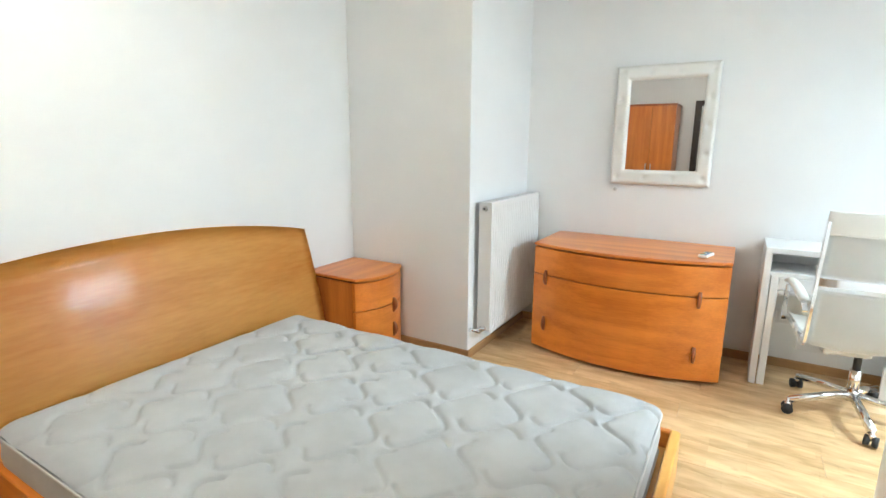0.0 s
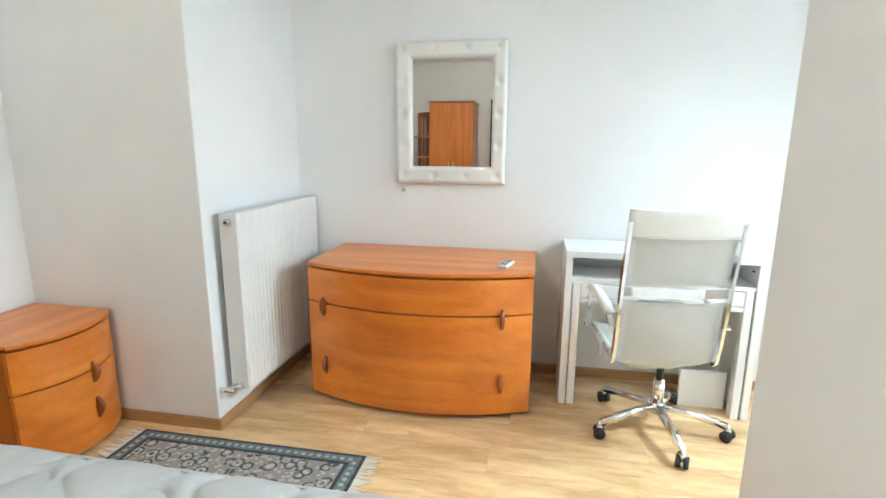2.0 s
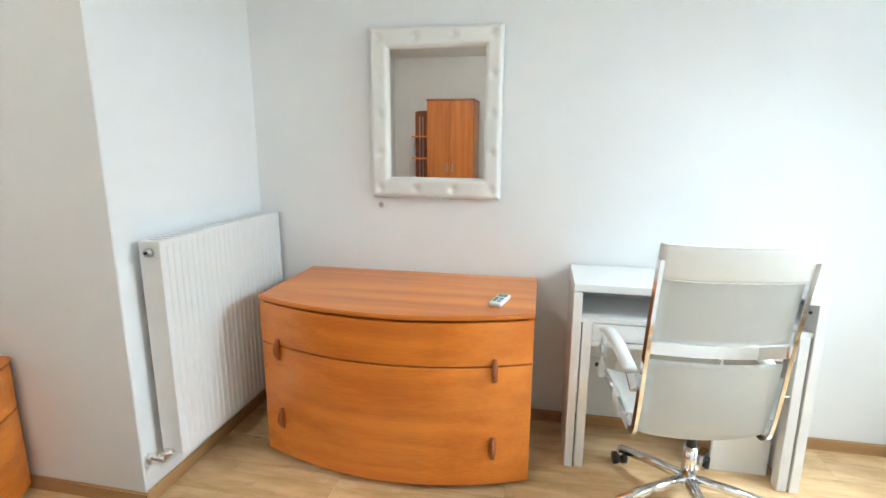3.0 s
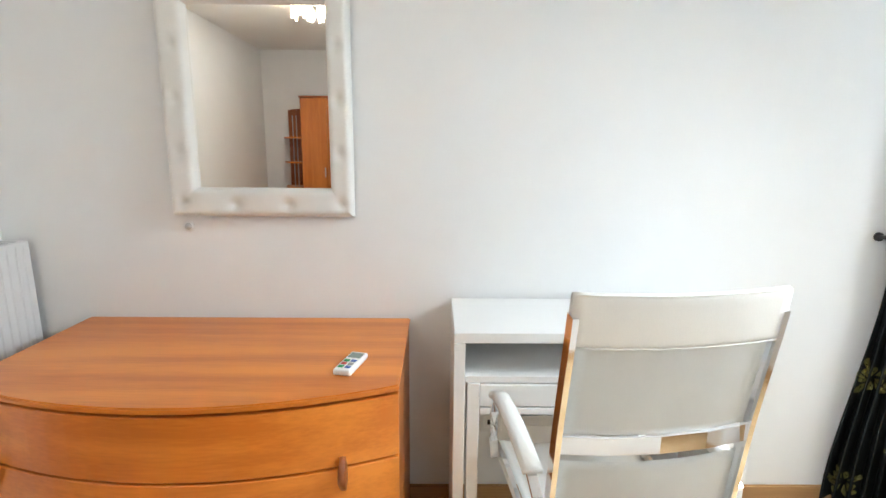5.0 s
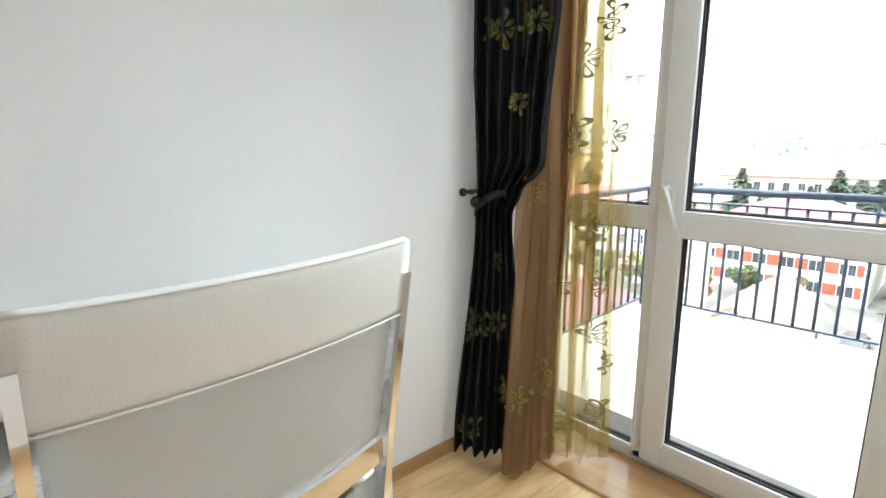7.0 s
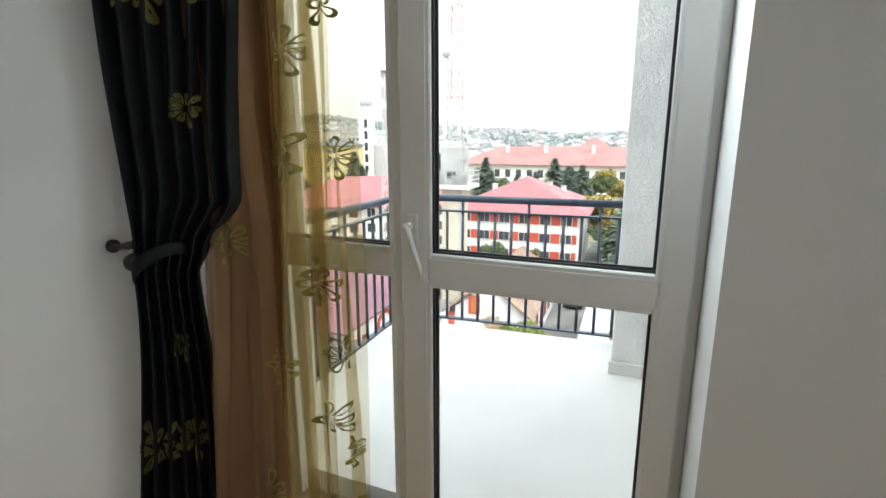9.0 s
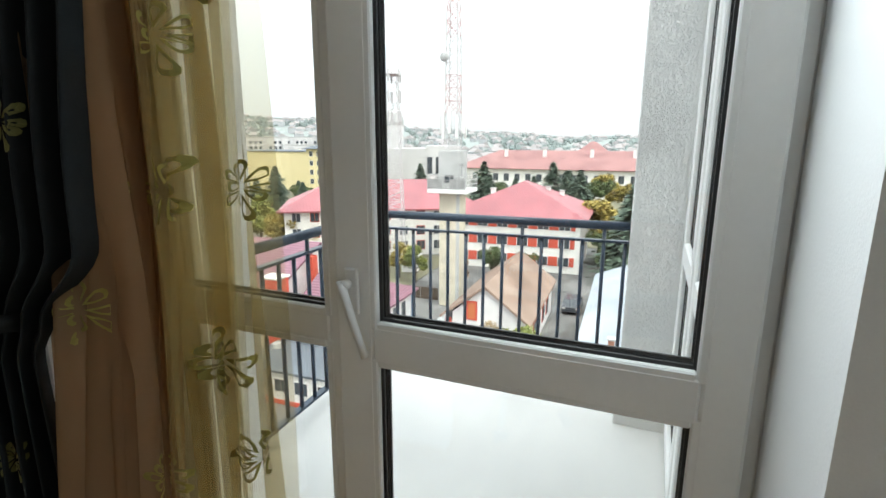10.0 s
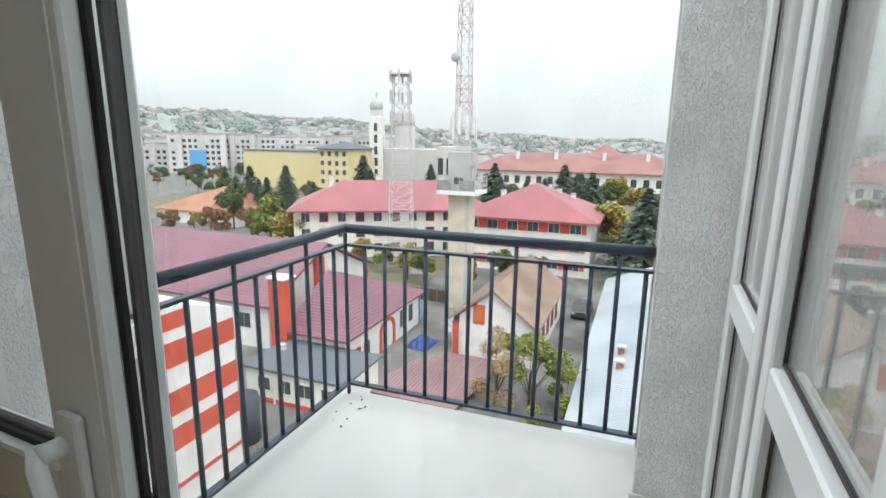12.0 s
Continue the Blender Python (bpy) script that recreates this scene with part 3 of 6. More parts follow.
# ---- office chair ----
def office_chair(x, y, rz):
    c = thing("office_chair", x, y, 0, "white leatherette swivel office chair with chrome frame and castors", "office chair", rz)
    BX = 0.085
    hub = part("hub", tube(tube(bmesh.new(), (BX, 0, 0.085), (BX, 0, 0.135), 0.032, 0.028, 20), (BX, 0, 0.135), (BX, 0, 0.25), 0.026, 0.026, 20), CHROME, c, "", True)
    part("gas_lift", tube(bmesh.new(), (BX, 0, 0.25), (BX, 0, 0.36), 0.017, 0.017, 16), BLACK, c, "", True)
    part("mechanism", boxed(-0.10, 0.10, -0.12, 0.12, 0.355, 0.395, 0.008, 2), STEEL, c)
    for i in range(5):
        a = radians(-90 + 1 + 72 * i)
        ca, sa = math.cos(a), math.sin(a)
        p0, p1 = Vector((BX + 0.02 * ca, 0.02 * sa, 0.118)), Vector((BX + 0.30 * ca, 0.30 * sa, 0.075))
        bm = bmesh.new()
        sweep(bm, [p0, p0.lerp(p1, 0.5) + Vector((0, 0, 0.006)), p1], [(-0.018, -0.014), (0.018, -0.014), (0.015, 0.010), (0.006, 0.014), (-0.006, 0.014), (-0.015, 0.010)])
        leg = part("base_arm", bm, CHROME, c, "", True)
        w = Vector((BX + 0.305 * ca, 0.305 * sa, 0.027))
        t = Vector((-sa, ca, 0)).lerp(Vector((ca, sa, 0)), 0.35).normalized()
        cas = part("castor", tube(tube(bmesh.new(), w - t * 0.026, w - t * 0.006, 0.0265, 0.024, 20), w + t * 0.006, w + t * 0.026, 0.024, 0.0265, 20), BLACK, c, "black twin castor wheel", True)
        bm = tube(bmesh.new(), w + Vector((0, 0, 0.0)), w + Vector((0, 0, 0.055)), 0.008)
        box(bm, w.x - 0.013, w.x + 0.013, w.y - 0.013, w.y + 0.013, 0.040, 0.062, 0.004)
        part("castor_fork", bm, CHROME, cas, "", True)
    HW = 0.21
    # side view of the sling: from the front of the seat, round the bend, up the back
    prof = [(0.26, 0.425), (0.22, 0.455), (0.10, 0.462), (-0.05, 0.452), (-0.15, 0.435), (-0.205, 0.43), (-0.235, 0.455), (-0.25, 0.52), (-0.262, 0.60), (-0.275, 0.70), (-0.288, 0.80), (-0.303, 0.89), (-0.32, 0.985), (-0.335, 1.080)]
    def along(s):
        k = s * (len(prof) - 1)
        i = min(int(k), len(prof) - 2)
        f = k - i
        return Vector((0, *[prof[i][j] * (1 - f) + prof[i + 1][j] * f for j in (0, 1)]))
    def sling(s0, s1, n, half, puff, thick, name, label):
        bm = bmesh.new()
        def f(u, v):
            p = along(s0 + (s1 - s0) * v)
            q = along(min(1, s0 + (s1 - s0) * v + 0.01))
            d = (q - along(max(0, s0 + (s1 - s0) * v - 0.01))).normalized()
            nrm = Vector((0, -d.z, d.y))
            x = -half + 2 * half * u
            sag = -0.02 * (1 - (x / half) ** 2)
            edge = puff * (1 - abs(2 * v - 1) ** 6) * (1 - abs(2 * u - 1) ** 8)
            return p + Vector((x, 0, 0)) - nrm * (sag + 0) + nrm * edge * 0.3
        sheet(bm, f, 16, n)
        bmesh.ops.solidify(bm, geom=bm.faces[:], thickness=thick)
        bmesh.ops.recalc_face_normals(bm, faces=bm.faces)
        return part(name, bm, LEATHER, c, label, True)
    sling(0.0, 0.705, 40, HW - 0.012, 0.012, 0.018, "seat_sling", "white leatherette seat and lower back")
    sling(0.755, 0.94, 14, HW - 0.012, 0.01, 0.016, "back_sling", "white leatherette upper back panel")
    top = bmesh.new()
    def cap(u, v):
        x = -HW - 0.004 + 2 * (HW + 0.004) * u
        a = v * 2 * math.pi
        p = along(0.965)
        d = (along(1.0) - along(0.93)).normalized()
        nrm = Vector((0, -d.z, d.y))
        sag = 0.018 * (1 - (x / HW) ** 2)
        return p + Vector((x, 0, 0)) + d * 0.054 * math.copysign(abs(math.sin(a)) ** 0.35, math.sin(a)) + nrm * (0.011 * math.copysign(abs(math.cos(a)) ** 0.6, math.cos(a)) - 0 + sag)
    sheet(top, cap, 20, 24)
    bmesh.ops.remove_doubles(top, verts=top.verts, dist=1e-5)
    bmesh.ops.holes_fill(top, edges=[e for e in top.edges if e.is_boundary])
    bmesh.ops.recalc_face_normals(top, faces=top.faces)
    band_part = part("head_band", top, LEATHER, c, "folded white leatherette band at the top", True)
    d0 = (along(1.0) - along(0.93)).normalized()
    n0 = Vector((0, -d0.z, d0.y))
    for k, off in ((-0.053, 0.0115), (0.053, 0.008)):
        bm = bmesh.new()
        sweep(bm, [along(0.965) + Vector((x, 0, 0)) + d0 * k + n0 * (off + 0.018 * (1 - (x / HW) ** 2)) for x in np.linspace(-HW, HW, 17)], [(0.0016 * math.cos(t), 0.0016 * math.sin(t)) for t in np.linspace(0, 2 * math.pi, 7)[:-1]])
        part("piping", bm, LEATHER, band_part, "", True)
    for s in (-1, 1):
        bm = bmesh.new()
        path = [along(k / 40) + Vector((s * HW, 0, -0.004)) for k in range(0, 40)]
        rings = []
        for i, p in enumerate(path):
            d = (path[min(i + 1, 39)] - path[max(i - 1, 0)]).normalized()
            nrm = Vector((0, -d.z, d.y))
            rings.append([bm.verts.new(p + Vector((a, 0, 0)) + nrm * b) for a, b in ((-0.006, -0.014), (0.006, -0.014), (0.006, 0.014), (-0.006, 0.014))])
        for r, q in zip(rings, rings[1:]):
            for i in range(4):
                bm.faces.new((r[i], r[(i + 1) % 4], q[(i + 1) % 4], q[i]))
        bm.faces.new(rings[0][::-1])
        bm.faces.new(rings[-1])
        bmesh.ops.recalc_face_normals(bm, faces=bm.faces)
        part("frame_bar", bm, CHROME, c, "flat polished chrome side bar")
        loop = [(-0.262, 0.60), (-0.20, 0.635), (-0.05, 0.655), (0.08, 0.655), (0.13, 0.635), (0.15, 0.59), (0.145, 0.50), (0.13, 0.455)]
        bm = bmesh.new()
        sweep(bm, [(s * (HW + 0.02), yy, zz) for yy, zz in loop], [(-0.011, -0.005), (0.011, -0.005), (0.011, 0.005), (-0.011, 0.005)])
        arm = part("arm_loop", bm, CHROME, c, "chrome arm loop")
        bm = bmesh.new()
        sweep(bm, [(s * (HW + 0.02), yy, zz + 0.013) for yy, zz in [(-0.21, 0.632), (-0.13, 0.646), (-0.05, 0.657), (0.03, 0.659), (0.085, 0.656), (0.125, 0.64)]],
              [(-0.022, -0.006), (0.022, -0.006), (0.024, 0.004), (0.015, 0.013), (-0.015, 0.013), (-0.024, 0.004)])
        part("arm_pad", bm, LEATHER, arm, "padded white sleeve", True)
    for s in (0.735, 0.30):
        p = along(s)
        bm = bmesh.new()
        sweep(bm, [(-HW + 0.004, p.y, p.z), (-HW * 0.5, p.y - 0.018, p.z), (0, p.y - 0.024, p.z), (HW * 0.5, p.y - 0.018, p.z), (HW - 0.004, p.y, p.z)], [(-0.004, -0.019), (0.004, -0.019), (0.004, 0.019), (-0.004, 0.019)])
        part("cross_bar", bm, CHROME, c, "polished chrome cross bar")
    return c


office_chair(-1.59, -0.525, 7.0)


# ---- wardrobe and corner shelf at the back wall ----
wr = thing("wardrobe", -3.455, WY0 + 0.02, 0, "tall two-door cherry wardrobe against the back wall", "wardrobe")
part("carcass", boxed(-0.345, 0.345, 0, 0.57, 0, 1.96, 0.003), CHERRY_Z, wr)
part("cornice", boxed(-0.355, 0.355, 0, 0.60, 1.96, 1.985, 0.004), CHERRY_DARK, wr)
for s in (-1, 1):
    d = part("door", boxed(*sorted((s * 0.003, s * 0.342)), 0.571, 0.592, 0.06, 1.955, 0.003), CHERRY_Z, wr)
    part("handle", boxed(*sorted((s * 0.03, s * 0.045)), 0.593, 0.615, 0.95, 1.07, 0.004), STEEL, d, "slim pale metal handle")
sh = thing("corner_shelf", -3.965, WY0 + 0.02, 0, "open cherry end shelf with rounded boards beside the wardrobe", "shelf")
bm = bmesh.new()
hi = []
for i in range(13):
    x = -0.155 + 0.31 * i / 12
    top = 1.83 + 0.03 * (1 - (x / 0.2) ** 2)
    hi.append((x, top))
vs = [bm.verts.new((x, y, z)) for y in (0.0, 0.018) for x, z in ([(-0.155, 0)] + hi + [(0.155, 0)])]
n = len(vs) // 2
bm.faces.new(vs[:n][::-1])
bm.faces.new(vs[n:])
for i in range(n):
    j = (i + 1) % n
    bm.faces.new((vs[i], vs[j], vs[n + j], vs[n + i]))
bmesh.ops.recalc_face_normals(bm, faces=bm.faces)
part("back_board", bm, CHERRY_DARK, sh)
for z in (0.05, 0.42, 0.78, 1.12, 1.45):
    o = [(0.16, 0.02), (0.16, 0.50)] + [(0.16 - 0.36 * math.sin(a), 0.02 + 0.48 * math.cos(a)) for a in np.linspace(0.1, math.pi / 2, 10)]
    part("shelf_board", extruded(bmesh.new(), o, z, z + 0.02), CHERRY, sh)
for x in (0.0, 0.05):
    part("rod", tube(bmesh.new(), (x, 0.36, 0.05), (x, 0.36, 1.75), 0.006), STEEL, sh)
ent = tagged(new("door_2"), "dark brown entrance door frame at the back wall", "door", kind="structure")
part("frame_post", boxed(-2.90, -2.81, WY0 + 0.001, WY0 + 0.09, 0, 2.05, 0.004), DARK_DOOR, ent)
part("frame_post", boxed(-2.01, -1.92, WY0 + 0.001, WY0 + 0.09, 0, 2.05, 0.004), DARK_DOOR, ent)
part("frame_head", boxed(-2.81, -2.01, WY0 + 0.001, WY0 + 0.09, 1.97, 2.05, 0.004), DARK_DOOR, ent)
lf = part("door_leaf", boxed(-2.805, -2.015, WY0 + 0.01, WY0 + 0.05, 0.01, 1.965, 0.004), WHITE_FOIL, ent, "plain pale door leaf")
part("handle", tube(bmesh.new(), (-2.75, WY0 + 0.05, 1.02), (-2.75, WY0 + 0.10, 1.02), 0.01), STEEL, lf)

# ---- chandelier ----
GLOW = emission("lit_crystal", (1.0, 0.84, 0.62), 2.0)
ch = thing("chandelier", -3.19, -3.3, 2.65, "lit ceiling chandelier with hanging crystal rods", "chandelier")
part("ceiling_plate", tube(bmesh.new(), (0, 0, 0), (0, 0, -0.03), 0.14, 0.15, 28), CHROME, ch, "", True)
rng = random.Random(3)
for k in range(36):
    a, r = rng.uniform(0, 2 * math.pi), 0.15 * math.sqrt(rng.random()) + 0.045
    x, y, l = r * math.cos(a), r * math.sin(a), rng.uniform(0.05, 0.125)
    part("crystal", tube(bmesh.new(), (x, y, -0.03), (x, y, -0.03 - l), 0.009, 0.011, 8), GLOW, ch)

# ---- rug ----
def rug_material():
    m = bpy.data.materials.new("rug_oriental_wool")
    m.use_nodes = True
    n, l = m.node_tree.nodes, m.node_tree.links
    b = n["Principled BSDF"]
    b.inputs["Roughness"].default_value = 0.95
    tc = n.new("ShaderNodeTexCoord")
    v1, v2 = n.new("ShaderNodeTexVoronoi"), n.new("ShaderNodeTexVoronoi")
    v1.inputs["Scale"].default_value, v2.inputs["Scale"].default_value = 15, 42
    no = n.new("ShaderNodeTexNoise")
    no.inputs["Scale"].default_value, no.inputs["Detail"].default_value = 24, 4
    r1, r2, r3 = (n.new("ShaderNodeValToRGB") for _ in range(3))
    for r, cols in ((r1, ((0.0, (0.05, 0.06, 0.075)), (0.14, (0.66, 0.63, 0.58)), (0.34, (0.07, 0.10, 0.11)), (0.47, (0.52, 0.48, 0.44)))), (r2, ((0.0, (0.60, 0.57, 0.52)), (0.38, (0.05, 0.07, 0.08)))), (r3, ((0.42, (0.28, 0.18, 0.16)), (0.55, (0.14, 0.19, 0.20))))):
        r.color_ramp.interpolation = "CONSTANT"
        while len(r.color_ramp.elements) < len(cols):
            r.color_ramp.elements.new(0.5)
        for e, (pz, c) in zip(r.color_ramp.elements, cols):
            e.position, e.color = pz, (*c, 1)
    for v in (v1, v2, no):
        l.new(tc.outputs["Object"], v.inputs["Vector"])
    l.new(v1.outputs["Distance"], r1.inputs[0])
    l.new(v2.outputs["Distance"], r2.inputs[0])
    l.new(no.outputs[0], r3.inputs[0])
    mx, mx2 = n.new("ShaderNodeMixRGB"), n.new("ShaderNodeMixRGB")
    mx.inputs[0].default_value, mx2.inputs[0].default_value = 0.4, 0.15
    l.new(r1.outputs[0], mx.inputs[1])
    l.new(r2.outputs[0], mx.inputs[2])
    l.new(mx.outputs[0], mx2.inputs[1])
    l.new(r3.outputs[0], mx2.inputs[2])
    l.new(mx2.outputs[0], b.inputs["Base Color"])
    bp = n.new("ShaderNodeBump")
    bp.inputs["Strength"].default_value, bp.inputs["Distance"].default_value = 0.4, 0.003
    l.new(no.outputs[0], bp.inputs["Height"])
    l.new(bp.outputs[0], b.inputs["Normal"])
    return m


RUG_X0, RUG_X1, RUG_Y0, RUG_Y1 = -3.86, -2.78, -1.62, -1.01
rug = thing("rug", (RUG_X0 + RUG_X1) / 2, (RUG_Y0 + RUG_Y1) / 2, 0, "small grey and blue oriental rug with cream fringe beside the bed", "rug")
hx, hy = (RUG_X1 - RUG_X0) / 2, (RUG_Y1 - RUG_Y0) / 2
part("pile", boxed(-hx + 0.075, hx - 0.075, -hy + 0.075, hy - 0.075, 0.001, 0.0105), rug_material(), rug, "patterned grey wool field")
TEAL = mat("rug_border_teal", (0.15, 0.20, 0.21), 0.95, 0.25, 40, 300, 0.3)
NAVY = mat("rug_border_navy", (0.05, 0.06, 0.075), 0.95, 0.25, 40, 300, 0.3)
ROSETTE = mat("rug_rosette_cream", (0.46, 0.43, 0.38), 0.95, 0.2, 60, 300, 0.3)
def band(w0, w1, m, z):
    bm = bmesh.new()
    a, b, c, d = hx - w0, hx - w1, hy - w0, hy - w1
    box(bm, -a, a, d, c, 0.001, z)
    box(bm, -a, a, -c, -d, 0.001, z)
    box(bm, -a, -b, -d, d, 0.001, z)
    box(bm, b, a, -d, d, 0.001, z)
    part("border", bm, m, rug)
band(0.0, 0.015, NAVY, 0.009)
band(0.015, 0.058, TEAL, 0.0100)
band(0.058, 0.075, NAVY, 0.0095)
bm = bmesh.new()
for i in range(28):
    x = -hx + 0.06 + i * (2 * hx - 0.12) / 27
    for y in (hy - 0.037, -hy + 0.037):
        bmesh.ops.create_circle(bm, cap_ends=True, segments=8, radius=0.011, matrix=Matrix.Translation((x, y, 0.0104)))
for i in range(15):
    y = -hy + 0.06 + i * (2 * hy - 0.12) / 14
    for x in (hx - 0.037, -hx + 0.037):
        bmesh.ops.create_circle(bm, cap_ends=True, segments=8, radius=0.011, matrix=Matrix.Translation((x, y, 0.0104)))
part("rosettes", bm, ROSETTE, rug)
FRINGE = mat("rug_fringe_cream", (0.80, 0.77, 0.70), 0.95, 0.1)
for s in (-1, 1):
    bm = bmesh.new()
    for i in range(60):
        y = -hy + 0.005 + i * (2 * hy - 0.01) / 59
        l = rng.uniform(0.05, 0.075)
        tube(bm, (s * hx, y, 0.005), (s * (hx + l), y + rng.uniform(-0.02, 0.02), 0.006), 0.0045, 0.003, 5)
    part("fringe", bm, FRINGE, rug, "knotted cream fringe")


# ---- balcony door and sidelight ----
def bar_frame(bm, y0, y1, z0, z1, x0, x1, w, bevel=0.006):
    """Four mitred bars round an opening."""
    box(bm, x0, x1, y0, y0 + w, z0, z1, bevel)
    box(bm, x0, x1, y1 - w, y1, z0, z1, bevel)
    box(bm, x0, x1, y0 + w, y1 - w, z0, z0 + w, bevel)
    box(bm, x0, x1, y0 + w, y1 - w, z1 - w, z1, bevel)
    return bm


def glazing(parent, y0, y1, z0, z1, x):
    """Pane, dark seals on both sides and the white beads that hold it."""
    p = part("pane", boxed(x - 0.012, x + 0.012, y0, y1, z0, z1), GLASS, parent, "clear double glazing")
    p.visible_shadow = False
    part("seal", bar_frame(bmesh.new(), y0 - 0.002, y1 + 0.002, z0 - 0.002, z1 + 0.002, x - 0.0175, x - 0.0125, 0.008, 0), BLACK, parent)
    part("seal", bar_frame(bmesh.new(), y0 - 0.002, y1 + 0.002, z0 - 0.002, z1 + 0.002, x + 0.0125, x + 0.0175, 0.010, 0), BLACK, parent)
    part("bead", bar_frame(bmesh.new(), y0 - 0.016, y1 + 0.016, z0 - 0.016, z1 + 0.016, x - 0.034, x - 0.0178, 0.017, 0.003), PVC, parent)


door = tagged(new("window_1"), "white plastic balcony door with sidelight, closed", "balcony door", kind="structure")
TOPZ = DOOR_TOP
bm = bmesh.new()
box(bm, -0.02, 0.05, DOOR_Y0, DOOR_Y0 + 0.055, 0.02, TOPZ, 0.004)
box(bm, -0.02, 0.05, -0.585, -0.527, 0.02, TOPZ, 0.004)
box(bm, -0.02, 0.05, DOOR_Y1 - 0.05, DOOR_Y1, 0.02, TOPZ, 0.004)
box(bm, -0.02, 0.05, DOOR_Y0, DOOR_Y1, 0.0, 0.055, 0.004)
box(bm, -0.02, 0.05, DOOR_Y0, DOOR_Y1, TOPZ - 0.05, TOPZ, 0.004)
box(bm, -0.02, 0.05, -0.527, DOOR_Y1 - 0.05, 0.925, 0.995, 0.004)
part("frame", bm, PVC, door)
leaf = part("door_leaf", bmesh.new(), PVC, door, "glazed door leaf with middle rail")
bm = bmesh.new()
LY0, LY1 = -1.272, -0.565
for c in ((LY0, -1.205, 0.04, 2.24), (-0.645, LY1, 0.04, 2.24), (-1.205, -0.645, 0.04, 0.13), (-1.205, -0.645, 0.914, 0.990), (-1.205, -0.645, 2.17, 2.24)):
    box(bm, -0.045, 0.03, *c, 0.005)
bm.to_mesh(leaf.data)
bm.free()
glazing(leaf, -1.198, -0.652, 0.137, 0.907, -0.010)
glazing(leaf, -1.198, -0.652, 0.997, 2.163, -0.010)
glazing(door, -0.520, DOOR_Y1 - 0.057, 0.062, 0.918, 0.012)
glazing(door, -0.520, DOOR_Y1 - 0.057, 1.002, TOPZ - 0.057, 0.012)
hd = part("handle", boxed(-0.055, -0.046, -0.621, -0.591, 1.012, 1.102, 0.004, 2), WHITE_METAL, door, "white turn handle hanging down")
bm = bmesh.new()
tube(bm, (-0.055, -0.600, 1.072), (-0.074, -0.600, 1.072), 0.009, 0.009, 12)
sweep(bm, [(-0.070, -0.592, 1.078), (-0.078, -0.604, 1.066), (-0.080, -0.620, 1.02), (-0.078, -0.635, 0.975), (-0.076, -0.646, 0.940)], [(-0.008, -0.005), (0.008, -0.005), (0.007, 0.004), (-0.007, 0.004)])
part("lever", bm, WHITE_METAL, hd, "", True)
shell("door_sill", boxed(-0.30, -0.022, DOOR_Y0 + 0.001, DOOR_Y1 - 0.001, -0.006, 0.014, 0.004), OAK_Y, "narrow oak threshold strip under the balcony door", "threshold")

# ---- curtains ----
def curtain_line(s):
    """Plan of the curtain track, from the wall corner along the window."""
    a, b, c = Vector((-0.435, -0.03, 0)), Vector((-0.315, -0.225, 0)), Vector((-0.095, -0.445, 0))
    return a.lerp(b, s / 0.36) if s < 0.36 else b.lerp(c, (s - 0.36) / 0.64)


def between(z, marks):
    """A plan point that glides through (height, x, y) marks."""
    for (z0, x0, y0), (z1, x1, y1) in zip(marks, marks[1:]):
        if z <= z1:
            f = min(1, max(0, (z - z0) / (z1 - z0)))
            f = f * f * (3 - 2 * f)
            return Vector((x0 + (x1 - x0) * f, y0 + (y1 - y0) * f, 0))
    return Vector((marks[-1][1], marks[-1][2], 0))


WALL_EDGE = [(0.0, -0.515, -0.035), (0.97, -0.455, -0.085), (1.07, -0.445, -0.085), (1.5, -0.44, -0.06), (2.5, -0.42, -0.045)]
ROOM_EDGE = [(0.0, -0.365, -0.235), (0.55, -0.350, -0.210), (0.97, -0.345, -0.170), (1.05, -0.338, -0.20), (1.20, -0.305, -0.280), (1.7, -0.275, -0.300), (2.5, -0.265, -0.305)]


def drape_point(u, z, k=1.0):
    """Charcoal cloth, drawn in by the tie and belling out over it."""
    a, b = between(z, WALL_EDGE), between(z, ROOM_EDGE)
    n = Vector((b.y - a.y, a.x - b.x, 0)).normalized()
    wide = min(1, (b - a).length / 0.3)
    fold = (0.012 + 0.016 * wide) * math.sin(u * 2 * math.pi * 6.5 + 0.7 * math.sin(z * 1.7) + 0.5 * math.sin(u * 9)) + 0.006 * math.sin(u * 37 + z * 4)
    sag = 0.035 * math.exp(-((z - 1.17) / 0.12) ** 2) * u
    p = a.lerp(b, u) + n * (fold * k + 0.012 * (1 - k))
    return Vector((min(p.x, 0.0), min(-0.012, p.y), z - sag * u))


def sheer_point(u, z, k=1.0):
    low = max(0, 1.1 - z)
    s = 0.28 + 0.71 * u - 0.05 * (1 - u) * low
    p = curtain_line(s)
    tip = math.exp(-((u - 0.13) / 0.18) ** 2) * low
    fold = 0.022 * math.sin(u * 2 * math.pi * 9 + 0.9 * math.sin(z * 1.3 + 1)) + 0.010 * math.sin(u * 63 + 2 * z) + 0.012 * math.sin(u * 23 - z * 1.6)
    return Vector((p.x + 0.012 + fold * k - 0.012 * (1 - k) - low * (0.02 + 0.10 * u * (1 - u)) - 0.11 * tip, p.y - 0.04 * low * u - 0.09 * tip + 0.016 * math.sin(u * 40 + z * 2), z))


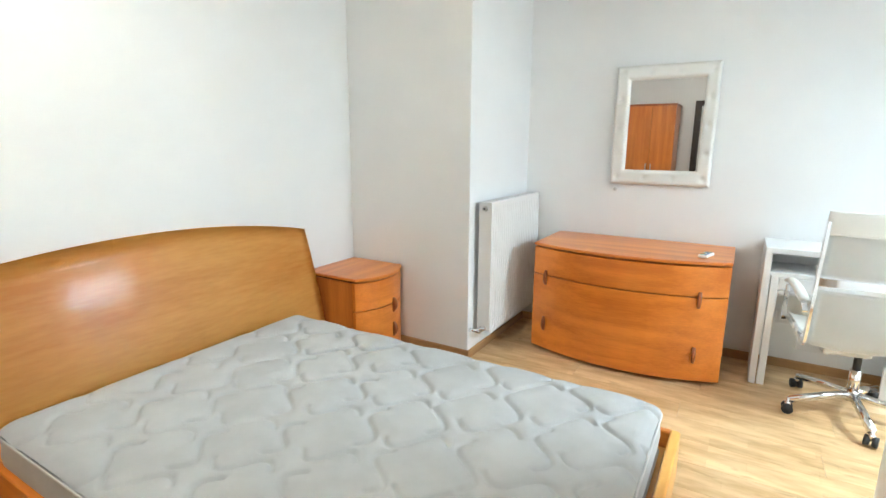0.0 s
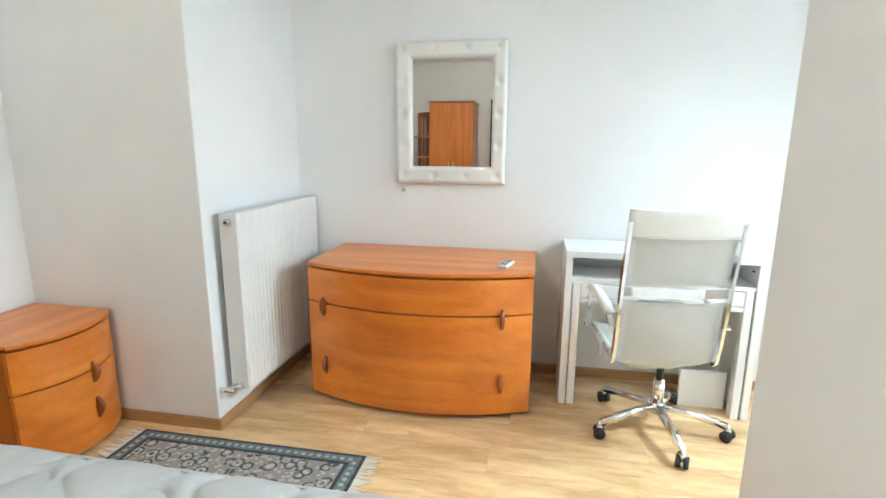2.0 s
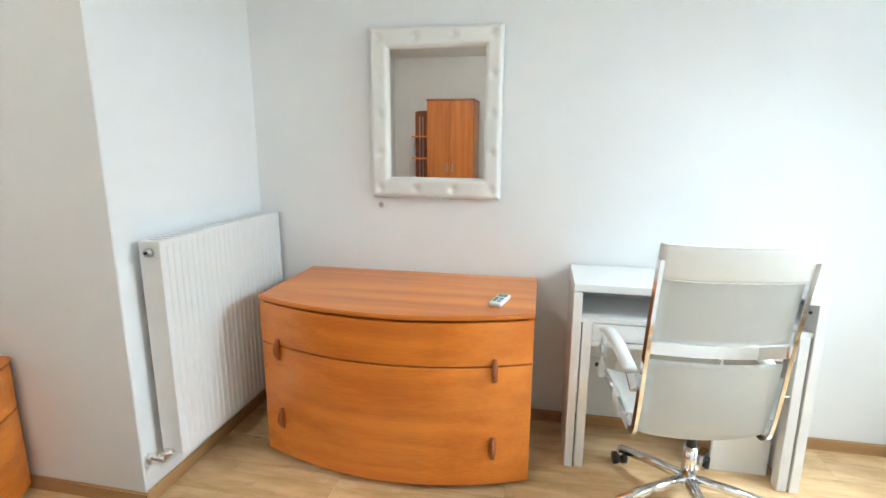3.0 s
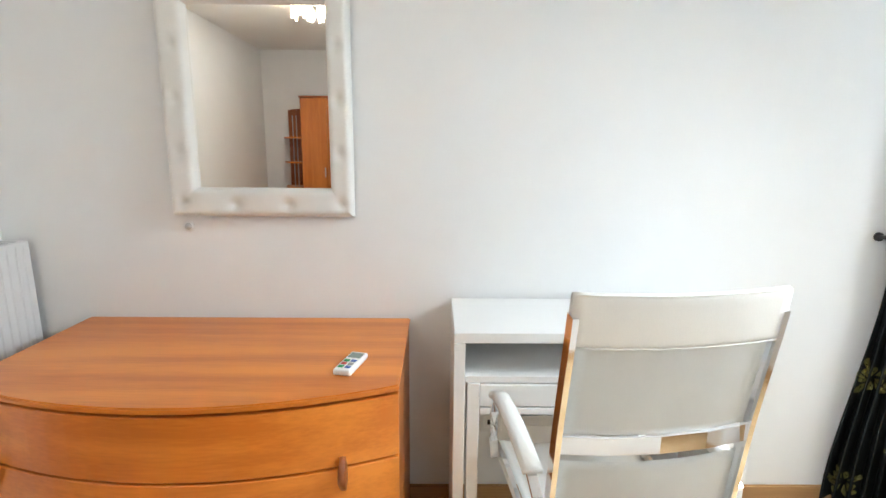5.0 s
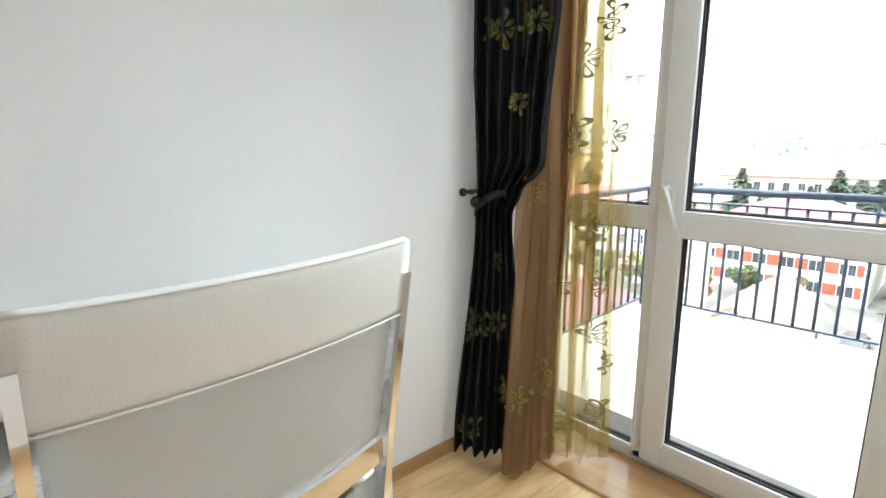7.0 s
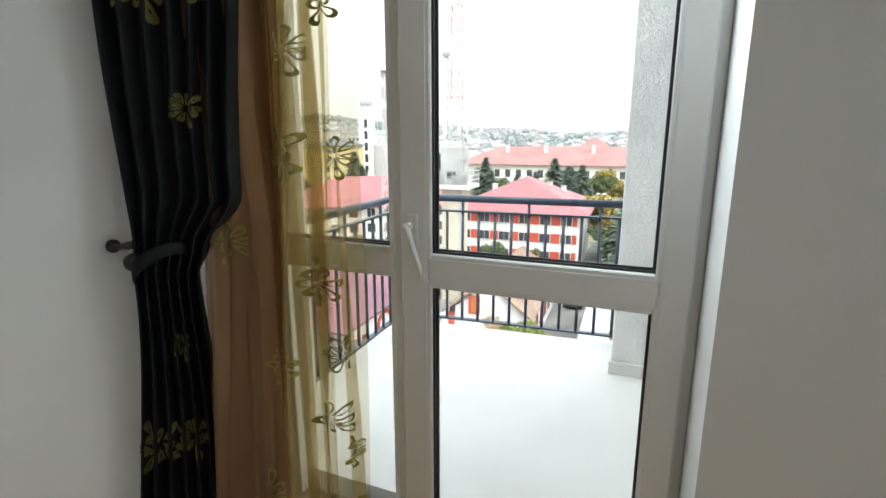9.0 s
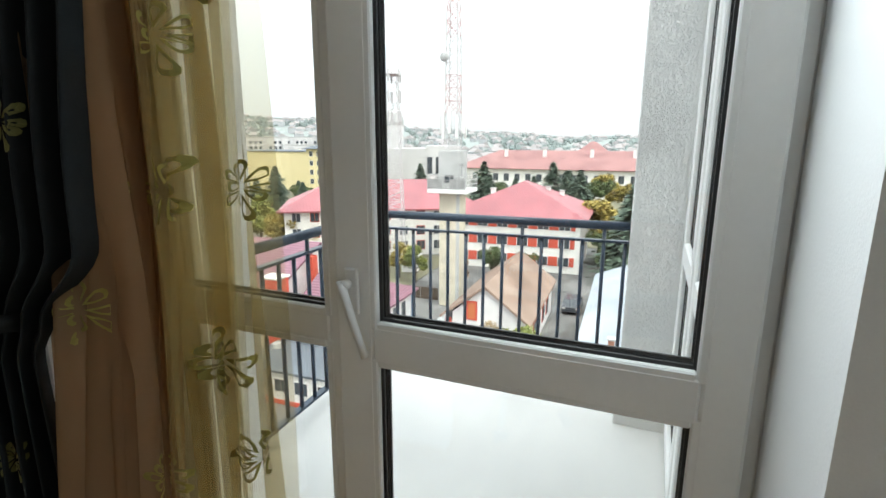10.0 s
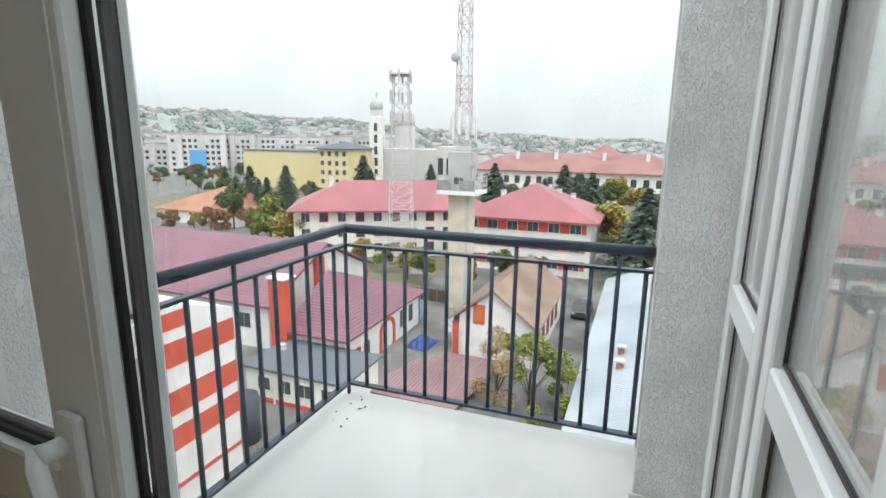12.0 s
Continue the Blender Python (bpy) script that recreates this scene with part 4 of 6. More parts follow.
def flower(pt, u0, z0, r, du, off, petals=15, fill=0.45):
    """Embroidered petals that lie on the cloth."""
    bm = bmesh.new()
    for k in range(petals):
        a = 2 * math.pi * k / petals + 0.2 * math.sin(k * 7.0)
        outer, inner = [], []
        length = r * (0.85 + 0.25 * math.sin(k * 3.3 + u0 * 20))
        for dr, dw in ((0.20, 0.012), (0.50, 0.080), (0.80, 0.130), (0.95, 0.090), (1.0, 0.0), (0.95, -0.090), (0.80, -0.130), (0.50, -0.080)):
            ca, sa = math.cos(a), math.sin(a)
            x, y = length * dr * ca - r * 1.25 * dw * sa, length * dr * sa + r * 1.25 * dw * ca
            xm, ym = length * 0.62 * ca, length * 0.62 * sa
            for ring, f in ((outer, 0.0), (inner, fill)):
                q = pt(min(0.999, max(0.001, u0 + (x + (xm - x) * f) * du)), z0 + y + (ym - y) * f, 0.45)
                ring.append(bm.verts.new(q + Vector((-off, -off * 0.5, 0))))
        for i in range(8):
            j = (i + 1) % 8
            bm.faces.new((outer[i], outer[j], inner[j], inner[i]))
    return bm


HEM = 0.025
cur = thing("curtain", -0.43, -0.1, 0, "floor-length charcoal drape with olive flowers, tied to the wall", "curtain")
inv = cur.matrix_world.inverted()
def local(bm):
    bmesh.ops.transform(bm, matrix=inv, verts=bm.verts)
    return bm
part("cloth", local(sheet(bmesh.new(), lambda u, v: drape_point(u, HEM + 0.012 * math.sin(u * 11) + v * (2.5 - HEM)), 130, 110)), DRAPE, cur, "", True)
for u0, z0, r in ((0.35, 1.60, 0.075), (0.75, 1.62, 0.06), (0.2, 0.55, 0.085), (0.62, 0.56, 0.075), (0.85, 0.30, 0.07), (0.25, 0.13, 0.075), (0.6, 1.36, 0.05), (0.3, 2.1, 0.08), (0.6, 0.80, 0.045)):
    part("flower", local(flower(drape_point, u0, z0, r * 0.85, 3.9, 0.006, 10, 0.8)), OLIVE_DIM, cur, "olive embroidered daisy")
bm = bmesh.new()
n = 28
ringp = []
for k in range(n):
    a = 2 * math.pi * k / n
    ringp.append((-0.405 + 0.078 * math.cos(a) * 0.9 + 0.02 * math.sin(a), -0.118 + 0.062 * math.sin(a), 1.005 - 0.045 * math.sin(a)))
sweep(bm, ringp + [ringp[0]], [(-0.003, -0.014), (0.003, -0.014), (0.003, 0.014), (-0.003, 0.014)])
part("tieback", local(bm), DRAPE, cur, "fabric tie gathering the drape", True)
hook = thing("curtain_hook", -0.44, 0, 1.045, "dark metal curtain holdback fixed to the wall", "curtain hook")
bm = tube(bmesh.new(), (0, 0, 0), (0, -0.06, 0), 0.005)
tube(bm, (0, -0.001, 0), (0, -0.010, 0), 0.016)
part("stem", bm, BLACK, hook, "", True)
bm = bmesh.new()
bmesh.ops.create_uvsphere(bm, u_segments=14, v_segments=8, radius=0.022, matrix=Matrix.Translation((-0.01, -0.085, -0.03)))
part("knob", bm, BLACK, hook, "", True)
bm = extruded(bmesh.new(), [(-0.05, -0.06), (-0.02, -0.095), (0.04, -0.085), (0.01, -0.055)], 0.004, 0.014)
part("leaf", bm, BLACK, hook)

shr = thing("sheer_curtain", -0.33, -0.4, 0, "translucent brown organza curtain with olive flowers before the door", "sheer curtain")
inv = shr.matrix_world.inverted()
def hem(u):
    return 0.02 + 0.018 * math.sin(u * 21) ** 2
part("cloth", local(sheet(bmesh.new(), lambda u, v: sheer_point(0.52 * u, hem(u) + v * 2.47), 90, 80)), SHEER, shr, "dense brown organza length", True)
part("cloth_fold", local(sheet(bmesh.new(), lambda u, v: sheer_point(0.02 + 0.46 * u, 0.035 + v * 2.46) + Vector((0.022 + 0.012 * math.sin(u * 47), 0.008, 0)), 80, 60)), SHEER, shr, "", True)
part("thin_cloth", local(sheet(bmesh.new(), lambda u, v: sheer_point(0.44 + 0.56 * u, hem(u + 2) + v * 2.47), 100, 80)), SHEER_GOLD, shr, "thin golden organza length", True)
part("thin_fold", local(sheet(bmesh.new(), lambda u, v: sheer_point(0.42 + 0.38 * u, 0.04 + v * 2.45) + Vector((0.016 + 0.014 * math.sin(u * 31 + v * 3), 0.006, 0)), 80, 60)), SHEER_GOLD, shr, "", True)
rng = random.Random(8)
for k, (u0, z0, r) in enumerate(((0.75, 0.92, 0.075), (0.80, 0.53, 0.07), (0.35, 0.36, 0.07), (0.55, 1.25, 0.075), (0.85, 1.62, 0.07), (0.15, 1.05, 0.06), (0.9, 0.22, 0.07), (0.62, 0.17, 0.065), (0.45, 0.72, 0.06), (0.72, 1.95, 0.07), (0.2, 1.75, 0.065), (0.93, 1.25, 0.06), (0.62, 1.5, 0.06), (0.5, 0.05 + 0.08, 0.05), (0.88, 0.72, 0.06), (0.1, 0.3, 0.06), (0.95, 0.42, 0.05))):
    part("flower", local(flower(sheer_point, u0, z0, r * 1.0, 1.9, 0.004, 10, 0.42)), OLIVE, shr, "olive embroidered daisy")
rod = thing("curtain_rod", -0.36, 0, 2.50, "dark metal curtain rod above the balcony door", "curtain rod")
part("pole", tube(bmesh.new(), (-0.07, -0.01, 0.015), (0.10, -1.3, 0.015), 0.012), BLACK, rod, "", True)

# ---- balcony ----
BZ = 0.07
tagged(part("balcony_floor", extruded(bmesh.new(), [(0.162, -1.35), (1.87, -1.35), (1.845, -1.03), (1.735, 0.375), (0.162, 0.375)], -0.13, BZ), SLAB), "bare white screed balcony slab", "balcony floor", kind="structure")
tagged(part("balcony_edge", extruded(bmesh.new(), [(1.852, -1.03), (1.872, -1.03), (1.762, 0.385), (1.742, 0.385)], -0.16, 0.045), mat("plum_sheet_edge", (0.22, 0.12, 0.11), 0.6, 0.3, 6, 60)), "weathered brown drip edge of the balcony", "trim", kind="structure")
wing = tagged(new("wall_balcony_wing"), "grey scratched stucco pier closing the balcony end", "wall", kind="structure")
part("pier", boxed(1.425, 1.83, -2.2, -1.04, -3.0, 4.2, 0.006), STUCCO, wing)
part("plinth", boxed(1.412, 1.4245, -1.26, -1.03, BZ, BZ + 0.07, 0.003), SLAB, wing)
part("lintel", boxed(0.165, 1.425, -1.47, -1.27, 2.32, 4.2), STUCCO, wing)
part("back_wall", boxed(0.165, 1.425, -2.25, -2.2, 0, 2.6), WHITE_WALL, wing)
part("upper_edge", boxed(1.8305, 1.845, -1.3, -1.03, -3.0, 4.2, 0.003), SLAB, wing, "smooth white outer edge of the pier")
tagged(part("wall_facade_left", boxed(0.162, 0.62, 0.25, 0.65, -3.0, 4.2, 0.006), STUCCO), "grey scratched stucco facade beside the balcony", "wall", kind="structure")
tagged(part("wall_facade_low", boxed(-0.3, 0.16, -2.2, 0.6, -15, -0.2, 0.0), STUCCO), "grey stucco facade below the balcony", "wall", kind="structure")

wing_win = tagged(new("window_2"), "white plastic balcony window of the next room", "window", kind="structure")
WY = -1.275
def wing_unit(x0, x1, parent):
    leaf = part("sash", bmesh.new(), PVC, parent)
    bm = bmesh.new()
    w = 0.065
    box(bm, x0, x0 + w, WY - 0.04, WY + 0.03, 0.10, 2.28, 0.005)
    box(bm, x1 - w, x1, WY - 0.04, WY + 0.03, 0.10, 2.28, 0.005)
    for z0, z1 in ((0.10, 0.17), (0.87, 0.95), (2.21, 2.28)):
        box(bm, x0 + w, x1 - w, WY - 0.04, WY + 0.03, z0, z1, 0.005)
    bm.to_mesh(leaf.data)
    bm.free()
    for z0, z1 in ((0.175, 0.865), (0.955, 2.205)):
        p = part("pane", boxed(x0 + w, x1 - w, WY - 0.012, WY + 0.006, z0, z1), GLASS, leaf)
        p.visible_shadow = False
        bm = bmesh.new()
        for a, b in ((x0 + w, x0 + w + 0.009), (x1 - w - 0.009, x1 - w)):
            box(bm, a, b, WY + 0.0065, WY + 0.011, z0, z1)
        box(bm, x0 + w, x1 - w, WY + 0.0065, WY + 0.011, z0, z0 + 0.009)
        part("seal", bm, BLACK, leaf)
wing_unit(0.845, 1.385, wing_win)
wing_unit(0.20, 0.79, wing_win)
part("frame", box(box(boxed(1.385, 1.424, WY - 0.05, WY + 0.02, 0.075, 2.318, 0.004), 0.792, 0.843, WY - 0.05, WY - 0.005, 0.075, 2.318, 0.004), 0.17, 0.198, WY - 0.05, WY + 0.02, 0.075, 2.318, 0.004), PVC, wing_win)
part("mullion_gap", boxed(0.7905, 0.8445, WY - 0.0045, WY + 0.010, 0.11, 2.27), BLACK, wing_win)

crumbs = thing("debris_crumbs", 1.55, 0.2, BZ, "few dark crumbs of dirt lying on the balcony slab", "debris", kind="stuff")
rng = random.Random(17)
bm = bmesh.new()
for _ in range(13):
    x, y, r = rng.gauss(0, 0.07), rng.gauss(0, 0.05), rng.uniform(0.002, 0.006)
    bmesh.ops.create_icosphere(bm, subdivisions=1, radius=r, matrix=Matrix.Translation((x, y, r * 0.6)) @ Matrix.Diagonal((1.5, 1, 0.7, 1)))
part("crumb_scatter", bm, CRUMB, crumbs)

# ---- balcony railing ----
RZ = 0.945
R_RIGHT, R_CORNER, R_LEFT = Vector((1.81, -1.035, 0)), Vector((1.705, 0.335, 0)), Vector((0.622, 0.285, 0))
rail = thing("railing", 1.76, -0.4, BZ, "dark blue-grey painted steel balcony railing with upright bars", "railing")
inv = rail.matrix_world.inverted()
for a, b in ((R_CORNER, R_RIGHT), (R_CORNER, R_LEFT)):
    part("handrail", local(tube(bmesh.new(), a + Vector((0, 0, RZ - 0.02)), b + Vector((0, 0, RZ - 0.02)), 0.022, 0.022, 16)), RAIL, rail, "", True)
    for z in (RZ - 0.10, BZ + 0.06):
        part("flat_rail", local(sweep(bmesh.new(), [a + Vector((0, 0, z)), b + Vector((0, 0, z))], [(-0.016, -0.006), (0.016, -0.006), (0.016, 0.006), (-0.016, 0.006)])), RAIL, rail)
bm = bmesh.new()
bmesh.ops.create_uvsphere(bm, u_segments=16, v_segments=10, radius=0.022, matrix=Matrix.Translation(R_CORNER + Vector((0, 0, RZ - 0.02))))
part("corner_joint", local(bm), RAIL, rail, "", True)
for i in range(14):
    p = R_CORNER.lerp(R_RIGHT, i / 13.25)
    post = i in (0, 4, 8, 12)
    part("post" if post else "baluster", local(tube(bmesh.new(), p + Vector((0, 0, BZ - 0.005 if i == 0 else BZ + 0.055)), p + Vector((0, 0, RZ - 0.03 if post else RZ - 0.10)), 0.0095, 0.0095, 10)), RAIL, rail, "", True)
for i in range(1, 11):
    p = R_CORNER.lerp(R_LEFT, i / 10.6)
    post = i in (3, 7)
    part("post" if post else "baluster", local(tube(bmesh.new(), p + Vector((0, 0, BZ + 0.055)), p + Vector((0, 0, RZ - 0.03 if post else RZ - 0.10)), 0.0095, 0.0095, 10)), RAIL, rail, "", True)

# ---- outdoors: materials ----
GZ = -15.0
ASPHALT = mat("asphalt_yard", (0.165, 0.16, 0.15), 0.9, 0.45, 0.35, 3, 0.1)
GRASS = mat("lawn_green", (0.15, 0.14, 0.085), 0.95, 0.35, 0.5, 6, 0.2)
CREAM = mat("cream_render", (0.72, 0.70, 0.65), 0.9, 0.08, 0.6, 20, 0.05)
CREAM_OLD = mat("weathered_cream_render", (0.56, 0.53, 0.46), 0.9, 0.18, 0.7, 12, 0.08)
CONCRETE = mat("tower_concrete_yellowed", (0.55, 0.50, 0.39), 0.9, 0.15, 0.8, 10, 0.08)
CONCRETE_GREY = mat("grey_concrete", (0.42, 0.42, 0.41), 0.9, 0.15, 0.8, 10, 0.08)
RED_PAINT = mat("red_wall_paint", (0.52, 0.085, 0.05), 0.8, 0.12, 0.8, 15, 0.05)
WHITE_EXT = mat("white_exterior_paint", (0.70, 0.69, 0.67), 0.85, 0.1, 0.8, 15, 0.05)
PANE_DARK = mat("dark_window_pane", (0.05, 0.06, 0.07), 0.12, 0.2, 2, 20, 0.0)
FLAT_ROOF = mat("dark_grey_membrane", (0.11, 0.125, 0.14), 0.85, 0.15, 0.5, 8, 0.1)
MAST_WHITE = mat("mast_galvanised_white", (0.50, 0.48, 0.48), 0.5, 0.08)
MAST_RED = mat("mast_red_bands", (0.42, 0.24, 0.22), 0.5, 0.1)
YELLOW_WALL = mat("yellow_hall_cladding", (0.62, 0.53, 0.30), 0.8, 0.06, 0.2, 3, 0.0)
BLOCK_GREY = mat("panel_block_grey", (0.58, 0.57, 0.565), 0.9, 0.12, 0.08, 2, 0.0, per_object=0.12)
BARK = mat("bark", (0.09, 0.065, 0.045), 0.95, 0.3, 4, 30, 0.3)


def ribbed_roof(name, color, dark, pitch=2.2, axis="x", metal_like=0.45):
    """Sheet roofing with raised seams, patchy with age."""
    m = mat(name, color, metal_like, 0.1, 0.25, 6, 0.0, dark=dark)
    n, l = m.node_tree.nodes, m.node_tree.links
    tc, w, bp = n.new("ShaderNodeTexCoord"), n.new("ShaderNodeTexWave"), n.new("ShaderNodeBump")
    w.bands_direction = axis.upper()
    w.inputs["Scale"].default_value, w.inputs["Distortion"].default_value = pitch, 0.0
    l.new(tc.outputs["Object"], w.inputs["Vector"])
    l.new(w.outputs[0], bp.inputs["Height"])
    bp.inputs["Strength"].default_value, bp.inputs["Distance"].default_value = 0.5, 0.08
    l.new(bp.outputs[0], n["Principled BSDF"].inputs["Normal"])
    return m


PINK_ROOF = ribbed_roof("pink_red_sheet_roof", (0.335, 0.105, 0.115), (0.26, 0.08, 0.09), 1.6, "y")
FADED_ROOF = ribbed_roof("faded_red_tile_roof", (0.30, 0.155, 0.145), (0.23, 0.115, 0.11), 1.2, "y", 0.85)
PLUM_ROOF = ribbed_roof("plum_sheet_roof", (0.20, 0.085, 0.115), (0.16, 0.065, 0.09), 2.2, "z")
BLUE_ROOF = ribbed_roof("pale_blue_corrugated_roof", (0.36, 0.39, 0.42), (0.28, 0.31, 0.34), 1.4, "x", 0.5)
BROWN_TILE = ribbed_roof("brown_clay_tile_roof", (0.30, 0.215, 0.165), (0.20, 0.135, 0.10), 2.6, "x", 0.9)
ORANGE_TILE = ribbed_roof("orange_tile_roof", (0.40, 0.21, 0.13), (0.30, 0.15, 0.09), 1.6, "y", 0.9)


def leaf_material(name, a, b):
    m = mat(name, a, 0.8, 0.2, 0.8, 5, 0.0, dark=b)
    n, l = m.node_tree.nodes, m.node_tree.links
    g, hsv, mr = n.new("ShaderNodeNewGeometry"), n.new("ShaderNodeHueSaturation"), n.new("ShaderNodeMapRange")
    mr.inputs["To Min"].default_value, mr.inputs["To Max"].default_value = 0.55, 1.5
    l.new(g.outputs["Random Per Island"], mr.inputs[0])
    src = n["Principled BSDF"].inputs["Base Color"].links[0].from_socket
    l.new(mr.outputs[0], hsv.inputs["Value"])
    l.new(src, hsv.inputs["Color"])
    l.new(hsv.outputs[0], n["Principled BSDF"].inputs["Base Color"])
    return m


LEAF_GREEN = leaf_material("foliage_green", (0.095, 0.125, 0.045), (0.06, 0.085, 0.03))
LEAF_DARK = leaf_material("foliage_spruce", (0.095, 0.13, 0.09), (0.06, 0.085, 0.06))
LEAF_YELLOW = leaf_material("foliage_autumn_yellow", (0.34, 0.255, 0.06), (0.20, 0.17, 0.045))
LEAF_LIME = leaf_material("foliage_yellow_green", (0.21, 0.23, 0.05), (0.12, 0.15, 0.04))
LEAF_RUST = leaf_material("foliage_autumn_rust", (0.26, 0.14, 0.06), (0.15, 0.10, 0.05))

TURN = radians(2.4)


def town(x, y):
    """Plan of the town, turned to the building's own walls."""
    dx, dy = x + 0.256, y + 0.966
    return (-0.275 + dx * math.cos(TURN) - dy * math.sin(TURN), -1.048 + dx * math.sin(TURN) + dy * math.cos(TURN))


tagged(part("ground", boxed(-2500, 5200, -3500, 3500, GZ - 1, GZ), ASPHALT), "grey worn asphalt yards between the buildings", "ground", kind="structure")
for x0, x1, y0, y1 in ((50, 66, 22, 50), (80, 240, -30, 130)):
    c = town((x0 + x1) / 2, (y0 + y1) / 2)
    ob = part("lawn", boxed(-(x1 - x0) / 2, (x1 - x0) / 2, -(y1 - y0) / 2, (y1 - y0) / 2, 0, 0.05), GRASS)
    ob.matrix_world = pose(*c, GZ + 0.001, 0, 0, 2.4)
    tagged(ob, "dull green lawn with bare patches", "grass", kind="structure")


def roof_mesh(w, d, z0, z1, over, kind, axis):
    """A hipped or gabled roof over a w x d plan, with a thick eave."""
    W, D = w / 2 + over, d / 2 + over
    bm = bmesh.new()
    if kind == "gable":
        long_, half = (W, D) if axis == "x" else (D, W)
        for s in (-1, 1):
            prof = [(s * half, z0 - 0.12), (s * half, z0 + 0.08), (0, z1 + 0.08), (0, z1 - 0.12)]
            ends = [[bm.verts.new((e * long_, a, z) if axis == "x" else (a, e * long_, z)) for a, z in prof] for e in (-1, 1)]
            for i in range(4):
                bm.faces.new((ends[0][i], ends[0][(i + 1) % 4], ends[1][(i + 1) % 4], ends[1][i]))
            bm.faces.new(ends[0])
            bm.faces.new(ends[1])
        bmesh.ops.recalc_face_normals(bm, faces=bm.faces)
        return bm
    if axis == "x":
        e = (W - min(D, W * 0.9)) if kind == "hip" else W
        ridge = [(-e, 0), (e, 0)]
    else:
        e = (D - min(W, D * 0.9)) if kind == "hip" else D
        ridge = [(0, -e), (0, e)]
    t = 0.22
    lo = [bm.verts.new((x, y, z0 - t)) for x, y in ((-W, -D), (W, -D), (W, D), (-W, D))]
    hi = [bm.verts.new((x, y, z0)) for x, y in ((-W, -D), (W, -D), (W, D), (-W, D))]
    r = [bm.verts.new((x, y, z1)) for x, y in ridge]
    bm.faces.new(lo[::-1])
    for i in range(4):
        j = (i + 1) % 4
        bm.faces.new((lo[i], lo[j], hi[j], hi[i]))
    if axis == "x":
        for f in ((hi[0], hi[1], r[1], r[0]), (hi[2], hi[3], r[0], r[1]), (hi[1], hi[2], r[1]), (hi[3], hi[0], r[0])):
            bm.faces.new(f)
    else:
        for f in ((hi[1], hi[2], r[1], r[0]), (hi[3], hi[0], r[0], r[1]), (hi[0], hi[1], r[0]), (hi[2], hi[3], r[1])):
            bm.faces.new(f)
    bmesh.ops.recalc_face_normals(bm, faces=bm.faces)
    return bm


def window_at(parent, side, along, z, w, h, W, D, frame_m=None, red=False):
    """A framed window on the -x, -y, +x or +y face of a W x D building."""
    o, t = {"-x": (-W / 2, -1), "-y": (-D / 2, -1), "+y": (D / 2, 1), "+x": (W / 2, 1)}[side]
    def slab(a0, a1, z0, z1, d0, d1):
        p = sorted((o + t * d0, o + t * d1))
        return boxed(*p, a0, a1, z0, z1) if side[1] == "x" else boxed(a0, a1, *p, z0, z1)
    win = part("window", slab(along - w / 2 - 0.08, along + w / 2 + 0.08, z - 0.08, z + h + 0.08, 0.002, 0.05), frame_m or WHITE_EXT, parent)
    part("pane", slab(along - w / 2, along - 0.03, z, z + h, 0.051, 0.07), PANE_DARK, win)
    part("pane", slab(along + 0.03, along + w / 2, z, z + h, 0.051, 0.07), PANE_DARK, win)
    return win


def building(name, x0, x1, y0, y1, z1, roof, axis, ridge, wall_m, roof_m, label, rz=0, over=0.6, z0=GZ, category="building"):
    w, d = x1 - x0, y1 - y0
    b = thing(name, *town((x0 + x1) / 2, (y0 + y1) / 2), z0, label, category, 2.4 + rz)
    h = z1 - z0
    part("wall", boxed(-w / 2, w / 2, -d / 2, d / 2, 0, h), wall_m, b)
    if roof == "gable":
        bm = bmesh.new()
        g = [bm.verts.new(c) for c in (((-w / 2, -d / 2, h), (-w / 2, d / 2, h), (-w / 2, 0, ridge - z0 - 0.15), (w / 2, -d / 2, h), (w / 2, d / 2, h), (w / 2, 0, ridge - z0 - 0.15)) if axis == "x" else ((-w / 2, -d / 2, h), (w / 2, -d / 2, h), (0, -d / 2, ridge - z0 - 0.15), (-w / 2, d / 2, h), (w / 2, d / 2, h), (0, d / 2, ridge - z0 - 0.15)))]
        bm.faces.new(g[:3])
        bm.faces.new(g[3:])
        for i in range(3):
            j = (i + 1) % 3
            bm.faces.new((g[i], g[j], g[3 + j], g[3 + i]))
        bmesh.ops.recalc_face_normals(bm, faces=bm.faces)
        part("gable", bm, wall_m, b)
    if roof:
        part("roof", roof_mesh(w, d, h + 0.1, ridge - z0, over, roof, axis), roof_m, b)
    return b, w, d


def chimney(b, x, y, z0, z1, m=None, s=0.45):
    c = part("chimney", boxed(x - s, x + s, y - s, y + s, z0, z1, 0.03), m or WHITE_EXT, b)
    part("cap", boxed(x - s - 0.08, x + s + 0.08, y - s - 0.08, y + s + 0.08, z1 + 0.001, z1 + 0.12), CONCRETE_GREY, c)


# red-roofed barracks, two wings
b, w, d = building("barracks_building", 62.4, 76, 4.2, 21, -8.0, "hip", "x", -3.9, CREAM, PINK_ROOF, "three-storey cream building with red bands and pink hipped roof", over=0.9)
for r in range(3):
    z = 0.9 + r * 2.3
    part("red_band", boxed(-w / 2 - 0.06, -w / 2 - 0.001, -d / 2 + 0.6, d / 2 - 0.4, z, z + 1.2), RED_PAINT, b)
    for c in range(6):
        window_at(b, "-x", -d / 2 + 1.9 + c * 2.65, z + 0.05, 1.3, 1.1, w + 0.13, d)
for p in ((-2, 4, 4.2, 8.0), (1.5, -3, 4.0, 8.2), (2.5, -4.8, 4.0, 7.6)):
    chimney(b, p[0], p[1], p[2] + 3, p[3] + 2.0, None, 0.32)
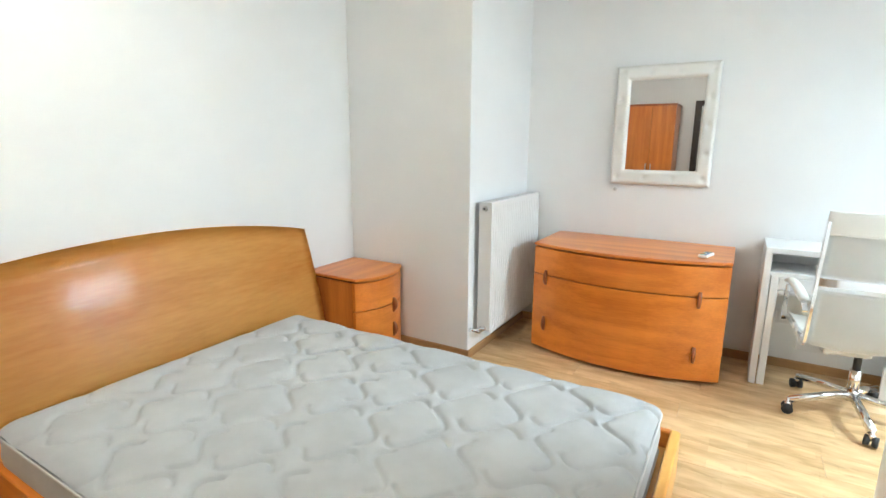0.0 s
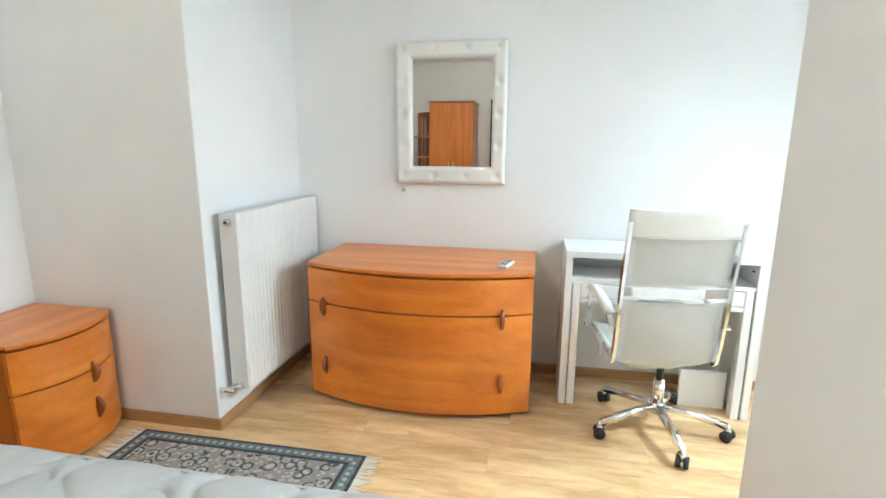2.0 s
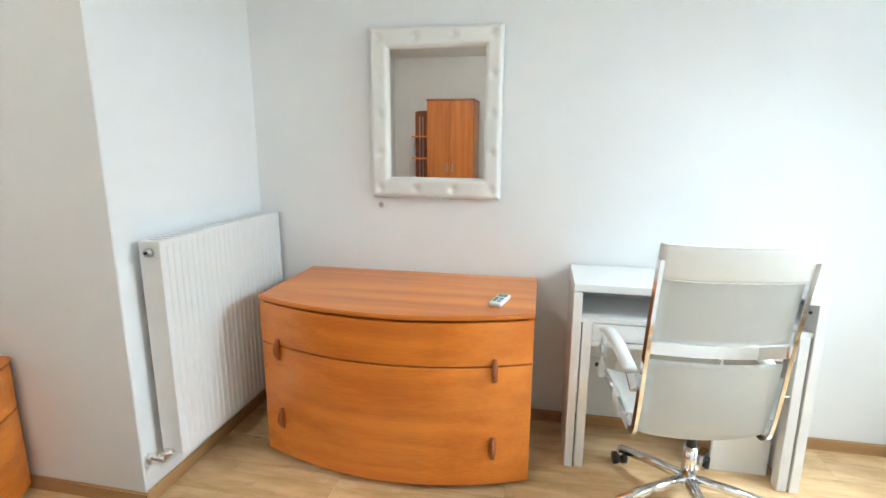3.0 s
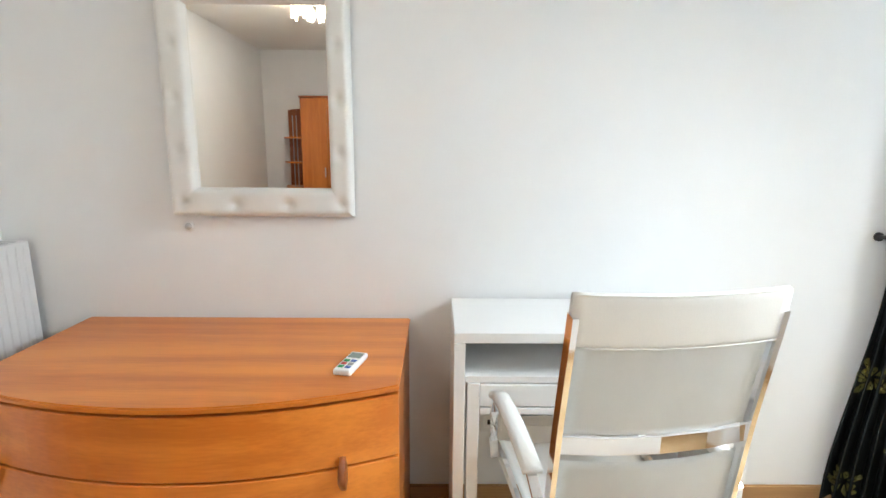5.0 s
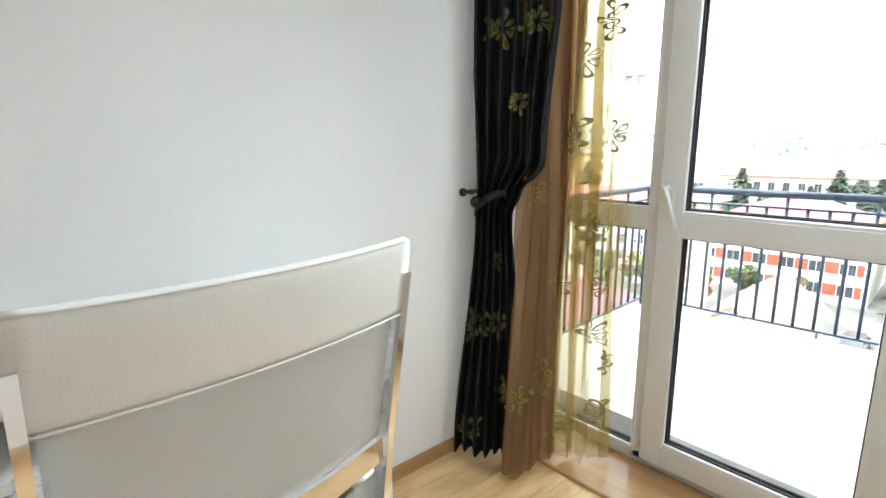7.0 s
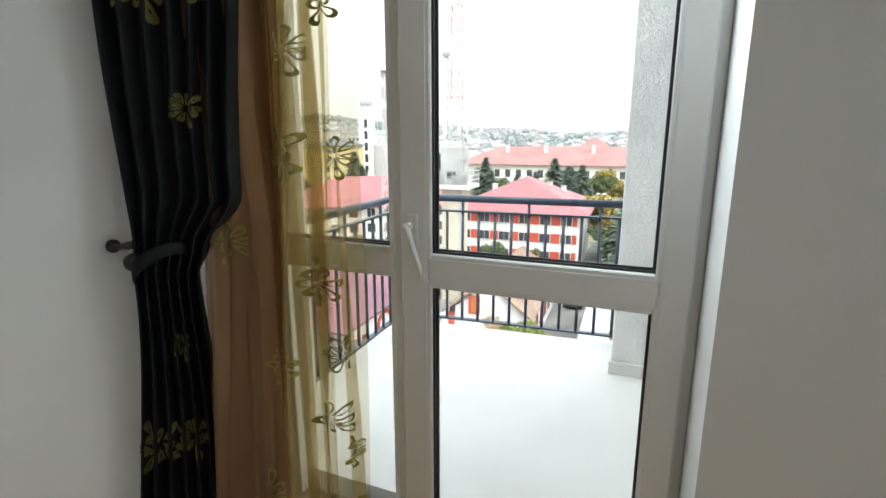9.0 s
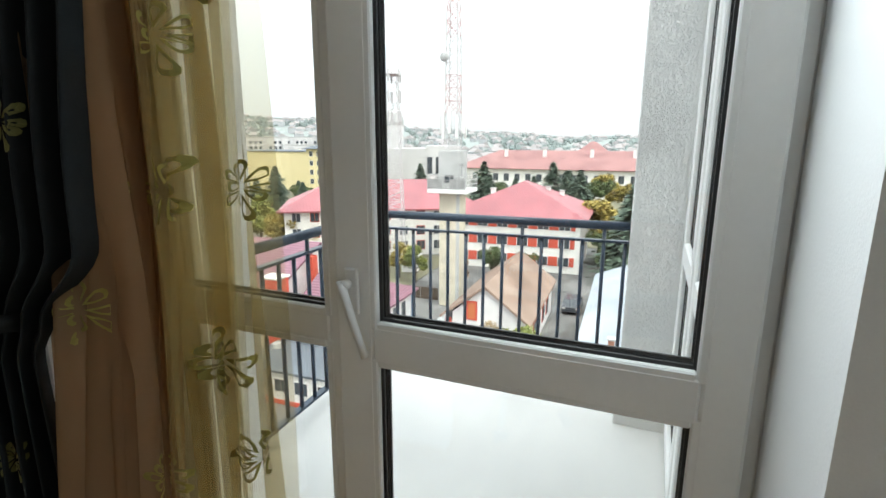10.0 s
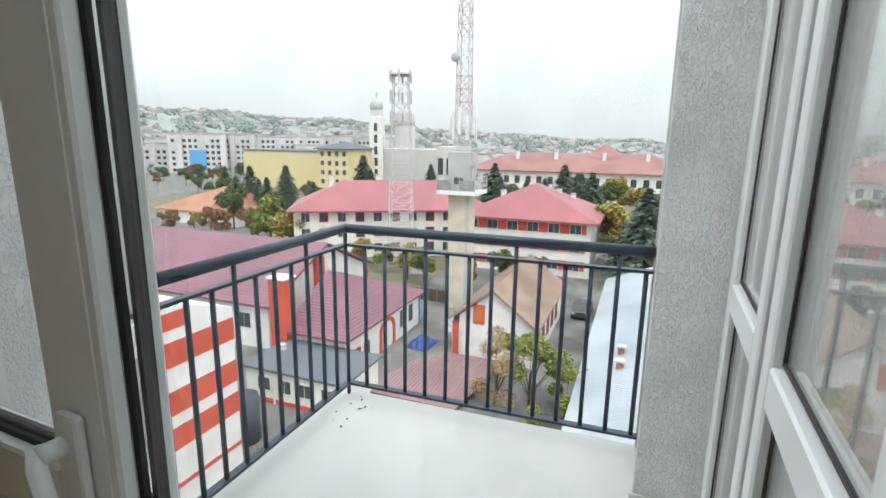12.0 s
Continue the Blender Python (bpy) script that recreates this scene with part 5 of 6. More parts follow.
b, w, d = building("barracks_building", 62.5, 76, 21, 49, -8.2, "hip", "y", -4.4, CREAM, PINK_ROOF, "long cream wing with small windows and pink-red hipped roof", rz=31, over=0.9)
for r in range(3):
    for c in range(11):
        window_at(b, "-x", -d / 2 + 1.4 + c * 2.5, 0.9 + r * 2.2, 1.1, 1.2, w, d, RED_PAINT if c % 2 else None)
for p in ((0, -8), (1, 2), (-1, 9)):
    chimney(b, p[0], p[1], 8.5, 11.3, None, 0.32)
part("drain_pipe", tube(bmesh.new(), (-w / 2 - 0.08, -d / 2 + 0.5, 0), (-w / 2 - 0.08, -d / 2 + 0.5, 6.6), 0.07), CONCRETE_GREY, b)

# gabled house
b, w, d = building("gabled_house", 34.2, 47.0, 5.3, 11.7, -12.0, "gable", "x", -9.2, WHITE_EXT, BROWN_TILE, "white gabled house with worn brown tile roof and red trim", over=0.35)
part("red_pilaster", boxed(-w / 2 - 0.05, -w / 2 - 0.001, d / 2 - 0.55, d / 2 - 0.05, 0, 3.0), RED_PAINT, b)
dr_ = part("loft_door", boxed(-w / 2 - 0.06, -w / 2 - 0.001, 0.6, 1.5, 3.0, 4.5), RED_PAINT, b, "red-framed loft door")
part("door_panel", boxed(-w / 2 - 0.08, -w / 2 - 0.061, 0.78, 1.32, 3.15, 4.35), mat("loft_door_orange", (0.50, 0.16, 0.06), 0.7), dr_)
part("loft_vent", boxed(-w / 2 - 0.05, -w / 2 - 0.001, 2.6, 3.05, 2.8, 3.7), PANE_DARK, b)
for c in range(5):
    window_at(b, "-y", -w / 2 + 1.4 + c * 2.1, 0.9, 1.0, 1.3, w, d, RED_PAINT)
for z in range(8):
    part("ladder_rung", boxed(-w / 2 - 0.10, -w / 2 - 0.06, 2.3, 2.75, 0.3 + z * 0.33, 0.34 + z * 0.33), STEEL, b)
part("lean_to_roof", extruded(bmesh.new(), [(-w / 2 - 8.0, 0.0), (-w / 2 - 0.1, -1.2), (-w / 2 - 0.1, 3.2), (-w / 2 - 2.2, 5.2), (-w / 2 - 8.0, 6.6)], 0.2, 0.34), ribbed_roof("faded_plum_lean_to", (0.25, 0.155, 0.155), (0.19, 0.11, 0.115), 1.2, "y"), b, "low faded plum roof in front of the gable")

# plum-roofed hall and annexe
b, w, d = building("plum_hall", 27.5, 40.0, 17.1, 22.0, -12.1, None, "x", -8.7, WHITE_EXT, PLUM_ROOF, "low white hall with plum sheet roof and red arch surround")
bm = bmesh.new()
eave = [(-w / 2 - 0.5, -d / 2 - 0.5), (w / 2 + 0.5, -d / 2 - 0.5), (w / 2 + 0.5, d / 2 + 3.4), (-w / 2 - 0.5, d / 2 - 0.1)]
lo_ = [bm.verts.new((x, y, 2.905)) for x, y in eave]
hi_ = [bm.verts.new((x, y, 3.08)) for x, y in eave]
peak = bm.verts.new((-1.3, 2.1, 6.35))
bm.faces.new(lo_[::-1])
for i in range(4):
    bm.faces.new((lo_[i], lo_[(i + 1) % 4], hi_[(i + 1) % 4], hi_[i]))
    bm.faces.new((hi_[i], hi_[(i + 1) % 4], peak))
bmesh.ops.recalc_face_normals(bm, faces=bm.faces)
part("roof", bm, PLUM_ROOF, b)
for a, ww, z, h in ((-4.6, 0.7, 0.7, 1.0), (-3.3, 0.7, 0.7, 1.0)):
    window_at(b, "-y", a, z, ww, h, w, d, RED_PAINT)
for a in (2.6, 4.3):
    window_at(b, "-y", a, 0.9, 0.75, 1.5, w, d)
bm = bmesh.new()
ar = [(-1.3, 0)] + [(-1.3 * math.cos(t), 1.5 + 1.1 * math.sin(t)) for t in np.linspace(0, math.pi, 11)] + [(1.3, 0)]
ai = [(-0.95, 0)] + [(-0.95 * math.cos(t), 1.5 + 0.78 * math.sin(t)) for t in np.linspace(0, math.pi, 11)] + [(0.95, 0)]
yo = -d / 2 - 0.08
for i in range(len(ar) - 1):
    vs = [bm.verts.new((x, y, z)) for y in (yo, -d / 2 - 0.001) for x, z in (ar[i], ar[i + 1], ai[i + 1], ai[i])]
    for f in ((0, 1, 2, 3), (4, 7, 6, 5), (0, 4, 5, 1), (3, 2, 6, 7)):
        bm.faces.new([vs[k] for k in f])
bmesh.ops.recalc_face_normals(bm, faces=bm.faces)
part("arch_surround", bm, RED_PAINT, b)
part("blue_pipe", tube(bmesh.new(), (w / 2 - 0.1, -d / 2 - 0.1, 0), (w / 2 - 0.1, -d / 2 - 0.1, 3), 0.09), mat("blue_pipe_paint", (0.10, 0.28, 0.50), 0.6), b)
b, w, d = building("low_annexe", 23.0, 27.3, 14.4, 21.6, -12.8, None, "x", 0, CREAM, FLAT_ROOF, "flat-roofed cream annexe with dark grey roof")
part("roof", boxed(-w / 2 - 0.25, w / 2 + 0.25, -d / 2 - 0.25, d / 2 + 0.25, 2.201, 2.38, 0.03), FLAT_ROOF, b)
for a in (-2.6, -0.9, 0.6, 2.2):
    window_at(b, "-x", a, 0.9, 0.9, 0.8, w, d, CREAM)
part("red_plinth", boxed(-w / 2 - 0.05, -w / 2 - 0.001, -d / 2, d / 2, 0, 0.3), RED_PAINT, b)
part("downpipe", tube(bmesh.new(), (-w / 2 - 0.1, 1.4, 0), (-w / 2 - 0.1, 1.4, 2.3), 0.06), WHITE_EXT, b)
bm = tube(bmesh.new(), (0.6, 3.0, 2.38), (0.6, 3.0, 2.7), 0.35, 0.3)
part("roof_fan", bm, CONCRETE_GREY, b)

# large plum hall with red stacks
b, w, d = building("large_plum_hall", 29.6, 45, 25.4, 62, -11.4, "gable", "y", -7.7, WHITE_EXT, PLUM_ROOF, "large whitewashed hall with broad plum roof and red stacks", over=0.5)
part("red_stack", boxed(-w / 2 - 2.7, -w / 2 - 1.5, -d / 2 - 3.9, -d / 2 - 2.5, 0, 6.8, 0.03), RED_PAINT, b, "square red-painted stack")
part("stack_cap", boxed(-w / 2 - 2.8, -w / 2 - 1.4, -d / 2 - 4.0, -d / 2 - 2.4, 6.801, 6.95, 0.03), WHITE_EXT, b)
part("red_buttress", boxed(-1.7, -0.9, -d / 2 - 0.7, -d / 2 - 0.01, 2.0, 6.4, 0.03), RED_PAINT, b, "red-painted wall strip on the gable")
window_at(b, "-x", -d / 2 + 2.4, 1.6, 1.2, 1.2, w, d)
window_at(b, "-x", -d / 2 + 7.4, 1.6, 1.2, 1.2, w, d)
part("red_corner", boxed(w / 2 - 0.8, w / 2 + 0.05, -d / 2 - 0.06, -d / 2 - 0.001, 0, 3.4), RED_PAINT, b)

# red and white striped building
b, w, d = building("striped_building", 4.5, 17.6, 17.0, 26, -6.7, None, "x", 0, WHITE_EXT, FLAT_ROOF, "white building side painted with broad red bands")
for k, (z, h) in enumerate(((1.1, 0.2), (2.95, 1.05), (4.6, 1.1), (6.8, 1.1))):
    part("red_band", boxed(-w / 2 - 0.02, w / 2 + 0.02, -d / 2 - 0.04, -d / 2 - 0.001, z, z + h), RED_PAINT, b)
bm = bmesh.new()
slope = [bm.verts.new((x, y, z)) for y in (-d / 2, d / 2) for x, z in ((-w / 2, 8.301), (w / 2, 8.301), (w / 2, 8.42), (-w / 2, 13.0))]
for f in ((0, 1, 2, 3), (7, 6, 5, 4), (3, 2, 6, 7), (1, 5, 6, 2), (0, 3, 7, 4), (0, 4, 5, 1)):
    bm.faces.new([slope[k] for k in f])
bmesh.ops.recalc_face_normals(bm, faces=bm.faces)
part("sloping_parapet", bm, WHITE_EXT, b)
part("red_band", boxed(-w / 2, w / 2 - 2.6, -d / 2 - 0.04, -d / 2 - 0.001, 8.45, 9.2), RED_PAINT, b)
tank = thing("storage_tank", *town(19.2, 18.4), GZ, "dark round storage tank standing in the yard", "tank")
part("tank_body", tube(bmesh.new(), (0, 0, 0), (0, 0, 2.6), 0.9, 0.9, 24), mat("dark_tank_paint", (0.05, 0.055, 0.08), 0.5), tank, "", True)

# long roof at the street's right, with corrugated sheets
b, w, d = building("shed_row", 17, 52, -9.5, 1.3, -12.3, "gable", "x", -9.9, CREAM, BLUE_ROOF, "long low shed with pale blue corrugated roof", over=0.3)
for x in (2.0, 4.2):
    chimney(b, x - 8, 3.4, 3.0, 4.2, mat("brick_chimney_red", (0.30, 0.14, 0.09), 0.9, 0.2), 0.19)

# ---- drill tower and masts ----
tw = thing("drill_tower", *town(46, 15.25), GZ, "slim yellowed concrete tower with railed platform and antenna mast", "tower", 2.4)
part("shaft", boxed(-1.0, 1.0, -1.05, 1.05, 0, 11.5, 0.05), CONCRETE, tw)
part("shaft_stripe", boxed(-1.012, -1.001, -1.05, -0.70, 0, 11.4), CONCRETE_GREY, tw)
part("platform", boxed(-1.95, 1.95, -1.95, 1.95, 11.501, 11.85, 0.04), WHITE_EXT, tw)
part("cabin", boxed(-1.1, 1.1, -1.1, 1.1, 11.851, 15.5, 0.04), CONCRETE_GREY, tw)
part("cabin_window", boxed(-1.14, -1.101, -0.45, 0.45, 12.5, 13.2), PANE_DARK, tw)
for s in (-1, 1):
    for k in range(3):
        z = 12.25 + k * 0.45
        part("platform_rail", boxed(-1.95, 1.95, s * 1.92 - 0.03, s * 1.92 + 0.03, z, z + 0.06), CONCRETE_GREY, tw)
        part("platform_rail", boxed(s * 1.92 - 0.03, s * 1.92 + 0.03, -1.89, 1.89, z, z + 0.06), CONCRETE_GREY, tw)
    for a in (-1.85, -1.1, -0.37, 0.37, 1.1, 1.85):
        part("rail_post", boxed(s * 1.92 - 0.03, s * 1.92 + 0.03, a - 0.03, a + 0.03, 11.851, 13.2), CONCRETE_GREY, tw)
        part("rail_post", boxed(a - 0.03, a + 0.03, s * 1.92 - 0.03, s * 1.92 + 0.03, 11.851, 13.2), CONCRETE_GREY, tw)
MESH_GREY = mat("weathered_rail_mesh", (0.30, 0.30, 0.29), 0.8, 0.2, 1.5, 20)
for y0, y1 in ((-1.85, -0.4), (0.4, 1.85)):
    part("platform_screen", boxed(-1.95, -1.925, y0, y1, 11.95, 12.9), MESH_GREY, tw)
part("floodlight", box(boxed(-1.98, -1.90, -1.6, -1.5, 13.2, 14.1), -2.1, -1.9, -1.75, -1.35, 14.1, 14.35), MESH_GREY, tw)


def lattice(parent, z0, z1, w0, w1, bays, r, banded=False):
    """Four tapering legs with crossed braces; the braces of all faces in one part a bay."""
    def corner(k, z):
        h = (w0 + (w1 - w0) * (z - z0) / (z1 - z0)) / 2
        sx, sy = ((-1, -1), (1, -1), (1, 1), (-1, 1))[k % 4]
        return Vector((sx * h, sy * h, z))
    zs = [z0 + (z1 - z0) * i / bays for i in range(bays + 1)]
    for k in range(4):
        part("leg", tube(bmesh.new(), corner(k, z0), corner(k, z1), r, r, 6), MAST_WHITE, parent)
    for i, (a, b) in enumerate(zip(zs, zs[1:])):
        bm = bmesh.new()
        for k in range(4):
            tube(bm, corner(k, a), corner(k + 1, b), r * 0.6, None, 5)
            tube(bm, corner(k + 1, a), corner(k, b), r * 0.6, None, 5)
            tube(bm, corner(k, b), corner(k + 1, b), r * 0.6, None, 5)
        part("brace_bay", bm, MAST_RED if banded and (i // 3) % 2 else MAST_WHITE, parent)


lattice(tw, 15.5, 34.0, 1.35, 0.9, 16, 0.05, True)
for k in range(10):
    a = 2 * math.pi * k / 10
    part("panel_antenna", boxed(1.15 * math.cos(a) - 0.12, 1.15 * math.cos(a) + 0.12, 1.15 * math.sin(a) - 0.12, 1.15 * math.sin(a) + 0.12, 16.6 + 0.5 * (k % 2), 18.8 + 0.4 * (k % 3), 0.03), WHITE_EXT, tw)
bm = bmesh.new()
bmesh.ops.create_uvsphere(bm, u_segments=14, v_segments=8, radius=0.45, matrix=Matrix.Translation((-0.9, 0.6, 24)) @ Matrix.Diagonal((0.5, 1, 1, 1)))
part("dish", bm, CONCRETE_GREY, tw, "", True)
m2 = thing("lattice_mast", *town(59.3, 28.4), GZ, "white steel lattice mast with antennas near its top", "mast", 20)
lattice(m2, 0, 24.8, 3.3, 1.8, 20, 0.055)
for z in (19.5, 22.0, 24.5):
    for k in range(6):
        a = 2 * math.pi * k / 6
        part("panel_antenna", boxed(1.4 * math.cos(a) - 0.12, 1.4 * math.cos(a) + 0.12, 1.4 * math.sin(a) - 0.12, 1.4 * math.sin(a) + 0.12, z - 0.8, z + 0.7, 0.03), MAST_WHITE, m2)
part("top_platform", boxed(-1.3, 1.3, -1.3, 1.3, 24.55, 24.65), MAST_WHITE, m2)
bt = thing("equipment_cabinet", *town(57.0, 24.6), GZ, "small white equipment cabinet at the mast foot", "cabinet", 10)
part("body", boxed(-1.2, 1.2, -1.0, 1.0, 0, 2.0, 0.04), WHITE_EXT, bt)
part("lid", boxed(-1.25, 1.25, -1.05, 1.05, 2.001, 2.1, 0.02), CONCRETE_GREY, bt)


# ---- cars and loose things in the yard ----
def car(x, y, rz, paint, label):
    c = thing("car", *town(x, y), GZ, label, "car", rz + 2.4, group="parked cars")
    bm = bmesh.new()
    sec = [(-2.1, 0.35, 0.80, 0.80), (-2.0, 0.30, 0.95, 0.84), (-1.2, 0.28, 1.02, 0.87), (1.0, 0.28, 1.02, 0.87), (1.8, 0.30, 0.86, 0.84), (2.1, 0.38, 0.70, 0.76)]
    rings = [[bm.verts.new((x_, s * hw, z)) for s, z in ((-1, a), (-1, b_), (1, b_), (1, a))] for x_, a, b_, hw in sec]
    for r, q in zip(rings, rings[1:]):
        for i in range(4):
            bm.faces.new((r[i], r[(i + 1) % 4], q[(i + 1) % 4], q[i]))
    bm.faces.new(rings[0])
    bm.faces.new(rings[-1][::-1])
    bmesh.ops.recalc_face_normals(bm, faces=bm.faces)
    body = part("body", bm, paint, c)
    bm = bmesh.new()
    v = [bm.verts.new(q) for q in ((-1.95, -0.76, 0.96), (1.05, -0.76, 1.0), (1.05, 0.76, 1.0), (-1.95, 0.76, 0.96), (-1.6, -0.62, 1.45), (0.25, -0.62, 1.48), (0.25, 0.62, 1.48), (-1.6, 0.62, 1.45))]
    for f in ((0, 1, 5, 4), (1, 2, 6, 5), (2, 3, 7, 6), (3, 0, 4, 7), (4, 5, 6, 7)):
        bm.faces.new([v[k] for k in f])
    bmesh.ops.recalc_face_normals(bm, faces=bm.faces)
    part("cabin_glass", bm, PANE_DARK, c)
    part("roof", boxed(-1.62, 0.27, -0.63, 0.63, 1.46, 1.50, 0.015), paint, c)
    for x_ in (-1.35, 1.3):
        for s in (-1, 1):
            w_ = part("wheel", tube(bmesh.new(), (x_, s * 0.70, 0.31), (x_, s * 0.89, 0.31), 0.31, 0.31, 18), BLACK, c)
            part("rim", tube(bmesh.new(), (x_, s * 0.891, 0.31), (x_, s * 0.90, 0.31), 0.18, 0.17, 14), STEEL, w_)
    for s in (-1, 1):
        part("headlight", boxed(-2.12, -2.03, s * 0.62 - 0.14, s * 0.62 + 0.14, 0.62, 0.76, 0.02), WHITE_EXT, c)
    return c


car(48.6, 3.4, 0, mat("car_paint_dark", (0.035, 0.04, 0.05), 0.25, 0.05, coat=0.8), "dark parked car in the lane beside the house")
car(88, 2.2, 4, mat("car_paint_black", (0.02, 0.02, 0.03), 0.25, 0.05, coat=0.8), "black parked car far down the lane")
tp = thing("tarpaulin", *town(35.5, 14.8), GZ, "crumpled blue tarpaulin heap lying in the yard", "tarpaulin")
bm = bmesh.new()
sheet(bm, lambda u, v: Vector(((u - 0.5) * 2.6, (v - 0.5) * 2.0, max(0.01, 0.75 * math.sin(math.pi * u) * math.sin(math.pi * v) + 0.22 * noise.noise(Vector((u * 6, v * 6, 2)))))), 18, 14)
part("cloth", bm, mat("blue_tarpaulin", (0.02, 0.05, 0.22), 0.5, 0.2, 3, 20, 0.1), tp)
for k, (x, y, s) in enumerate(((40, 13.4, 0.7), (41.5, 14.4, 0.5), (39, 12.8, 0.45), (43, 13.6, 0.6))):
    rb = thing("rubble_heap", *town(x, y), GZ, "low heap of grey rubble and boards in the yard", "rubble", group="rubble heaps")
    bm = bmesh.new()
    sheet(bm, lambda u, v: Vector(((u - 0.5) * 3 * s, (v - 0.5) * 2.4 * s, max(0.005, s * math.sin(math.pi * u) * math.sin(math.pi * v) * (0.7 + 0.6 * noise.noise(Vector((u * 9 + k, v * 9, 1))))))), 16, 14)
    part("debris", bm, CONCRETE_GREY, rb)
yw = thing("yard_wall", *town(46.5, 25), GZ, "low brown board fence along the yard", "fence", 2.4)
for i in range(16):
    part("board", boxed(-0.03, 0.03, -8 + i, -8 + i + 0.94, 0, 1.3, 0.02), BARK, yw)


# ---- trees ----
def crown_mesh(rng, blobs, n, size):
    """Many small leaf tufts scattered through a cluster of lobes."""
    vs, fs = [], []
    for _ in range(n):
        cx, cy, cz, r = blobs[rng.randrange(len(blobs))]
        v = Vector((rng.gauss(0, 1), rng.gauss(0, 1), rng.gauss(0, 1))).normalized() * r * (0.55 + 0.5 * rng.random())
        p = Vector((cx, cy, cz)) + Vector((v.x, v.y, v.z * 0.85))
        a = Vector((rng.gauss(0, 1), rng.gauss(0, 1), rng.gauss(0, 0.6))).normalized()
        b = a.cross(Vector((rng.gauss(0, 1), rng.gauss(0, 1), rng.gauss(0, 1)))).normalized()
        s = size * rng.uniform(0.6, 1.3)
        k = len(vs)
        vs += [p - a * s, p - b * s * 0.55, p + a * s, p + b * s * 0.55]
        fs.append((k, k + 1, k + 2, k + 3))
    me = bpy.data.meshes.new("crown")
    me.from_pydata([tuple(v) for v in vs], [], fs)
    return me


def broadleaf(name, leaf, seed, h, label, n=2600, size=0.30, spread=0.42, low=0.42):
    rng = random.Random(seed)
    t = thing(name, 0, 0, 0, label, "tree")
    bm = tube(bmesh.new(), (0, 0, 0), (0.1, 0, h * 0.45), h * 0.022, h * 0.013, 9)
    blobs = []
    for k in range(9):
        a = k * 2.4 + rng.uniform(-0.4, 0.4)
        r = h * spread * rng.uniform(0.25, 0.75)
        top = Vector((r * math.cos(a), r * math.sin(a), h * rng.uniform(low, 0.88)))
        tube(bm, (0.1 * rng.random(), 0, h * rng.uniform(0.22, 0.42) * min(1, low / 0.3)), top, h * 0.009, h * 0.003, 6)
        blobs.append((*top, h * rng.uniform(0.11, 0.19)))
    blobs.append((0, 0, h * 0.86, h * 0.15))
    part("trunk", bm, BARK, t)
    me = crown_mesh(rng, blobs, n, size)
    me.materials.append(leaf)
    c = new("crown", me)
    c.parent = t
    return t


def conifer(name, seed, h, label):
    rng = random.Random(seed)
    t = thing(name, 0, 0, 0, label, "tree")
    part("trunk", tube(bmesh.new(), (0, 0, 0), (0, 0, h), h * 0.018, 0.02, 8), BARK, t)
    vs, fs = [], []
    tiers = 26
    for i in range(tiers):
        z = h * (0.10 + 0.88 * i / tiers)
        R = h * 0.47 * (1 - i / tiers) ** 0.9 + 0.1
        for j in range(19):
            a = rng.uniform(0, 2 * math.pi)
            L = R * rng.uniform(0.65, 1.15)
            for s in np.linspace(0.25, 1, 5):
                p = Vector((L * s * math.cos(a), L * s * math.sin(a), z - 0.35 * L * s + rng.uniform(-0.1, 0.1)))
                d = Vector((math.cos(a + rng.uniform(-0.7, 0.7)), math.sin(a + rng.uniform(-0.7, 0.7)), -0.25))
                e = Vector((-d.y, d.x, rng.uniform(-0.4, 0.4)))
                q = h * 0.030 * (1.25 - 0.6 * s)
                k = len(vs)
                vs += [p - d * q * 1.5, p - e * q, p + d * q * 1.5, p + e * q]
                fs.append((k, k + 1, k + 2, k + 3))
    me = bpy.data.meshes.new("crown")
    me.from_pydata([tuple(v) for v in vs], [], fs)
    me.materials.append(LEAF_DARK)
    c = new("crown", me)
    c.parent = t
    return t


def plant(base, spots, group):
    """The built tree at the first spot and copies at the rest."""
    base["group"] = group
    for i, (x, y, s) in enumerate(spots):
        m = pose(*town(x, y), GZ, 0, 0, (i * 77) % 360)
        t = base if i == 0 else copy_thing(base, m)
        s *= 1.22
        t.matrix_basis = m @ Matrix.Diagonal((s, s, s * (1 + 0.08 * math.sin(i * 3.1)), 1))


plant(conifer("spruce_tree", 1, 12.0, "tall dark green spruce with a ragged outline"), [(85, 77, 0.78), (90, 71.5, 0.78), (83, 73, 0.6), (105, 61, 0.93), (104, 58.5, 0.72), (110, 30, 0.84), (108, 28, 0.66), (114, 33, 0.66), (110, 14.6, 0.88), (112, 19, 0.62), (105, 8.3, 0.8), (108, 11.5, 0.72), (118, 12, 0.74), (60, -1.8, 0.80), (64, -3.6, 0.85), (70, -1.2, 0.66), (120, 118.6, 0.63), (125, 52, 0.72), (98, 65, 0.55), (128, 47, 0.6), (116, 24, 0.6), (80, 76, 0.62), (87, 69, 0.7), (82, 70, 0.6), (92, 66, 0.58), (96, 70, 0.5), (84, 80, 0.5)], "spruces behind the barracks")
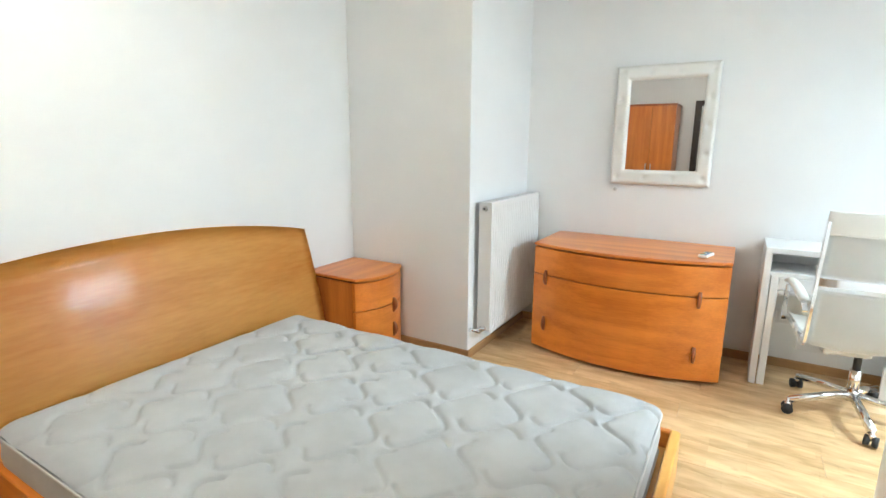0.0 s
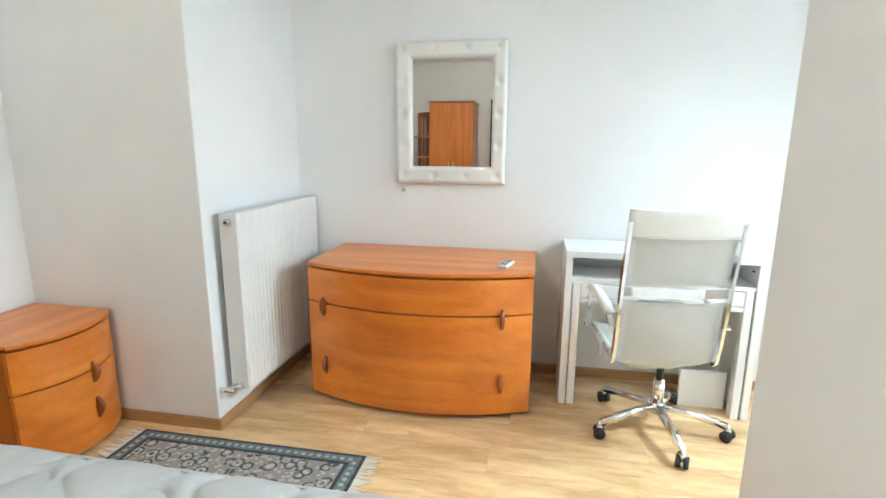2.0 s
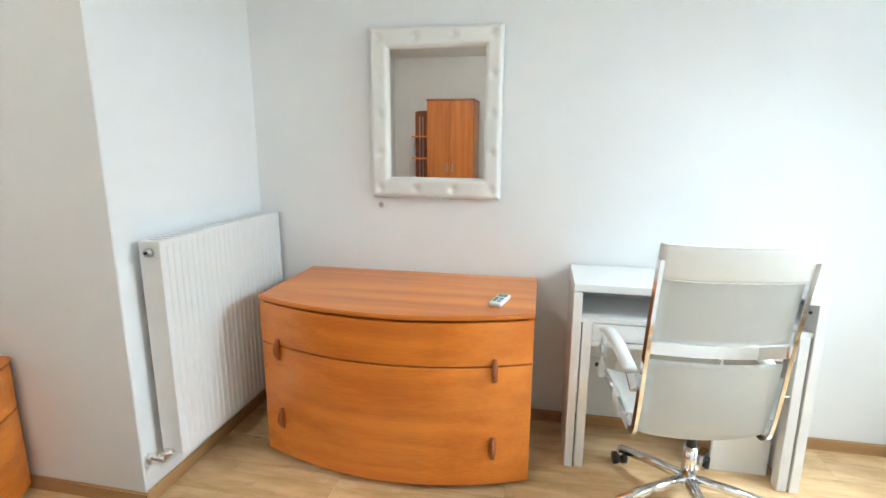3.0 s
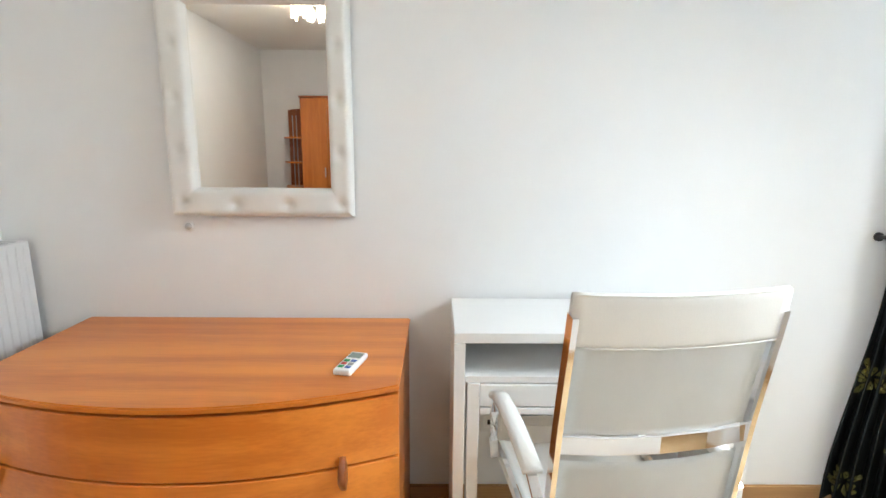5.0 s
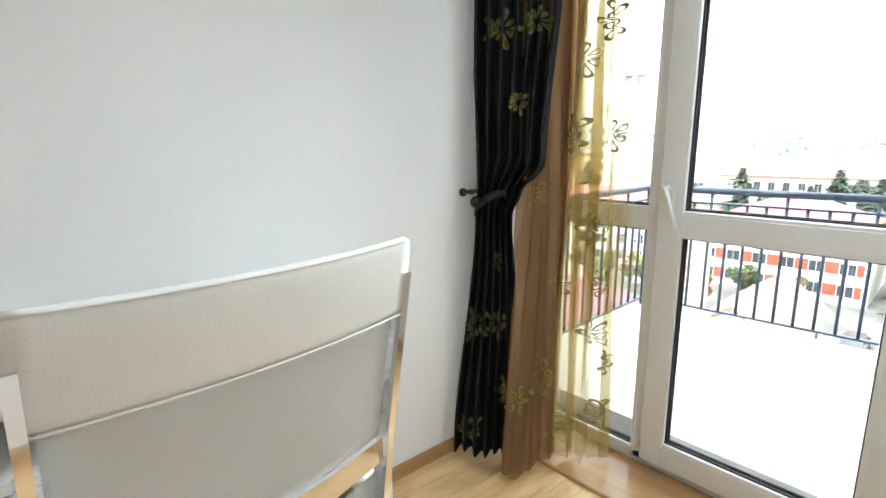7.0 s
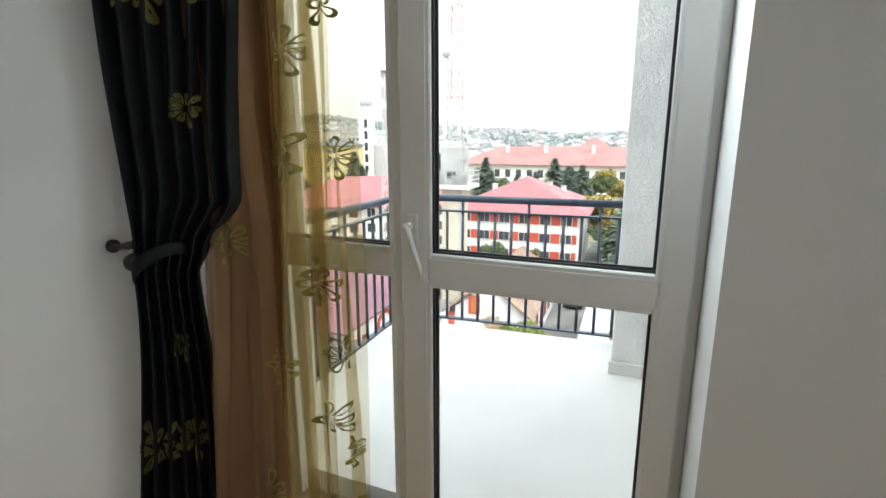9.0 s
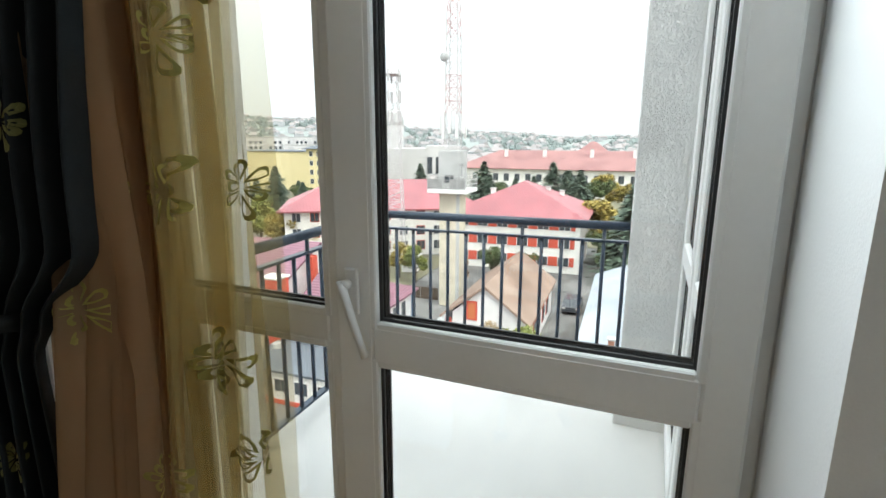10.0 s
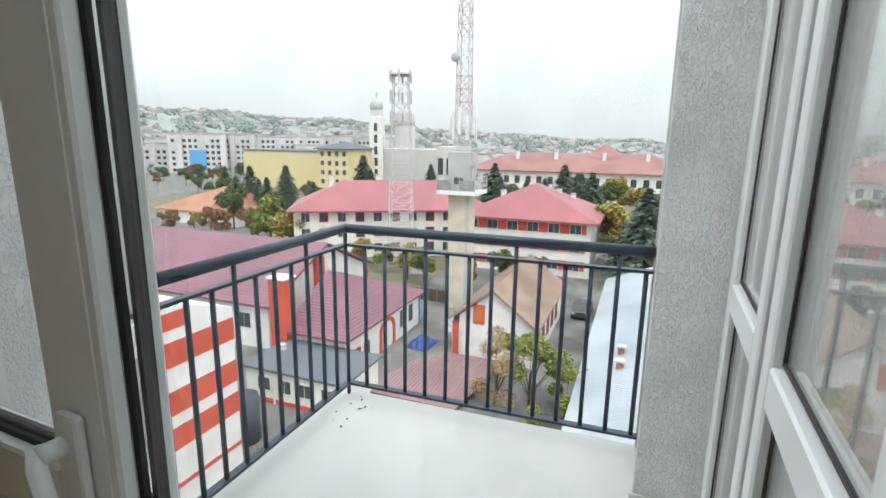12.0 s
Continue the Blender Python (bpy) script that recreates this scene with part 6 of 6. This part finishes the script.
plant(broadleaf("green_tree", LEAF_GREEN, 2, 10, "dull green broadleaf tree in early autumn"), [(72, 69.6, 0.60), (76, 74, 0.62), (78, 66, 0.55), (95, 68, 0.55), (100, 63, 0.5), (112, 5.5, 0.7), (118, 8, 0.62), (106, 24, 0.55), (112, 38, 0.5), (55, 13.2, 0.36), (57, 10, 0.3), (62, 0.4, 0.45), (67, 1.5, 0.42), (120, 28, 0.55), (100, 96, 0.4), (112, 112, 0.45), (126, 135, 0.5), (118, 128, 0.4), (135, 152, 0.55), (150, 150, 0.5), (160, 172, 0.5), (170, 160, 0.5), (145, 175, 0.5), (104, 108, 0.4), (175, 190, 0.5), (185, 172, 0.5)], "green trees round the barracks")
plant(broadleaf("yellow_tree", LEAF_YELLOW, 5, 9, "autumn tree with thin yellow leaves"), [(72, 2.4, 0.8), (75, 1.2, 0.66), (58, 44.8, 0.62), (60, 41.5, 0.5), (66, 73, 0.36), (120, 3.5, 0.86), (118, -1.0, 0.7), (56, 32.6, 0.36), (53, 24.5, 0.42)], "yellow autumn trees")
plant(broadleaf("lime_tree", LEAF_LIME, 7, 9, "yellow-green tree with small leaves"), [(60, 50.9, 0.74), (62, 55, 0.5), (52, 21.9, 0.42), (55, 28.5, 0.34)], "yellow-green trees")
plant(broadleaf("rust_tree", LEAF_RUST, 11, 8, "rust-brown autumn tree with thinning leaves"), [(62, 74, 0.46), (66, 69, 0.5), (64, 64.5, 0.5), (66, 60, 0.55), (62, 47, 0.6), (90, 33, 0.5), (52, 16.6, 0.4), (108, 104, 0.4), (122, 122, 0.45), (140, 140, 0.5), (155, 160, 0.5), (130, 160, 0.45), (92, 88, 0.4), (165, 182, 0.55)], "rust-coloured autumn trees")
LEAF_STRAW = leaf_material("foliage_dry_straw", (0.36, 0.27, 0.14), (0.24, 0.17, 0.09))
near = broadleaf("yard_tree", LEAF_LIME, 21, 5.0, "yellow-green young tree beside the lean-to", 4600, 0.11, 0.5, 0.15)
near.matrix_basis = pose(*town(29.0, 4.5), GZ)
near2 = broadleaf("yard_shrub", LEAF_STRAW, 23, 4.6, "straggly straw-coloured shrub beside the young tree", 7000, 0.07, 0.75, 0.1)
near2.matrix_basis = pose(*town(28.8, 6.6), GZ)
near3 = broadleaf("yard_bush", LEAF_LIME, 29, 3.8, "low yellow-green bush in the yard by the shed", 5200, 0.10, 0.75, 0.12)
near3.matrix_basis = pose(*town(27.6, 2.1), GZ)

# ---- middle distance ----
b, w, d = building("orange_roof_house", 73, 92, 70, 90, -12.4, "hip", "y", -8.2, CREAM, ORANGE_TILE, "low house with broad orange tile roof")
b, w, d = building("arcaded_building", 150, 172, -14, 50, -6.5, "hip", "y", -1.2, CREAM, FADED_ROOF, "long cream building with rows of arched openings and pink roof", over=1.0)
for r in range(2):
    for c in range(19):
        window_at(b, "-x", -d / 2 + 2 + c * 3.3, 1.2 + r * 3.6, 1.5, 2.2, w, d)
for y in (-20, -8, 6, 18):
    chimney(b, -4, y, 11, 14.2, None, 0.5)
b, w, d = building("yellow_hall", 141, 165, 96.5, 130.5, -2.1, None, "x", 0, YELLOW_WALL, FLAT_ROOF, "large plain yellow hall with flat roof")
part("roof", boxed(-w / 2 - 0.3, w / 2 + 0.3, -d / 2 - 0.3, d / 2 + 0.3, 12.901, 13.15), FLAT_ROOF, b)
b, w, d = building("yellow_block", 137, 152, 85, 96.4, -1.0, "hip", "y", 1.2, YELLOW_WALL, FLAT_ROOF, "yellow apartment block with dark hipped roof", over=1.0)
for r in range(4):
    for c in range(4):
        window_at(b, "-x", -d / 2 + 1.6 + c * 2.7, 3.0 + r * 2.9, 1.2, 1.5, w, d)

ch_ = thing("church", *town(172, 83.5), GZ, "grey church under scaffolding with two domed towers", "church", 20)
part("nave", boxed(-8, 8, -14, 10, 0, 14, 0.1), BLOCK_GREY, ch_)
part("bell_tower", boxed(-10.5, -5.8, 5.5, 10.2, 0, 25, 0.1), WHITE_EXT, ch_)
bm = tube(bmesh.new(), (-8.1, 7.9, 25), (-8.1, 7.9, 28.4), 2.2, 2.2, 12)
part("belfry", bm, BLOCK_GREY, ch_)
for x, y, z, r in ((-8.1, 7.9, 28.4, 2.4), (0, -1, 23.5, 3.9)):
    bm = bmesh.new()
    bmesh.ops.create_uvsphere(bm, u_segments=18, v_segments=12, radius=r, matrix=Matrix.Translation((x, y, z)) @ Matrix.Diagonal((1, 1, 1.15, 1)))
    dm = part("dome", bm, CONCRETE_GREY, ch_, "dull grey dome", True)
    part("cross", box(boxed(x - 0.12, x + 0.12, y - 0.12, y + 0.12, z + r, z + r + 2.8), x - 0.1, x + 0.1, y - 0.7, y + 0.7, z + r + 1.7, z + r + 1.95), CONCRETE_GREY, dm)
part("drum", tube(bmesh.new(), (0, -1, 14), (0, -1, 23.5), 3.7, 3.7, 16), BLOCK_GREY, ch_)
part("side_aisle", boxed(-9, 8, -26, -14.01, 0, 15.0, 0.1), BLOCK_GREY, ch_)
for k in range(4):
    part("arched_window", boxed(-9.1, -9.001, -25 + k * 3, -23.2 + k * 3, 5, 11), PANE_DARK, ch_)
for k in range(5):
    part("tower_opening", boxed(-10.6, -10.501, 7.3, 8.4, 4 + k * 4, 6.8 + k * 4), PANE_DARK, ch_)
bm = bmesh.new()
for z in range(8):
    box(bm, -9.8, -9.7, -14, 5.4, 2 + z * 2.2, 2.1 + z * 2.2)
for y in range(9):
    box(bm, -9.8, -9.7, -14 + y * 2.4, -13.9 + y * 2.4, 0, 19)
part("scaffold", bm, CONCRETE_GREY, ch_)


def apartment_block(x, y, w, d, h, rz, label):
    b = thing("apartment_block", *town(x, y), GZ, label, "apartment block", rz, group="grey apartment blocks")
    part("wall", boxed(-w / 2, w / 2, -d / 2, d / 2, 0, h), BLOCK_GREY, b)
    part("roof", boxed(-w / 2 - 0.3, w / 2 + 0.3, -d / 2 - 0.3, d / 2 + 0.3, h, h + 0.6), CONCRETE_GREY, b)
    vs, fs = [], []
    for r in range(int(h / 2.85)):
        for c in range(int(d / 2.5)):
            if (r * 7 + c * 3) % 11 == 0:
                continue
            y0, z0 = -d / 2 + 0.6 + c * 2.5, 1.0 + r * 2.8
            k = len(vs)
            vs += [(-w / 2 - 0.06, y0, z0), (-w / 2 - 0.06, y0 + 1.4, z0), (-w / 2 - 0.06, y0 + 1.4, z0 + 1.4), (-w / 2 - 0.06, y0, z0 + 1.4)]
            fs.append((k, k + 1, k + 2, k + 3))
    me = bpy.data.meshes.new("window_rows")
    me.from_pydata(vs, [], fs)
    me.materials.append(PANE_DARK)
    o = new("window_rows", me)
    o.parent = b
    for c in range(0, int(d / 3.2), 3):
        part("balcony_stack", boxed(-w / 2 - 1.2, -w / 2 - 0.07, -d / 2 + 0.6 + c * 3.2, -d / 2 + 2.9 + c * 3.2, 0, h - 0.6), BLOCK_GREY, b)
    return b


b, w, d = building("gable_mound_house", 175, 190, 5, 18, -3.5, "hip", "y", 1.6, CREAM, FADED_ROOF, "far house whose steep tiled roof stands over the long roof")
rng = random.Random(12)
for i in range(22):
    az, r = radians(29 + i * 1.2), 285 + 52 * (i * 2 % 3) + rng.uniform(-10, 10)
    apartment_block(r * math.cos(az), r * math.sin(az), 12, rng.choice((15, 20, 26)), rng.choice((14, 16, 18, 19)) + 0.012 * (r - 285), math.degrees(az) - 10 + rng.uniform(-25, 25), "pale grey concrete apartment block with stacked balconies")
bb = thing("billboard", *town(182, 196), GZ, "plain blue advertising sheet hung before a block", "billboard", 20)
part("sheet", boxed(-0.1, 0.1, -4, 4, 2, 11.5), mat("blue_sheet", (0.12, 0.35, 0.62), 0.7), bb)

# far houses, past counting, distance haze painted into the wall and roof colours
HOUSE_HAZED = mat("far_house_walls_hazed", (0.40, 0.41, 0.42), 0.9, 0.15, 0.02, 1, 0)
ROOF_HAZED = mat("far_house_roofs_hazed", (0.30, 0.275, 0.27), 0.9, 0.15, 0.02, 1, 0)


def hill(x, y):
    """Height of the land over the plain."""
    r = math.hypot(x, y)
    az = math.atan2(y, x)
    top = 15 + 56 * min(1.0, max(0.0, az)) + 6 * noise.noise(Vector((az * 9, 0.3, 0)))
    f = min(1, max(0, (r - 380) / 700))
    return top * f * f * (3 - 2 * f) * (1 + 0.0003 * max(0, r - 1080)) + 6 * f * noise.noise(Vector((x * 0.006, y * 0.006, 0)))


def far_houses():
    walls, roofs = ([], []), ([], [])
    rng = random.Random(31)
    for _ in range(800):
        az, r = rng.uniform(-0.35, 1.0), 300 + 900 * rng.random() ** 1.2
        x, y = r * math.cos(az), r * math.sin(az)
        if r < 240 and az > 0.4:
            continue
        z = GZ + hill(x, y) - 1
        w, d, h, a = rng.uniform(3, 6), rng.uniform(3, 6), rng.uniform(3, 8), rng.uniform(0, 3)
        ca, sa = math.cos(a), math.sin(a)
        def pt(u, v, q):
            return (x + u * ca - v * sa, y + u * sa + v * ca, z + q)
        k = len(walls[0])
        walls[0].extend(pt(u, v, q) for q in (0, h) for u, v in ((-w, -d), (w, -d), (w, d), (-w, d)))
        walls[1].extend((k + i, k + (i + 1) % 4, k + 4 + (i + 1) % 4, k + 4 + i) for i in range(4))
        k = len(roofs[0])
        roofs[0].extend([pt(u * 1.1, v * 1.1, h - 0.2) for u, v in ((-w, -d), (w, -d), (w, d), (-w, d))] + [pt(-w * 0.8, 0, h + 3), pt(w * 0.8, 0, h + 3)])
        roofs[1].extend([(k, k + 1, k + 5, k + 4), (k + 2, k + 3, k + 4, k + 5), (k + 1, k + 2, k + 5), (k + 3, k, k + 4)])
    t = thing("far_houses", 0, 0, 0, "distant crowd of houses with tiled roofs, haze painted into their pale colours", "houses", kind="stuff")
    for nm, (v, f), m in (("walls", walls, HOUSE_HAZED), ("roofs", roofs, ROOF_HAZED)):
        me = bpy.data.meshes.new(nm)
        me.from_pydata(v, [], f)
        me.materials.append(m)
        o = new(nm, me)
        o.parent = t
        o["kind"] = "stuff"


far_houses()


def far_woods():
    vs, fs = [], []
    rng = random.Random(77)
    for _ in range(19000):
        az = rng.uniform(-0.4, 1.05)
        r = 250 + 1400 * rng.random() ** 0.8
        if noise.noise(Vector((az * 14, r * 0.006, 5))) < -0.08 and r < 1000:
            continue
        x, y = r * math.cos(az), r * math.sin(az)
        z = GZ + hill(x, y) - 1
        s, h = rng.uniform(1.5, 3.6), rng.uniform(3, 8)
        k = len(vs)
        n = 6
        for ring, (q, rr) in enumerate(((0, 0.7), (0.45, 1.0), (0.8, 0.65))):
            vs += [(x + s * rr * math.cos(2 * math.pi * i / n + ring) * rng.uniform(0.8, 1.2), y + s * rr * math.sin(2 * math.pi * i / n + ring), z + h * q) for i in range(n)]
        vs.append((x, y, z + h))
        for ring in range(2):
            fs += [(k + ring * n + i, k + ring * n + (i + 1) % n, k + (ring + 1) * n + (i + 1) % n, k + (ring + 1) * n + i) for i in range(n)]
        fs += [(k + 2 * n + i, k + 2 * n + (i + 1) % n, k + 3 * n) for i in range(n)]
    me = bpy.data.meshes.new("far_woods")
    me.from_pydata(vs, [], fs)
    # pale grey-green: the distance haze is painted into the foliage colour
    me.materials.append(mat("far_foliage_hazed", (0.20, 0.235, 0.225), 0.9, 0.2, 0.01, 0.1, 0))
    tagged(new("far_woods", me), "distant wooded slopes, haze painted into their dull grey-green", "woods", kind="stuff")


far_woods()
bm = bmesh.new()
sheet(bm, lambda u, v: Vector(((380 + 2400 * u ** 1.5) * math.cos(-0.7 + 2.2 * v), (380 + 2400 * u ** 1.5) * math.sin(-0.7 + 2.2 * v), GZ - 0.5 + hill((380 + 2400 * u ** 1.5) * math.cos(-0.7 + 2.2 * v), (380 + 2400 * u ** 1.5) * math.sin(-0.7 + 2.2 * v)))), 40, 90)
bmesh.ops.recalc_face_normals(bm, faces=bm.faces)
# haze over the far hills is painted into this pale base colour
tagged(part("backdrop", bm, mat("far_hill_meadow_hazed", (0.24, 0.265, 0.25), 0.95, 0.15, 0.01, 0.1, 0), smooth=True), "low rolling hills on the horizon, haze painted into their colour", "hills", kind="structure")

# ---- laminate planks ----
def plank_material():
    m = mat("oak_laminate", (0.86, 0.635, 0.36), 0.30, 0.14, 2.4, 11, 0.02, stretch=(1.0, 5, 5), dark=(0.66, 0.42, 0.195), coat=0.25, per_object=0.05)
    n, l = m.node_tree.nodes, m.node_tree.links
    b = n["Principled BSDF"]
    src = b.inputs["Base Color"].links[0].from_socket
    tc, br, mp, mx, info = n.new("ShaderNodeTexCoord"), n.new("ShaderNodeTexBrick"), n.new("ShaderNodeMapping"), n.new("ShaderNodeMixRGB"), n.new("ShaderNodeObjectInfo")
    br.inputs["Scale"].default_value = 1.0
    br.inputs["Brick Width"].default_value, br.inputs["Row Height"].default_value, br.inputs["Mortar Size"].default_value = 0.42, 0.0645, 0.0006
    br.inputs["Color1"].default_value, br.inputs["Color2"].default_value, br.inputs["Mortar"].default_value = (1, 1, 1, 1), (0.80, 0.73, 0.64, 1), (0.62, 0.5, 0.38, 1)
    br.offset = 0.37
    comb = n.new("ShaderNodeCombineXYZ")
    sc = n.new("ShaderNodeMath")
    sc.operation, sc.inputs[1].default_value = "MULTIPLY", 40.0
    l.new(info.outputs["Random"], sc.inputs[0])
    l.new(sc.outputs[0], comb.inputs[0])
    l.new(tc.outputs["Object"], mp.inputs[0])
    l.new(comb.outputs[0], mp.inputs["Location"])
    l.new(mp.outputs[0], br.inputs["Vector"])
    mx.blend_type, mx.inputs[0].default_value = "MULTIPLY", 0.55
    l.new(src, mx.inputs[1])
    l.new(br.outputs["Color"], mx.inputs[2])
    knot, kmap, kramp, kmix, shift = n.new("ShaderNodeTexNoise"), n.new("ShaderNodeMapping"), n.new("ShaderNodeValToRGB"), n.new("ShaderNodeMixRGB"), n.new("ShaderNodeVectorMath")
    kmap.inputs["Scale"].default_value = (4.5, 17, 1)
    knot.inputs["Scale"].default_value, knot.inputs["Detail"].default_value, knot.inputs["Distortion"].default_value = 1.0, 4, 0.8
    shift.operation = "ADD"
    l.new(tc.outputs["Object"], shift.inputs[0])
    l.new(comb.outputs[0], shift.inputs[1])
    l.new(shift.outputs[0], kmap.inputs[0])
    l.new(kmap.outputs[0], knot.inputs["Vector"])
    l.new(knot.outputs[0], kramp.inputs[0])
    kramp.color_ramp.elements[0].position, kramp.color_ramp.elements[0].color = 0.60, (0, 0, 0, 1)
    kramp.color_ramp.elements[1].position, kramp.color_ramp.elements[1].color = 0.76, (0.75, 0.75, 0.75, 1)
    l.new(kramp.outputs[0], kmix.inputs[0])
    l.new(mx.outputs[0], kmix.inputs[1])
    kmix.inputs[2].default_value = (0.42, 0.23, 0.09, 1)
    l.new(kmix.outputs[0], b.inputs["Base Color"])
    return m


PLANK = plank_material()
PW, PL = 0.1935, 1.28
plank_mesh = None
row, yy = 0, WY0
while yy < 0:
    off = (row * 0.47) % 1.0 * PL
    xx = WX0 - off
    wdt = min(PW, 0.0 - yy)
    while xx < WX1:
        a, b = max(xx, WX0), min(xx + PL, WX1)
        if b - a > 0.02 and not (yy > -0.95 and b < -3.53) and not (yy < -1.9 and a > -1.65):
            full = abs(b - a - PL) < 1e-6 and abs(wdt - PW) < 1e-6
            if full and plank_mesh:
                ob = new("plank", plank_mesh)
            else:
                ob = part("plank", boxed(-(b - a) / 2 + 0.0004, (b - a) / 2 - 0.0004, 0.0004, wdt - 0.0004, -0.0115, 0, 0.0008), PLANK)
                if full:
                    plank_mesh = ob.data
            ob.location = ((a + b) / 2, yy, 0)
            ob.parent = floor
        xx += PL
    yy += PW
    row += 1
